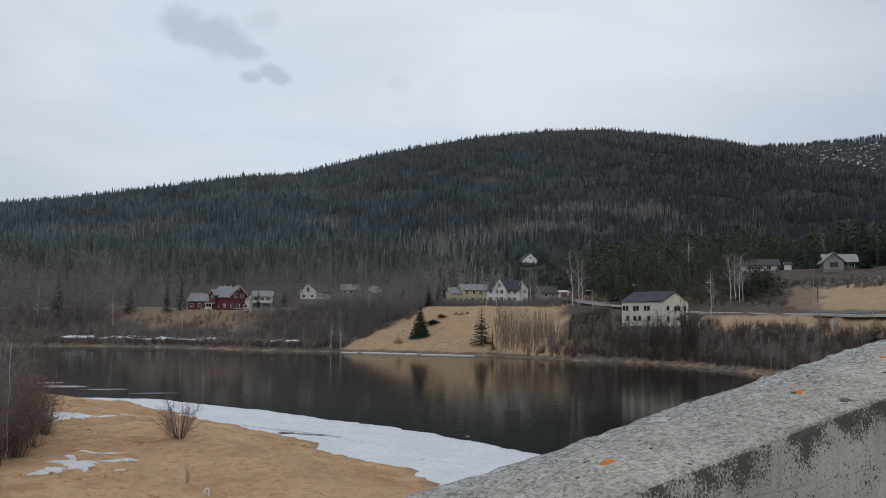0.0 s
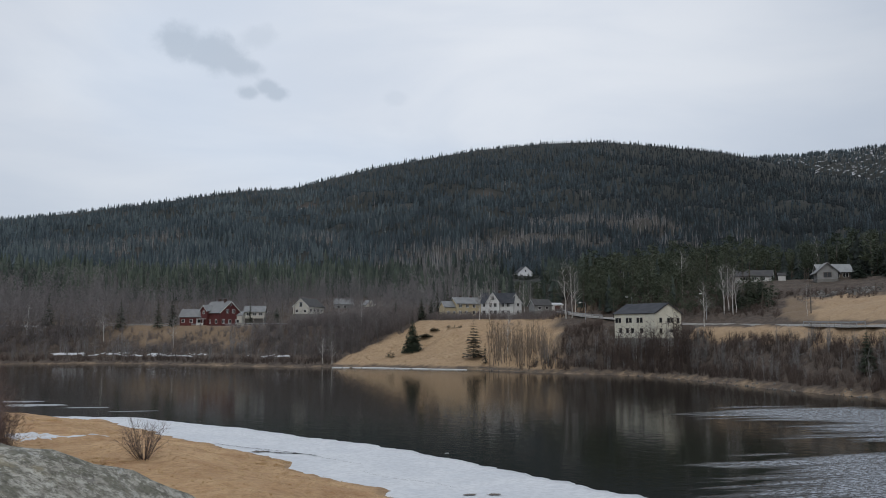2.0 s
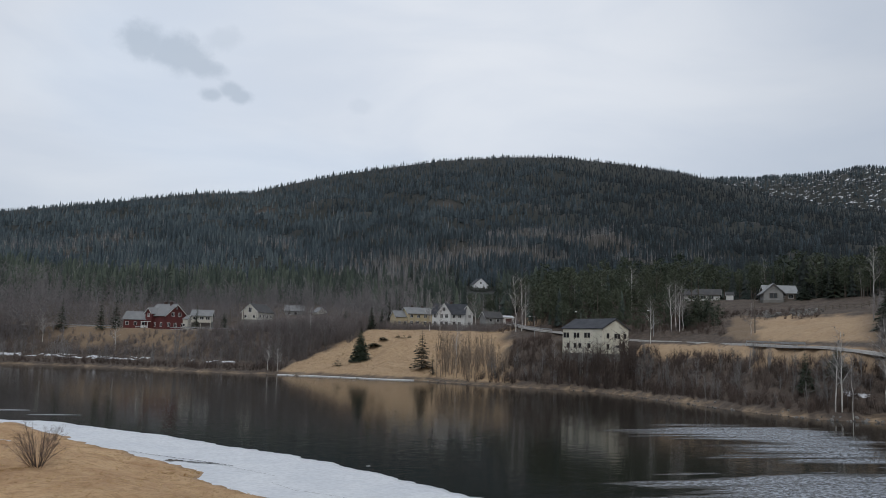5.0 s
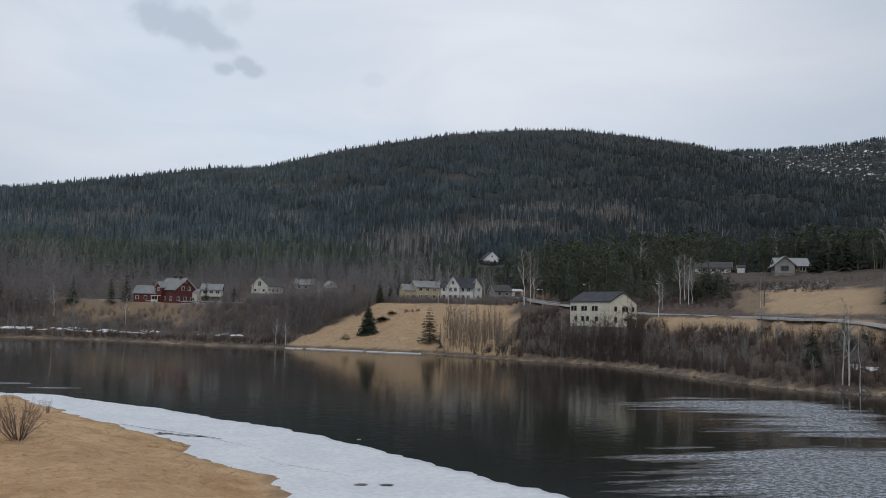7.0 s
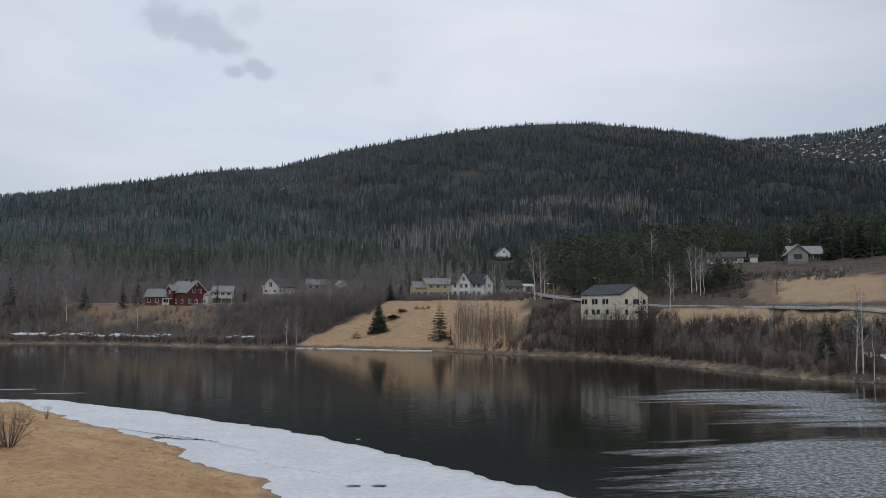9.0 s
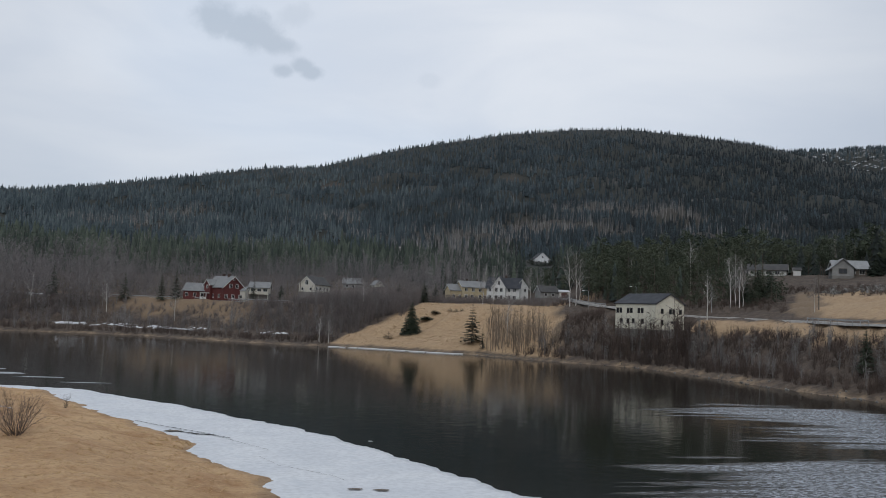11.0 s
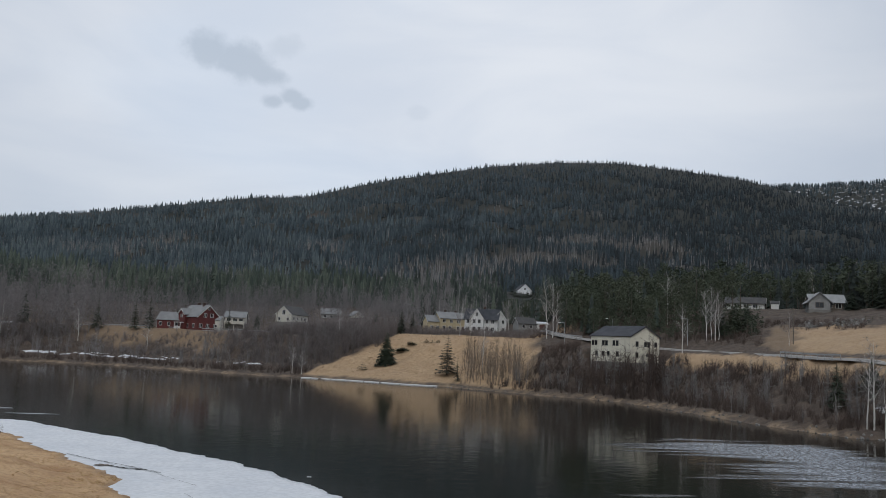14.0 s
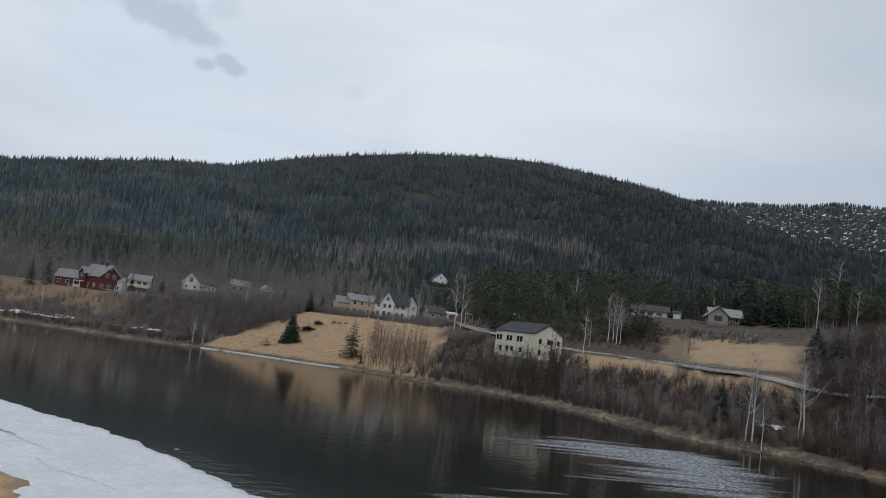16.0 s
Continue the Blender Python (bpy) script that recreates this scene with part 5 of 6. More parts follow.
# ---- houses ----
def gable_house(name, label, centre, heading, long, deep, base, eave, ridge, wall, roof, category="house", over=0.45, plinth=0.0, trim="white", windows=(), chimneys=(), doors=(), group="houses across the river"):
    """A house with a ridge along its length. Local x runs along the ridge, y across it; front is y < 0, gable is x > 0.
    windows: (face, along, height of the middle over the base, width, height, lights)."""
    root = thing(name, label, category, Matrix.Translation((centre[0], centre[1], base)) @ Matrix.Rotation(radians(heading), 4, "Z"), group)
    h, k, d, l = eave, ridge, deep / 2, long / 2
    bm = prism(bmesh.new(), [(-d, 0), (d, 0), (d, h), (0, k), (-d, h)], -l, l)
    bmesh.ops.transform(bm, matrix=Matrix.Rotation(radians(90), 4, "Z"), verts=bm.verts)
    part("wall", bm, M[wall], root)
    if plinth:
        box_part("foundation", (-l - 0.06, l + 0.06, -d - 0.06, d + 0.06, -plinth, 0.02), M["plinth"], root)
    rise = (k - h) / d
    ln = math.hypot(1, rise)
    for side in (-1, 1):
        out = d + over
        drop = h - over * rise
        t = 0.16
        bm = prism(bmesh.new(), [(0, k + 0.02), (side * out, drop + 0.02), (side * (out + t * rise / ln), drop + t / ln * 1.0), (0, k + t * ln)], -l - over, l + over)
        bmesh.ops.transform(bm, matrix=Matrix.Rotation(radians(90), 4, "Z"), verts=bm.verts)
        part("roof_slope", bm, M[roof], root)
        for end in (-1, 1):
            x = end * (l + over)
            bm = prism(bmesh.new(), [(0, k - 0.20), (side * out, drop - 0.20), (side * out, drop + 0.05), (0, k + 0.06)], -0.04, 0.04)
            bmesh.ops.transform(bm, matrix=Matrix.Translation((x, 0, 0)) @ Matrix.Rotation(radians(90), 4, "Z"), verts=bm.verts)
            part("barge_board", bm, M[trim], root, "painted barge board")
    for face, a, z, w, hh, lights in windows:
        add_window(root, face, a, z, w, hh, lights, l, d, trim)
    for face, a, z, w, hh in doors:
        m = face_pose(face, a, l, d)
        dr = box_part("door", (-w / 2, w / 2, -0.06, 0.02, z, z + hh), M["door"], root, "", 0.0, m)
        box_part("door_frame", (-w / 2 - 0.12, w / 2 + 0.12, -0.04, 0.02, z, z + hh + 0.12), M[trim], root, "", 0.0, m)
    for x, y, top, s in chimneys:
        bm = box(bmesh.new(), x - s / 2, x + s / 2, y - s / 2, y + s / 2, h, top, 0.03)
        ch = part("chimney", bm, M["brick"], root)
        part("chimney_cap", box(bmesh.new(), x - s * 0.65, x + s * 0.65, y - s * 0.65, y + s * 0.65, top, top + 0.14, 0.02), M["plinth"], ch)
    return root


def face_pose(face, a, l, d):
    """Turns a wall's own plane (x along it, y into the house) to a face of the house."""
    if face == "front":
        return Matrix.Translation((a, -d, 0))
    if face == "gable":
        return Matrix.Translation((l, a, 0)) @ Matrix.Rotation(radians(90), 4, "Z")
    if face == "rear_gable":
        return Matrix.Translation((-l, a, 0)) @ Matrix.Rotation(radians(-90), 4, "Z")
    return Matrix.Translation((a, d, 0)) @ Matrix.Rotation(radians(180), 4, "Z")


def add_window(root, face, a, z, w, h, lights, l, d, trim):
    m = face_pose(face, a, l, d)
    bm = bmesh.new()
    e = 0.1
    box(bm, -w / 2 - e, w / 2 + e, -0.07, 0.03, z + h / 2, z + h / 2 + e, 0, m)
    box(bm, -w / 2 - e, w / 2 + e, -0.09, 0.03, z - h / 2 - e, z - h / 2, 0, m)
    for s in (-1, 1):
        box(bm, min(s * w / 2, s * (w / 2 + e)), max(s * w / 2, s * (w / 2 + e)), -0.07, 0.03, z - h / 2, z + h / 2, 0, m)
    for k in range(1, lights):
        x = -w / 2 + w * k / lights
        box(bm, x - 0.05, x + 0.05, -0.06, 0.03, z - h / 2, z + h / 2, 0, m)
    win = part("window", bm, M[trim], root)
    for k in range(lights):
        x0 = -w / 2 + w * k / lights
        box_part("pane", (x0 + 0.02, x0 + w / lights - 0.02, -0.02, 0.01, z - h / 2 + 0.02, z + h / 2 - 0.02), M["glass"], win, "", 0.0, m)
    return win


def from_walk(az, d):
    a = radians(az)
    return (10.56 + d * math.sin(a), 0.35 + d * math.cos(a))


def corner_house(az, d, heading, long, deep):
    """Centre of a house whose front corner, front meeting gable, stands at that angle and distance."""
    c = from_walk(az, d)
    h = radians(heading)
    x, y = (math.cos(h), math.sin(h)), (-math.sin(h), math.cos(h))
    return (c[0] - x[0] * long / 2 + y[0] * deep / 2, c[1] - x[1] * long / 2 + y[1] * deep / 2)


def build_houses():
    # cream works building above the east bank
    rows = []
    for a in (-6.85, -5.6, -2.65, -1.4, 1.55, 2.8):
        rows.append(("front", a, 5.05, 0.8, 1.25, 1))
    for a in (-5.3, -2.6, -0.6, 2.9):
        rows.append(("front", a, 2.15, 0.85, 1.2, 1))
    for a in (-2.9, 0.15, 1.35, 3.9):
        rows.append(("gable", a, 5.0, 0.8, 1.2, 1))
    for a, w, n, h in ((-2.9, 0.8, 1, 1.2), (1.6, 2.2, 3, 0.6)):
        rows.append(("gable", a, 2.1, w, h, n))
    works = gable_house("works_building", "two-storey cream plastered building with a grey roof", corner_house(26.08, 229, -71, 15.5, 10.6), -71, 15.5, 10.6, 9.55, 7.0, 9.75,
                        "cream", "roof_slate", "building", 0.35, 3.6, "roof_dark", rows, (), (("gable", -3.2, -3.0, 1.5, 2.1),))
    # red farmhouse with a cross gable
    h = -52
    c = corner_house(-3.25, 328, h, 12.0, 9.6)
    rows = [("gable", a, 1.6, 1.15, 1.4, 2) for a in (-3.2, -0.2, 3.0)] + [("gable", a, 5.6, 1.15, 1.35, 2) for a in (-1.4, 1.5)] + [("gable", 0, 8.1, 0.6, 0.7, 1)]
    rows += [("front", a, 1.6, 1.2, 1.4, 2) for a in (-0.5, 3.6)]
    red = gable_house("red_farmhouse", "red wooden farmhouse with white trim and grey roof", c, h, 12.0, 9.6, 13.55, 5.2, 9.4, "red", "roof_light", "house", 0.55, 1.2, "white", rows, ((-1.5, 0.4, 10.5, 0.9), (3.0, -0.3, 10.5, 0.9)))
    # its porch dormer
    bm = prism(bmesh.new(), [(-2.0, 0), (2.0, 0), (2.0, 6.0), (0, 7.9), (-2.0, 6.0)], -6.0, -1.5)
    part("cross_wing_wall", bm, M["red"], red).location = (-2.8, 0, 0)
    for s in (-1, 1):
        bm = prism(bmesh.new(), [(0, 7.92), (s * 2.5, 5.55), (s * 2.55, 5.7), (0, 8.1)], -6.5, -0.5)
        part("cross_wing_roof", bm, M["roof_light"], red).location = (-2.8, 0, 0)
        bm = prism(bmesh.new(), [(0, 7.7), (s * 2.5, 5.33), (s * 2.5, 5.6), (0, 7.95)], -6.56, -6.5)
        part("barge_board", bm, M["white"], red, "white barge board").location = (-2.8, 0, 0)
    box_part("porch", (-5.4, -1.0, -7.6, -6.0, 2.5, 2.75), M["white"], red, "white porch roof")
    for x in (-5.2, -1.2):
        box_part("porch_post", (x - 0.1, x + 0.1, -7.5, -7.3, -0.5, 2.5), M["white"], red)
    box_part("porch_rail", (-5.2, -1.2, -7.5, -7.4, 0.2, 1.1), M["white"], red)
    add_window(red, "front", -2.8, 5.2, 1.1, 1.2, 2, 6.0, 6.0, "white")
    gable_house("barn_wing", "low red wing with a pale grey roof", from_walk(-4.85, 341), -14, 9.0, 7.5, 13.5, 3.6, 6.4, "red", "roof_light", "house", 0.5, 1.0, "white",
                [("front", a, 1.9, 1.0, 1.2, 1) for a in (-3.2, 0, 3.0)])
    gable_house("white_shed", "small white outbuilding beside the red farmhouse", from_walk(-1.95, 334), -20, 3.0, 3.5, 13.5, 4.2, 5.6, "offwhite", "roof_grey", "shed", 0.3, 1.0, "white", [("front", 0, 1.8, 0.8, 1.0, 1)])
    # white house behind it, with a dark garage floor
    g = gable_house("white_bungalow", "white bungalow with a pale roof over a dark garage floor", from_walk(-0.85, 352), -6, 7.6, 8.0, 17.2, 2.4, 4.6, "offwhite", "roof_light", "house", 0.6, 3.2, "white",
                    [("front", a, 1.3, 1.5, 1.1, 2) for a in (-2.4, 0.1, 2.5)])
    box_part("balcony", (-3.9, 4.0, -5.6, -4.0, -0.5, -0.3), M["offwhite"], g)
    box_part("balcony_rail", (-3.9, 4.0, -5.65, -5.55, -0.3, 0.55), M["offwhite"], g)
    for x in (-3.7, 0.0, 3.8):
        box_part("balcony_post", (x - 0.09, x + 0.09, -5.6, -5.45, -3.2, -0.5), M["offwhite"], g)
    # pale gabled house
    c = from_walk(2.75, 358)
    gable_house("pale_gabled_house", "pale house with a steep gable and dark roof", (c[0] + 0.5, c[1] + 8.0), -122, 14.0, 7.6, 18.9, 3.4, 6.7, "offwhite", "roof_dark", "house", 0.4, 2.4, "white",
                [("gable", 0, 4.1, 1.4, 2.0, 2), ("gable", -2.0, 1.3, 1.0, 1.1, 1), ("gable", 2.0, 1.3, 1.0, 1.1, 1)] + [("rear", a, 1.6, 1.2, 1.2, 2) for a in (-4.5, -1.5, 2.0, 5.0)])
    gable_house("pale_roofed_house", "low house with a pale snowy roof", from_walk(5.25, 402), -4, 8.5, 8.0, 22.0, 2.6, 5.2, "grey_wall", "roof_light", "house", 0.5, 3.0, "white", [("front", a, 1.3, 1.2, 1.1, 1) for a in (-2.5, 0.5)])
    gable_house("grey_outhouse", "grey outhouse with a pale gable", corner_house(6.75, 400, -80, 6.0, 5.0), -74, 6.0, 5.0, 22.2, 2.2, 4.4, "offwhite", "roof_light", "shed", 0.3, 3.0, "white")
    # yellow house and the tall white one
    gable_house("yellow_house", "faded yellow wooden house with a pale grey roof", from_walk(13.55, 336), 8, 10.6, 8.0, 17.6, 5.3, 7.7, "yellow", "roof_light", "house", 0.5, 2.0, "white",
                [("front", a, 1.5, 1.1, 1.3, 2) for a in (-3.8, -1.2, 2.2)] + [("front", a, 4.2, 1.1, 1.2, 2) for a in (-3.8, -0.8, 2.2)], ((-2.0, 0.5, 8.6, 0.7), (2.5, 0.4, 8.6, 0.7)), (("front", 4.2, 0.0, 1.0, 2.1),))
    gable_house("yellow_wing", "low yellow wing of the wooden house", from_walk(12.35, 334), 8, 5.4, 6.5, 17.4, 4.0, 6.3, "yellow", "roof_light", "house", 0.4, 2.0, "white", [("front", a, 1.6, 1.0, 1.2, 2) for a in (-1.2, 1.3)])
    h = -26
    c = from_walk(15.85, 330)
    rows = [("front", a, 1.7, 1.0, 1.5, 2) for a in (-5.2, 2.4, 4.6)] + [("front", a, 4.6, 1.0, 1.3, 2) for a in (-5.2, 2.4, 4.6)]
    rows += [("gable", a, 1.7, 1.0, 1.5, 2) for a in (-2.3, 0.2, 2.5)] + [("gable", a, 4.8, 1.0, 1.4, 2) for a in (-1.3, 1.3)] + [("gable", 0, 7.3, 0.7, 0.9, 1)]
    villa = gable_house("white_villa", "tall white wooden villa with steep gables and slate roof", c, h, 13.0, 8.4, 17.35, 5.6, 9.5, "white", "roof_slate", "house", 0.5, 1.4, "white", rows, ((0.4, 0.3, 10.6, 0.8),))
    bm = prism(bmesh.new(), [(-2.6, 0), (2.6, 0), (2.6, 5.9), (0, 9.7), (-2.6, 5.9)], -5.6, -0.5)
    part("cross_wing_wall", bm, M["white"], villa).location = (-1.4, 0, 0)
    for s in (-1, 1):
        bm = prism(bmesh.new(), [(0, 9.72), (s * 3.1, 5.2), (s * 3.2, 5.35), (0, 9.98)], -6.0, 0.0)
        part("cross_wing_roof", bm, M["roof_slate"], villa).location = (-1.4, 0, 0)
        bm = prism(bmesh.new(), [(0, 9.45), (s * 3.1, 4.95), (s * 3.1, 5.25), (0, 9.75)], -6.06, -6.0)
        part("barge_board", bm, M["white"], villa, "white barge board").location = (-1.4, 0, 0)
    for a, z, w in ((-2.4, 4.6, 0.9), (-0.4, 4.6, 0.9), (-2.4, 1.7, 0.9), (-0.4, 1.7, 0.9), (-1.4, 7.3, 0.7)):
        add_window(villa, "front", a, z, w, 1.3, 2, 6.5, 5.6, "grey_wall")
    box_part("veranda_roof", (3.0, 6.8, -5.4, -4.2, 5.2, 5.4), M["roof_slate"], villa)
    for x in (3.2, 6.6):
        box_part("veranda_post", (x - 0.1, x + 0.1, -5.3, -5.1, 0, 5.2), M["white"], villa)
    gable_house("villa_back_wing", "white back wing with a steep end gable", from_walk(16.75, 331), h - 58, 7.5, 5.6, 17.5, 5.6, 9.0, "white", "roof_slate", "house", 0.4, 1.4, "white",
                [("gable", a, z, 0.9, 1.3, 2) for a in (-1.3, 1.3) for z in (1.7, 4.7)])
    gable_house("dark_roofed_cabin", "small house under a dark roof", from_walk(18.7, 318), 4, 7.0, 6.0, 19.2, 2.4, 4.6, "grey_wall", "roof_dark", "house", 0.4, 1.5, "white", [("front", a, 1.3, 1.0, 1.0, 1) for a in (-1.5, 1.5)])
    gable_house("white_garage", "white garage with a pale flat roof", from_walk(19.75, 320), 2, 4.4, 5.0, 19.4, 2.4, 3.1, "white", "snow", "garage", 0.3, 1.5, "white", (), (), (("front", 0, 0, 2.4, 2.0),))
    # hillside house
    gable_house("hillside_house", "white gabled house among trees on the hill", from_walk(18.05, 597), -92, 13.0, 10.5, 46.6, 7.4, 11.9, "fresh_snow", "roof_slate", "house", 0.5, 2.0, "white",
                [("gable", a, z, 1.2, 1.4, 2) for a in (-2.6, 2.3) for z in (1.9, 5.2)] + [("gable", 0, 8.6, 1.0, 1.3, 1)] + [("front", a, z, 1.2, 1.4, 2) for a in (-3, 0, 3) for z in (1.9, 5.2)])
    # chalet and cabin over the east field
    ch = gable_house("chalet", "weathered pale chalet with a deep roof and dark windows", from_walk(37.6, 304), -25, 9.5, 7.5, 29.0, 2.9, 5.3, "wood", "roof_grey", "house", 0.9, 1.6, "white",
                     [("front", a, 1.5, 1.6, 1.3, 2) for a in (-2.6, 0.4, 3.2)] + [("gable", 0, 1.6, 1.4, 1.2, 2)])
    bm = prism(bmesh.new(), [(-3.2, 0), (3.2, 0), (3.2, 2.6), (0, 5.4), (-3.2, 2.6)], -6.2, -1.0)
    part("cross_wing_wall", bm, M["grey_wall"], ch).location = (-3.0, 0, 0)
    for s in (-1, 1):
        bm = prism(bmesh.new(), [(0, 5.42), (s * 4.2, 1.72), (s * 4.3, 1.9), (0, 5.7)], -7.0, 0.0)
        part("cross_wing_roof", bm, M["roof_light"], ch).location = (-3.0, 0, 0)
    box_part("foundation", (-6.3, 0.3, -6.3, -0.9, -3.0, 0.01), M["plinth"], ch)
    add_window(ch, "front", -3.0, 1.5, 2.4, 1.6, 2, 4.75, 6.2, "wood")
    gable_house("long_cabin", "long low white cabin with a dark roof", from_walk(32.9, 331), -34, 13.0, 6.5, 30.2, 2.6, 4.6, "white", "roof_dark", "house", 0.7, 1.5, "white",
                [("front", a, 1.4, 1.6, 1.1, 2) for a in (-2.8, 0.4, 3.4)])
    gable_house("white_store", "small white store shed with a dark roof", from_walk(34.65, 330), -34, 2.6, 3.0, 30.4, 2.3, 3.2, "white", "roof_dark", "shed", 0.25, 1.5, "white")


build_houses()


# ---- roads, rails, poles across the river ----
def ribbon(name, pts, wide, material, label, category="road", lift=0.03):
    """A road laid along points of the plan."""
    pts = np.array(pts, float)
    seg = np.concatenate(([0], np.cumsum(np.hypot(*np.diff(pts, axis=0).T))))
    q = np.arange(0, seg[-1], 2.5)
    x, y = np.interp(q, seg, pts[:, 0]), np.interp(q, seg, pts[:, 1])
    tx, ty = np.gradient(x), np.gradient(y)
    ln = np.hypot(tx, ty)
    z = land(x, y)[0]
    z = np.convolve(np.pad(z, 3, mode="edge"), np.ones(7) / 7, "valid") + lift
    bm = bmesh.new()
    rows = []
    for i in range(len(q)):
        nx, ny = -ty[i] / ln[i], tx[i] / ln[i]
        rows.append([bm.verts.new((x[i] + nx * o, y[i] + ny * o, z[i] + h)) for o, h in ((-wide / 2 - 0.3, -0.5), (-wide / 2, 0), (0, 0.06), (wide / 2, 0), (wide / 2 + 0.3, -0.5))])
    for a, b in zip(rows, rows[1:]):
        for k in range(4):
            bm.faces.new((a[k], b[k], b[k + 1], a[k + 1]))
    bmesh.ops.recalc_face_normals(bm, faces=bm.faces)
    tagged(part(name, bm, material, None), label, category, kind="structure")
    return x, y, z, tx / ln, ty / ln


EAST_ROAD = [(128, 345), (124, 321), (117, 285), (113, 263), (113.5, 250), (117, 240), (124, 229), (130, 220), (134, 209), (136, 197), (135.5, 184), (133, 170), (131, 157), (130, 143), (133, 130), (142, 110), (152, 70), (165, 0)]


def terrace(az, inland):
    """The point at that angle from the walk which lies so far behind the far shore."""
    lo, hi = 150.0, 700.0
    for _ in range(30):
        mid = (lo + hi) / 2
        x, y = from_walk(az, mid)
        if line_distance(np.array([x]), np.array([y]), FAR)[0] < inland:
            lo = mid
        else:
            hi = mid
    return from_walk(az, lo)


WEST_ROAD = [terrace(az, 40) for az in (-20, -16, -13, -10, -7, -4, -1, 1.5, 3.5)]


def rail(xyz, group):
    """Guard rail: a steel beam on short posts."""
    root = thing("guard_rail", "grey steel guard rail beside the road", "guard rail", Matrix.Translation(xyz[0]), group)
    o = Vector(xyz[0])
    bm = bmesh.new()
    prev = None
    for p in xyz:
        v = Vector(p) - o
        cur = [bm.verts.new((v.x + dx, v.y - dx, v.z + z)) for dx, z in ((0, 0.45), (0.05, 0.52), (0, 0.6), (0.05, 0.68), (0, 0.75), (-0.04, 0.75), (-0.04, 0.45))]
        if prev:
            for k in range(7):
                bm.faces.new((prev[k], cur[k], cur[(k + 1) % 7], prev[(k + 1) % 7]))
        prev = cur
    bmesh.ops.recalc_face_normals(bm, faces=bm.faces)
    part("beam", bm, M["metal"], root)
    for p in xyz:
        v = Vector(p) - o
        box_part("post", (v.x - 0.05, v.x + 0.05, v.y - 0.05, v.y + 0.05, v.z - 0.6, v.z + 0.7), M["metal"], root)
    return root


def build_roads():
    x, y, z, tx, ty = ribbon("road_east", EAST_ROAD, 5.6, M["road"], "grey country road above the east bank")
    side = [(x[i] + ty[i] * 3.3, y[i] - tx[i] * 3.3) for i in range(len(x))]
    for a, b in ((28, 42), (74, 84)):
        xyz = [(*side[i], z[i]) for i in range(a, min(b, len(side)))]
        rail(xyz, "guard rails")
    x, y, z, tx, ty = ribbon("road_west", WEST_ROAD, 5.0, M["road"], "pale gravel road along the west terrace")
    side = [(x[i] + ty[i] * 2.8, y[i] - tx[i] * 2.8) for i in range(len(x))]
    rail([(*side[i], z[i]) for i in range(len(side) - 26, len(side) - 2)], "guard rails")
    turn = [math.degrees(math.atan2(p[0] - 10.56, p[1] - 0.35)) for p in side]
    rail([(*side[i], z[i]) for i in range(len(side)) if -10.3 < turn[i] < -5.4], "guard rails")


build_roads()


def cylinder(bm, r0, r1, z0, z1, sides=8, at=(0, 0)):
    bmesh.ops.create_cone(bm, cap_ends=True, segments=sides, radius1=r0, radius2=r1, depth=z1 - z0, matrix=Matrix.Translation((at[0], at[1], (z0 + z1) / 2)))
    return bm


def street_lamp(x, y, h=7.5):
    z = float(land(x, y)[0])
    root = thing("street_lamp", "grey steel street lamp with a short arm", "street lamp", Matrix.Translation((x, y, z)), "street lamps along the road")
    part("pole", cylinder(bmesh.new(), 0.10, 0.06, -0.4, h, 8), M["metal"], root)
    box_part("arm", (-1.5, 0.05, -0.05, 0.05, h - 0.1, h), M["metal"], root)
    box_part("lamp_head", (-2.1, -1.4, -0.15, 0.15, h - 0.16, h + 0.06), M["white"], root, "pale lamp head", 0.04)


def utility_pole(x, y, h=9.0):
    z = float(land(x, y)[0])
    root = thing("utility_pole", "weathered wooden utility pole with a crossarm", "utility pole", Matrix.Translation((x, y, z)), "utility poles")
    part("pole", cylinder(bmesh.new(), 0.16, 0.11, -0.6, h, 8), M["wood"], root)
    box_part("crossarm", (-0.9, 0.9, -0.06, 0.06, h - 0.5, h - 0.36), M["wood"], root)
    for k in (-0.8, 0, 0.8):
        part("insulator", cylinder(bmesh.new(), 0.05, 0.04, h - 0.36, h - 0.18, 6, (k, 0)), M["white"], root)


for az, d in ((21.6, 262), (24.75, 258), (29.6, 250)):
    street_lamp(*from_walk(az, d))
for az, d in ((0.95, 352), (1.8, 356), (36.0, 232), (28.4, 282)):
    utility_pole(*from_walk(az, d))


def field_fence():
    p0, p1 = np.array(from_walk(39.9, 262)), np.array(from_walk(43.2, 258))
    root = thing("field_fence", "dark weathered post and rail fence in the grass", "fence")
    n = 9
    prev = None
    for i in range(n):
        p = p0 + (p1 - p0) * i / (n - 1)
        z = float(land(p[0], p[1])[0])
        box_part("post", (p[0] - 0.12, p[0] + 0.12, p[1] - 0.12, p[1] + 0.12, z - 0.3, z + 1.3), M["wood"], root)
        if prev is not None:
            for h in (0.6, 1.1):
                bm = bmesh.new()
                a, b = Vector((prev[0], prev[1], prev[2] + h)), Vector((p[0], p[1], z + h))
                d = b - a
                m = Matrix.Translation((a + b) / 2) @ d.to_track_quat("X", "Z").to_matrix().to_4x4()
                box(bm, -d.length / 2, d.length / 2, -0.04, 0.04, -0.08, 0.08, 0, m)
                part("fence_rail", bm, M["wood"], root)
        prev = (p[0], p[1], z)


field_fence()


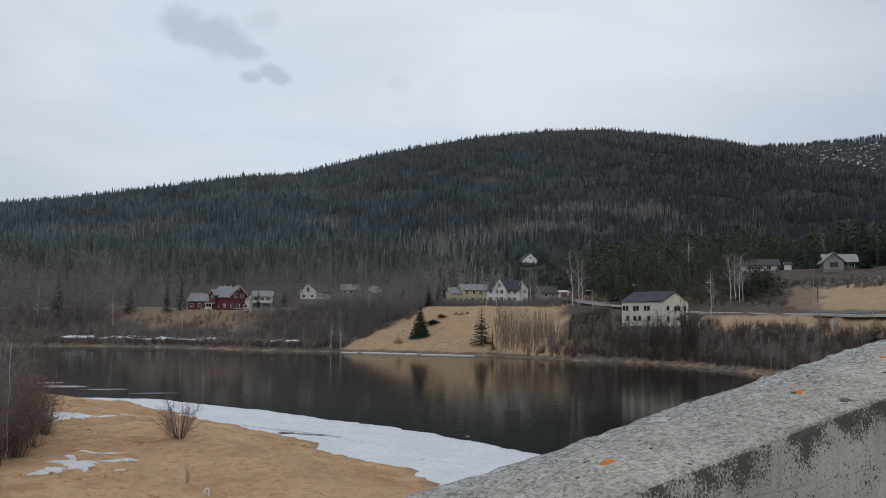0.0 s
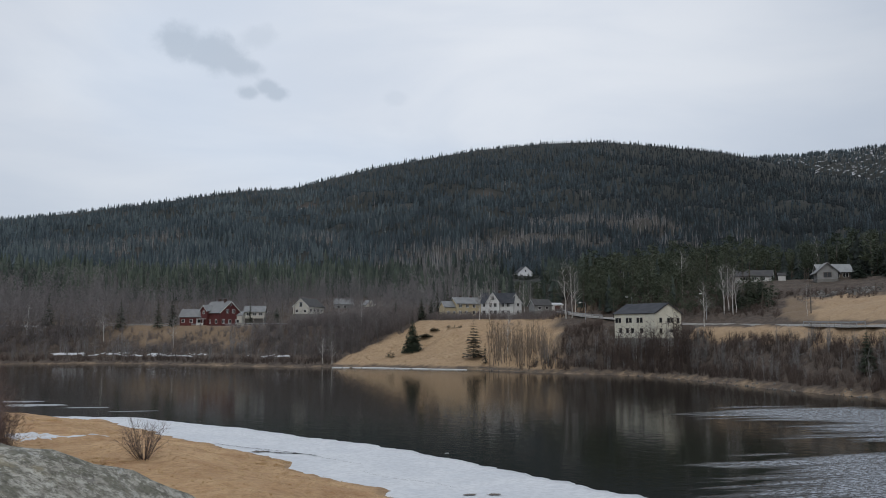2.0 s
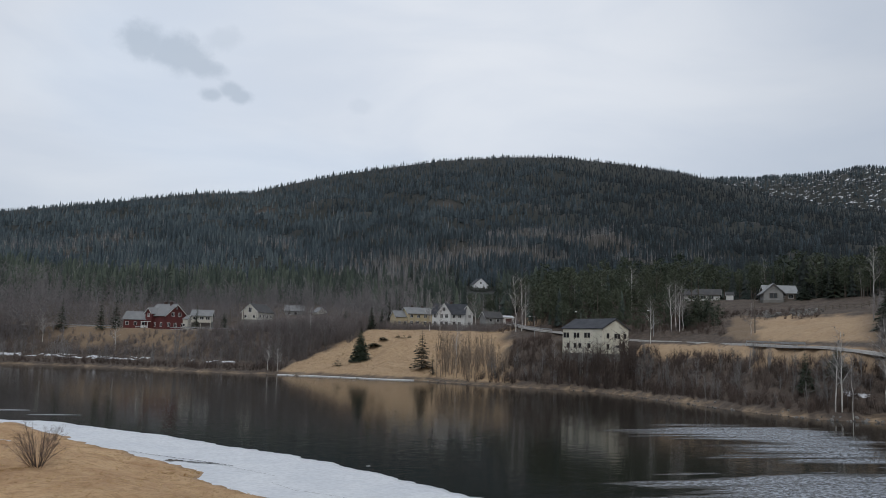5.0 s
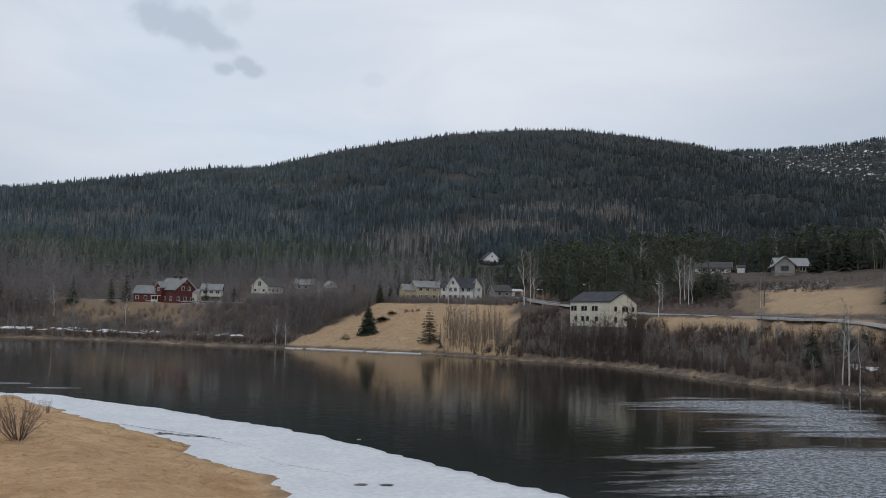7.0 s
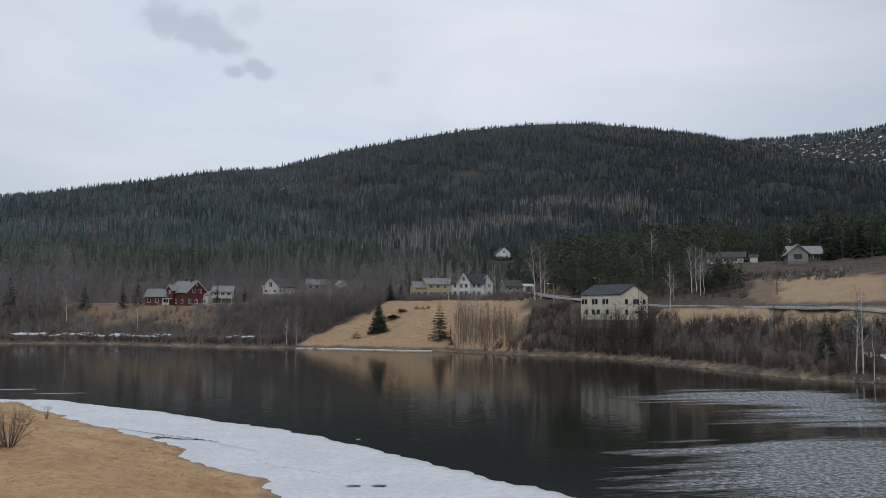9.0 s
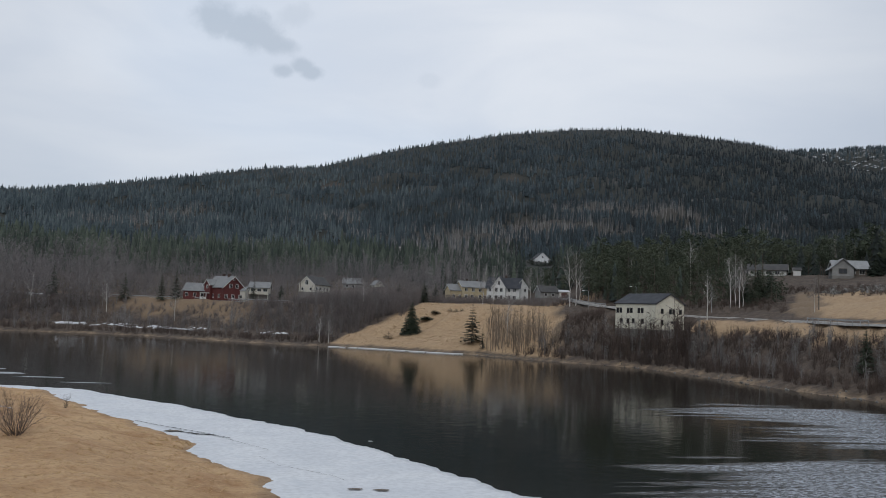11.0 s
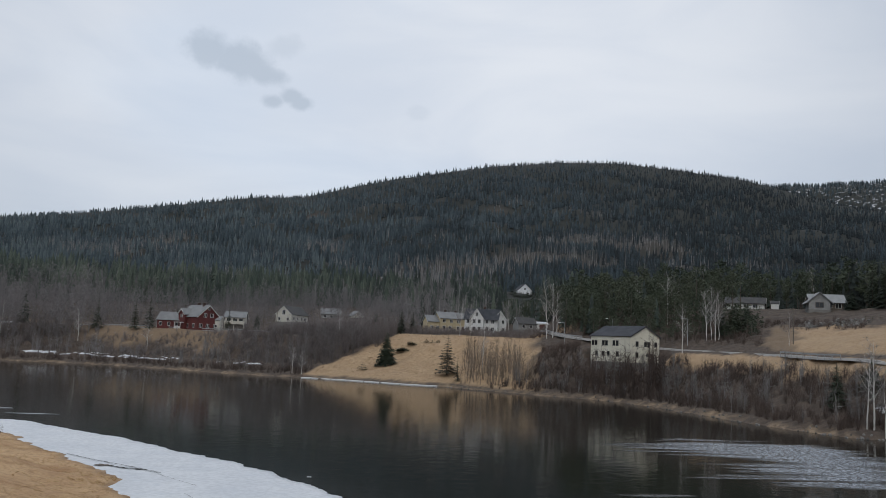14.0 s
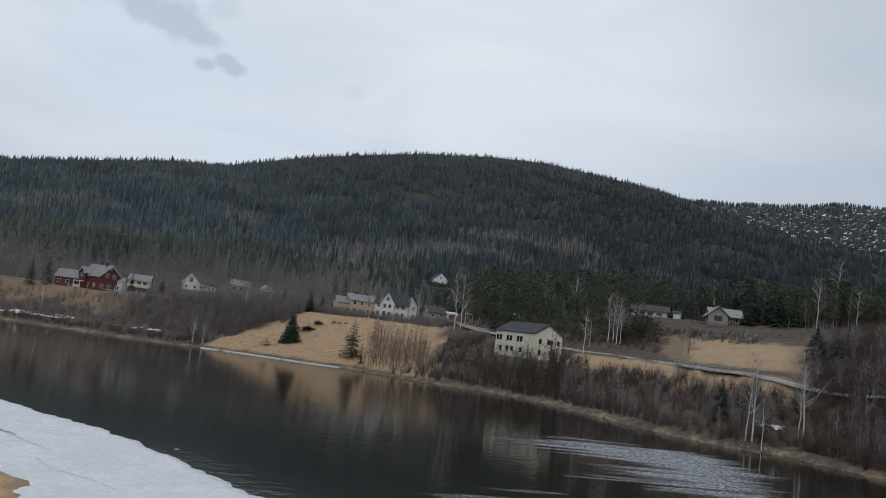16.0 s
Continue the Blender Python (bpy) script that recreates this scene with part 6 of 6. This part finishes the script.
def stone_heap():
    """Cleared stones along the top of the field: real lumps, too many to count."""
    rng = np.random.default_rng(9)
    bm = bmesh.new()
    for _ in range(260):
        t = rng.random()
        az, d = 36.4 + 3.4 * t + rng.normal(0, 0.25), 262 - 4 * t + rng.normal(0, 3.0)
        x, y = from_walk(az, d)
        z = float(land(x, y)[0])
        s = rng.uniform(0.25, 0.8)
        m = Matrix.Translation((x, y, z + 0.1 * s)) @ Euler(rng.uniform(0, 6, 3)).to_matrix().to_4x4() @ Matrix.Diagonal((s, s * rng.uniform(0.6, 0.9), s * rng.uniform(0.4, 0.7), 1))
        r = bmesh.ops.create_icosphere(bm, subdivisions=1, radius=1.0, matrix=m)
        for v in r["verts"]:
            v.co += Vector(rng.normal(0, 0.08 * s, 3))
    tagged(part("stone_heap", bm, M["stone"], None), "heap of pale cleared field stones", "stones", kind="stuff")
    # boulders and lumps of turf along the far waterline
    bm = bmesh.new()
    for _ in range(240):
        k = rng.integers(8, len(FAR) - 6)
        t = rng.random()
        p = FAR[k] * (1 - t) + FAR[k + 1] * t
        x, y = p[0] + rng.normal(0, 0.9), p[1] + rng.normal(0, 0.9)
        z = max(0.0, float(land(x, y)[0]))
        s = rng.uniform(0.10, 0.36) * (1.4 if k > 18 else 1.0)
        m = Matrix.Translation((x, y, z)) @ Euler(rng.uniform(0, 6, 3)).to_matrix().to_4x4() @ Matrix.Diagonal((s, s * rng.uniform(0.6, 0.9), s * rng.uniform(0.4, 0.7), 1))
        bmesh.ops.create_icosphere(bm, subdivisions=1, radius=1.0, matrix=m)
    tagged(part("shore_stones", bm, M["stone"], None), "wet grey stones along the far waterline", "stones", kind="stuff")


stone_heap()


# ---- single trees and bushes ----
def tree_from(name, label, category, shape, x, y, mats, z=None, scale=1.0, turn=0.0, wide=1.0, group="", parts=("trunk", "crown")):
    """A tree of its own: trunk and crown are parts of it."""
    v, f, mi = shape
    z = float(land(x, y)[0]) if z is None else z
    root = thing(name, label, category, Matrix.Translation((x, y, z)) @ Matrix.Rotation(turn, 4, "Z") @ Matrix.Diagonal((scale * wide, scale * wide, scale, 1)), group)
    for k, pn in enumerate(parts):
        sel = f[mi == k]
        if not len(sel):
            continue
        used, inv = np.unique(sel, return_inverse=True)
        ob = soup(pn, v[used], inv.reshape(-1, 3), [mats[k]], tone=np.clip(RNG.random() * 0.5 + RNG.random(len(used)) * 0.5, 0, 1))
        ob.parent = root
    return root


def bough_spruce(rng, height, girth, tiers=26, per=9, gaps=0.1, droop=0.35):
    """A spruce of single drooping boughs, each a spray of needle fans. Material 0 trunk, 1 boughs."""
    v, f, mi = [], [], []
    tube(v, f, mi, [(0, 0, -0.3), (0.02, 0.01, height * 0.5), (0, 0, height)], height * 0.016, 0.02, 6, 0)
    for k in range(tiers):
        t = (k + rng.random() * 0.6) / tiers
        z = height * (0.07 + 0.92 * t)
        reach = girth * (1 - t) ** 0.8 + 0.12
        for q in range(per):
            if rng.random() < gaps:
                continue
            a = q * math.tau / per + rng.uniform(0, 0.9)
            r = reach * rng.uniform(0.65, 1.12)
            out = np.array((math.cos(a), math.sin(a), 0))
            side = np.array((-math.sin(a), math.cos(a), 0))
            p = np.array((0, 0, z))
            end = p + out * r + np.array((0, 0, -droop * r * rng.uniform(0.6, 1.3)))
            for s in range(4):
                b = p + (end - p) * (0.2 + 0.2 * s)
                w = r * rng.uniform(0.16, 0.3)
                for sg in (-1, 1):
                    i = len(v)
                    tip = b + side * sg * w + (end - p) * 0.22 + np.array((0, 0, -0.12 * r * rng.random()))
                    v += [b, b + (end - p) * 0.28, tip]
                    f.append((i, i + 1, i + 2))
                    mi.append(1)
            i = len(v)
            v += [p + side * 0.05 * r, p - side * 0.05 * r, end]
            f.append((i, i + 1, i + 2))
            mi.append(1)
    return np.array(v), np.array(f), np.array(mi)


def build_trees():
    rng = np.random.default_rng(21)
    sm = [M["bark"], M["spruce_near"]]
    def spot(az, d):
        return from_walk(az, d)
    tree_from("spruce_tree", "dense dark spruce standing alone in dry grass", "spruce", bough_spruce(rng, 10.6, 3.5, 34, 13, 0.03), *spot(9.6, 272), sm)
    tree_from("spruce_tree", "thin open spruce by the waterside", "spruce", bough_spruce(rng, 12.2, 3.5, 24, 11, 0.24, 0.18), *spot(13.8, 256), [M["bark"], M["spruce_thin"]])
    tree_from("dead_spruce", "thin leaning half-dead spruce by the water", "spruce", bough_spruce(rng, 7.5, 1.3, 16, 6, 0.35, 0.5), *spot(14.55, 250), [M["bark"], M["spruce_thin"]])
    for az, d, h, g in ((-7.15, 338, 11, 2.2), (-6.25, 340, 12.5, 2.4), (-9.4, 345, 12, 2.3), (-13.6, 352, 13, 2.6), (-4.6, 352, 9, 2.0), (-1.25, 333, 9.5, 1.5), (0.55, 345, 8, 2.4), (10.35, 305, 9, 2.4), (8.6, 312, 7, 2.0), (11.1, 318, 8, 1.8), (12.35, 360, 14, 2.4), (11.7, 365, 13, 2.4)):
        tree_from("spruce_tree", "dark green spruce near the houses", "spruce", bough_spruce(rng, h, g, 22, 8, 0.1), *spot(az, d), sm, group="spruces near the houses")
    for az, d, h, g in ((40.6, 172, 5.0, 2.4), (32.4, 262, 9.0, 3.0), (33.2, 266, 8.0, 3.0), (31.7, 258, 8.0, 2.6), (39.1, 296, 6.5, 3.0), (43.6, 205, 9.0, 3.2), (44.8, 196, 8.5, 3.0), (40.9, 292, 15, 3.2), (41.6, 300, 15, 3.4), (40.2, 305, 14, 3.2)):
        tree_from("spruce_tree", "bushy dark spruce above the east bank", "spruce", bough_spruce(rng, h, g, 22, 9, 0.06), *spot(az, d), sm, group="spruces above the east bank")
    for az, d, h, g in ((17.35, 580, 10, 2.2), (17.55, 572, 6, 2.0), (17.85, 570, 4.5, 1.9), (18.15, 568, 4.0, 1.8), (18.4, 571, 5.0, 2.0), (18.7, 575, 8, 2.2), (18.95, 582, 11, 2.4)):
        tree_from("spruce_tree", "young dark spruce below the hillside house", "spruce", bough_spruce(rng, h, g, 14, 8, 0.08), *spot(az, d), sm, group="spruces near the houses")
    # juniper mounds on the grass slope
    for az, d, h, g in ((8.05, 268, 2.6, 1.6), (10.55, 284, 1.5, 3.0), (11.15, 286, 1.3, 2.0), (12.2, 288, 1.3, 0.9), (12.6, 287, 1.3, 0.9), (13.0, 287, 1.2, 0.9)):
        tree_from("juniper_bush", "low dark juniper bush on the grass slope", "bush", bough_spruce(rng, h, g, 8, 9, 0.05, -0.1), *spot(az, d), sm, group="junipers on the slope")
    # white birches
    bm_ = [M["birch_bark"], M["twigs"]]
    for az, d, h, r in ((20.35, 280, 19, 0.20), (20.75, 279, 18, 0.17), (21.0, 281, 15, 0.14), (30.75, 252, 14, 0.15), (31.05, 253, 14.5, 0.14), (31.3, 251, 14, 0.14), (31.5, 254, 12, 0.12), (29.35, 233, 12.5, 0.12),
                        (-10.4, 338, 11.5, 0.15), (-6.2, 322, 11, 0.11), (3.35, 268, 8.0, 0.12), (4.0, 266, 7.0, 0.10), (16.2, 258, 13, 0.12), (14.4, 300, 12, 0.11), (15.1, 296, 11, 0.10), (17.6, 320, 13, 0.12),
                        (44.0, 298, 23, 0.22), (43.1, 285, 16, 0.16), (45.3, 280, 12, 0.14), (35.75, 231, 8.5, 0.06), (26.9, 222, 7.5, 0.05), (24.8, 226, 7, 0.05), (22.9, 232, 7.0, 0.05), (36.9, 330, 16, 0.15), (28.2, 280, 16, 0.15), (-14.8, 345, 13, 0.14), (6.2, 300, 9, 0.1)):
        tree_from("birch_tree", "bare white-barked birch across the river", "birch", bare_tree(rng, h, r * 1.02, 24, 9, 0.26, 6, 0.28, 0.028, 0.03), *spot(az, d), bm_, turn=float(rng.uniform(0, 6)), group="white birches across the river")
    for x, y, hh, r in ((113.6, 119.8, 14.0, 0.17), (113.0, 120.6, 12.5, 0.13), (113.4, 117.0, 10.5, 0.08), (122.8, 118.4, 14.8, 0.16), (122.2, 118.9, 12.5, 0.12)):
        tree_from("birch_tree", "tall white birch at the water's edge", "birch", bare_tree(rng, hh, r, 24, 10, 0.26, 7, 0.3, 0.022, 0.035), x, y, bm_, turn=float(rng.uniform(0, 6)), group="white birches across the river")
    tree_from("spruce_tree", "dark spruce on the east bank", "spruce", bough_spruce(rng, 7.8, 2.0, 26, 11, 0.08), 115.2, 130.7, sm, group="spruces above the east bank")
    # near thicket of bare birch and willow on the meadow's edge
    for k in range(34):
        x, y = rng.uniform(-23, -12.6), rng.uniform(47, 66)
        h = rng.uniform(6.0, 9.3)
        tree_from("thicket_birch", "slender bare birch in a brown thicket", "birch", bare_tree(rng, h, rng.uniform(0.03, 0.06), 26, 10, 0.22, 5, 0.12, 0.0085, 0.05), x, y, [M["grey_bark"] if k % 4 == 0 else M["willow"], M["grove_twigs"] if k % 3 == 0 else M["willow"]], group="birches of the near thicket")
    tree_from("thicket_birch", "slender white birch at the thicket's edge", "birch", bare_tree(rng, 7.5, 0.06, 22, 9, 0.2, 6, 0.3, 0.008, 0.05), -13.6, 53.4, bm_, group="birches of the near thicket")
    low = [shrub(rng, 1.0, 48, 7, 0.45, 0.0032) for _ in range(6)]
    n = 260
    xy = np.stack((rng.uniform(-27, -12.2, n), rng.uniform(45, 68, n)), -1)
    keep = xy[:, 0] < -12.6 - 0.12 * np.abs(xy[:, 1] - 56)
    scatter("thicket_undergrowth", low, xy[keep], RNG.uniform(2.5, 6.2, keep.sum()), [M["willow"]], "tangled brown willow undergrowth", "bushes")
    xy = np.stack((rng.uniform(-21, -9.8, 130), rng.uniform(40, 49, 130)), -1)
    keep = xy[:, 0] < -11.2 - 0.45 * (xy[:, 1] - 43)
    scatter("thicket_brush", low, xy[keep], RNG.uniform(0.5, 1.5, keep.sum()), [M["willow"]], "low brown brush at the thicket's foot", "bushes")
    # lone willow bush on the meadow
    v, f, mi = [], [], []
    for k in range(36):
        a = rng.uniform(0, math.tau)
        lean = rng.uniform(0.15, 1.2)
        ln = rng.uniform(1.9, 3.1)
        p = np.array((0.28 * math.cos(a), 0.28 * math.sin(a), -0.1)) * rng.uniform(0.3, 1.6)
        d = np.array((math.cos(a) * lean, math.sin(a) * lean, 1.0))
        d /= np.linalg.norm(d)
        mid = p + d * ln * 0.5 + rng.normal(0, 0.07, 3)
        end = p + d * ln + np.array((0, 0, 0.15)) + rng.normal(0, 0.12, 3)
        tube(v, f, mi, [p, mid, end], 0.022, 0.006, 4, 0)
        for _ in range(20):
            s = rng.uniform(0.3, 1.0)
            q = (p + (mid - p) * 2 * s) if s < 0.5 else (mid + (end - mid) * (2 * s - 1))
            w = d * 0.7 + rng.normal(0, 0.45, 3)
            w *= rng.uniform(0.35, 0.8) / np.linalg.norm(w)
            blade(v, f, mi, q, q + w, 0.008, 1, rng)
            for _ in range(2):
                q2 = q + w * rng.uniform(0.2, 0.8)
                blade(v, f, mi, q2, q2 + w * 0.4 + rng.normal(0, 0.16, 3), 0.006, 1, rng)
    tree_from("willow_bush", "lone bare willow bush on the dry meadow", "bush", (np.array(v), np.array(f), np.array(mi)), -4.0, 61.9, [M["shrub"], M["willow"]], parts=("branch_frame", "twig_crown"))
    st = shrub(rng, 1.7, 26, 5, 0.5, 0.008)
    tree_from("willow_bush", "small bare willow bush at the edge of the ice", "bush", st, -7.1, 88.5, [M["shrub"]], parts=("twig_crown",))
    # dry stalks near the marker pipe
    st = shrub(rng, 1.5, 14, 4, 0.3, 0.006)
    tree_from("dry_stalks", "thin dry weed stalks in the meadow", "bush", st, -2.2, 44.5, [M["shrub"]], parts=("stalk_clump",))


build_trees()


# ---- meadow: tufts, snow, drift ----
def build_meadow():
    rng = np.random.default_rng(33)
    v, f, mi = [], [], []
    for _ in range(9):
        a = rng.uniform(0, math.tau)
        r = rng.uniform(0.1, 0.45)
        p = np.array((0.1 * math.cos(a), 0.1 * math.sin(a), -0.02))
        blade(v, f, mi, p, p + np.array((r * math.cos(a) * 1.4, r * math.sin(a) * 1.4, rng.uniform(0.25, 0.9))), 0.05, 0, rng)
    tuft = (np.array(v), np.array(f), np.array(mi))
    n = 42000
    a = np.radians(rng.uniform(-24, 14, n))
    d = np.sqrt(rng.uniform(36 ** 2, 120 ** 2, n))
    xy = np.stack((C[0] + d * np.sin(a) - 4, C[1] + d * np.cos(a)), -1)
    _, far, near, _, _ = land(xy[:, 0], xy[:, 1])
    ok = (near > 0.6) & (wave(xy[:, 0], xy[:, 1], 9, 3) + 0.7 * wave(xy[:, 0], xy[:, 1], 3.1, 8) > -0.35)
    xy = xy[ok]
    scatter("meadow_grass", [tuft], xy, RNG.uniform(0.06, 0.15, len(xy)) * (1 + 0.9 * (wave(xy[:, 0], xy[:, 1], 21, 5) > 0.9)), [M["tuft"]], "flattened dry yellow meadow grass", "grass", sink=0.0, wide=RNG.uniform(1.2, 2.4, len(xy)))
    n = 9000
    a = np.radians(rng.uniform(5, 20, n))
    d = np.sqrt(rng.uniform(225 ** 2, 310 ** 2, n))
    xy = np.stack((C[0] + d * np.sin(a), C[1] + d * np.cos(a)), -1)
    _, far, near, az, dist = land(xy[:, 0], xy[:, 1])
    ok = cover(xy[:, 0], xy[:, 1], far, near, az, dist)[0] > 0.6
    scatter("slope_grass", [tuft], xy[ok], RNG.uniform(0.2, 0.55, ok.sum()), [M["slope_tuft"]], "dry grass tufts on the mound", "grass", sink=0.0, wide=RNG.uniform(1.0, 2.0, ok.sum()))


build_meadow()


def snow_patch(x, y, rx, ry, seed, group="snow patches on the meadow"):
    """A thin old snow patch with a ragged edge that follows the ground."""
    rng = np.random.default_rng(seed)
    n, rings = 110, 6
    ph = rng.uniform(0, 6.28, 5)
    verts, tris = [], []
    for k in range(rings + 1):
        for i in range(n):
            a = i * math.tau / n
            edge = 1 + 0.28 * math.sin(2 * a + ph[0]) + 0.2 * math.sin(3 * a + ph[1]) + 0.15 * math.sin(7 * a + ph[2]) + 0.12 * math.sin(13 * a + ph[3]) + 0.10 * math.sin(23 * a + ph[4]) + 0.07 * math.sin(41 * a + ph[1])
            s = k / rings
            px, py = x + rx * edge * s * math.cos(a), y + ry * edge * s * math.sin(a)
            verts.append((px, py, 0.06 * (1 - s ** 3) - (0.06 if k == rings else 0.0)))
    verts = np.array(verts)
    verts[:, 2] += land(verts[:, 0], verts[:, 1])[0] + 0.02
    for k in range(rings):
        for i in range(n):
            a, b = k * n + i, k * n + (i + 1) % n
            tris += [(a, a + n, b + n), (a, b + n, b)]
    ob = soup("snow_patch", verts, np.array(tris), [M["snow"]], smooth=True)
    return tagged(ob, "thin ragged patch of melting snow on grass", "snow patch", group)


for k, (x, y, rx, ry) in enumerate(((-14.6, 76.5, 2.0, 2.6), (-11.8, 77.3, 1.0, 0.4), (-9.6, 77.4, 0.8, 0.2), (-8.9, 49.9, 1.3, 0.8), (-9.9, 48.0, 0.9, 0.6), (-6.6, 50.9, 0.9, 0.35), (-8.9, 55.2, 0.7, 0.25), (-7.6, 55.3, 0.6, 0.2), (-8.3, 49.0, 0.3, 0.2),
                                    (-9.7, 52.6, 0.35, 0.25), (-6.2, 49.0, 0.3, 0.15))):
    snow_patch(x, y, rx, ry, 60 + k)


snow_patch(*terrace(-17.3, 31), 9.0, 1.6, 91, "snow patches across the river")
snow_patch(*terrace(-14.6, 33.5), 3.2, 0.8, 92, "snow patches across the river")
bits = random.Random(77)
for k in range(24):
    az = -13.2 + 8.9 * (k + bits.random()) / 24
    snow_patch(*terrace(az, bits.uniform(11.8, 13.6)), bits.uniform(0.7, 2.6), bits.uniform(0.3, 0.65), 93 + k, "snow patches across the river")
for k, (az, rx) in enumerate(((-0.4, 1.2), (41.2, 1.3), (42.0, 1.6))):
    snow_patch(*terrace(az, 13.0 if az < 5 else 9.0), rx, 0.6, 121 + k, "snow patches across the river")


def ice_marks():
    """Cracks with dark water, and dirty thaw holes in the shelf."""
    rng = random.Random(12)
    root_group = "cracks and thaw holes in the ice"
    def strip(pts, w, name, label):
        bm = bmesh.new()
        prev = None
        pts = np.array(pts, float)
        seg = np.concatenate(([0], np.cumsum(np.hypot(*np.diff(pts, axis=0).T))))
        for q in np.arange(0, seg[-1], 0.22):
            x, y = np.interp(q, seg, pts[:, 0]) + rng.uniform(-0.05, 0.05), np.interp(q, seg, pts[:, 1]) + rng.uniform(-0.09, 0.09)
            ww = w * rng.uniform(0.25, 1.3)
            cur = [bm.verts.new((x, y - ww, 0.185)), bm.verts.new((x, y + ww, 0.185))]
            if prev:
                bm.faces.new((prev[0], cur[0], cur[1], prev[1]))
            prev = cur
        tagged(part(name, bm, M["dark"], None), label, "crack", root_group)
    strip([(0.2, 83.5), (2.6, 80.6), (6.5, 76.6), (9.4, 73.4)], 0.10, "ice_crack", "dark wet crack in the snowy ice")
    strip([(4.0, 77.6), (6.6, 75.4), (8.2, 75.0)], 0.20, "ice_crack", "broad dark wet crack in the snowy ice")
    strip([(7.5, 75.6), (10.2, 71.2), (12.6, 67.6)], 0.035, "ice_crack", "thin dark crack in the snowy ice")
    strip([(12.0, 64.5), (13.6, 60.5)], 0.03, "ice_crack", "thin dark crack in the snowy ice")
    strip([(14.0, 60.5), (16.8, 57.5), (17.6, 56.0)], 0.03, "ice_crack", "thin dark crack in the snowy ice")
    for k, (x, y, rx, ry) in enumerate(((18.0, 53.2, 0.45, 0.28), (19.6, 52.9, 0.55, 0.30), (4.3, 77.0, 0.9, 0.5))):
        bm = bmesh.new()
        ring = [bm.verts.new((rx * rng.uniform(0.6, 1.2) * math.cos(i * math.tau / 22), ry * rng.uniform(0.6, 1.2) * math.sin(i * math.tau / 22), 0)) for i in range(22)]
        mid = bm.verts.new((0, 0, 0.01))
        for i in range(22):
            bm.faces.new((mid, ring[i], ring[(i + 1) % 22]))
        ob = part("thaw_hole", bm, M["wood"], None)
        ob.location = (x, y, 0.188)
        tagged(ob, "dirty brown thaw hole in the snowy ice", "thaw hole", root_group)


ice_marks()


def ice_floe(x, y, rx, ry, turn, seed):
    rng = random.Random(seed)
    bm = bmesh.new()
    n = 26
    top, low = [], []
    for i in range(n):
        a = i * math.tau / n
        r = rng.uniform(0.7, 1.15)
        px, py = rx * r * math.cos(a), ry * r * math.sin(a)
        top.append(bm.verts.new((px, py, 0.03)))
        low.append(bm.verts.new((px * 1.03, py * 1.03, -0.1)))
    bm.faces.new(top)
    for i in range(n):
        j = (i + 1) % n
        bm.faces.new((low[i], low[j], top[j], top[i]))
    ob = part("ice_floe", bm, M["wet_ice"] if rx > 1 else M["ice"], None)
    ob.matrix_world = Matrix.Translation((x, y, 0)) @ Matrix.Rotation(turn, 4, "Z")
    return tagged(ob, "thin pale ice floe lying on dark water", "ice floe", "ice floes")


for k, (x, y, rx, ry) in enumerate(((-34, 143, 6.0, 1.6), (-29, 135.5, 5.5, 2.0), (-20, 129.5, 3.6, 0.7), (-12.5, 122.3, 3.2, 0.5), (-37, 127, 6.0, 1.6), (21.2, 73.4, 0.2, 0.1))):
    ice_floe(x, y, rx, ry, 0.05 * k - 0.15, 80 + k)


def shore_ice():
    """The white ledge of ice under the mound."""
    bm = bmesh.new()
    a, b = np.array((29.0, 261.6)), np.array((67.5, 238.4))
    pts = [a, np.array((42.5, 255.2)), np.array((57.2, 243.2)), b]
    prev = None
    rng = random.Random(3)
    for k in range(3):
        for i in range(14):
            t = i / 14
            p = pts[k] * (1 - t) + pts[k + 1] * t
            d = pts[k + 1] - pts[k]
            d = d / np.hypot(*d)
            nrm = np.array((d[1], -d[0]))
            w = 0.65 + 0.12 * math.sin(k * 3.1 + i * 0.5)
            q = p + nrm * w * -1 if (nrm @ (C - p)) < 0 else p + nrm * w
            cur = [bm.verts.new((p[0], p[1], 0.24)), bm.verts.new((q[0], q[1], 0.20)), bm.verts.new((q[0], q[1], -0.15)), bm.verts.new((p[0], p[1], -0.15))]
            if prev:
                for s in range(4):
                    bm.faces.new((prev[s], cur[s], cur[(s + 1) % 4], prev[(s + 1) % 4]))
            prev = cur
    bmesh.ops.recalc_face_normals(bm, faces=bm.faces)
    tagged(part("shore_ice", bm, M["fresh_snow"], None), "narrow white ice ledge along the far shore", "ice", kind="structure")


shore_ice()


def marker_pipe(x, y):
    """White bent pipe standing in the grass."""
    z = float(land(x, y)[0])
    v, f, mi = [], [], []
    pts = [(0, 0, -0.3), (0, 0, 0.28)] + [(0.11 * (1 - math.cos(a)), 0, 0.28 + 0.11 * math.sin(a)) for a in np.linspace(0.4, math.pi, 7)] + [(0.22, 0, 0.16)]
    tube(v, f, mi, pts, 0.045, 0.045, 10, 0)
    ob = soup("vent_pipe", np.array(v), np.array(f), [M["white"]], smooth=True)
    ob.matrix_world = Matrix.Translation((x, y, z)) @ Matrix.Rotation(radians(200), 4, "Z")
    tagged(ob, "white bent vent pipe standing in dry grass", "pipe")


marker_pipe(-0.9, 41.4)
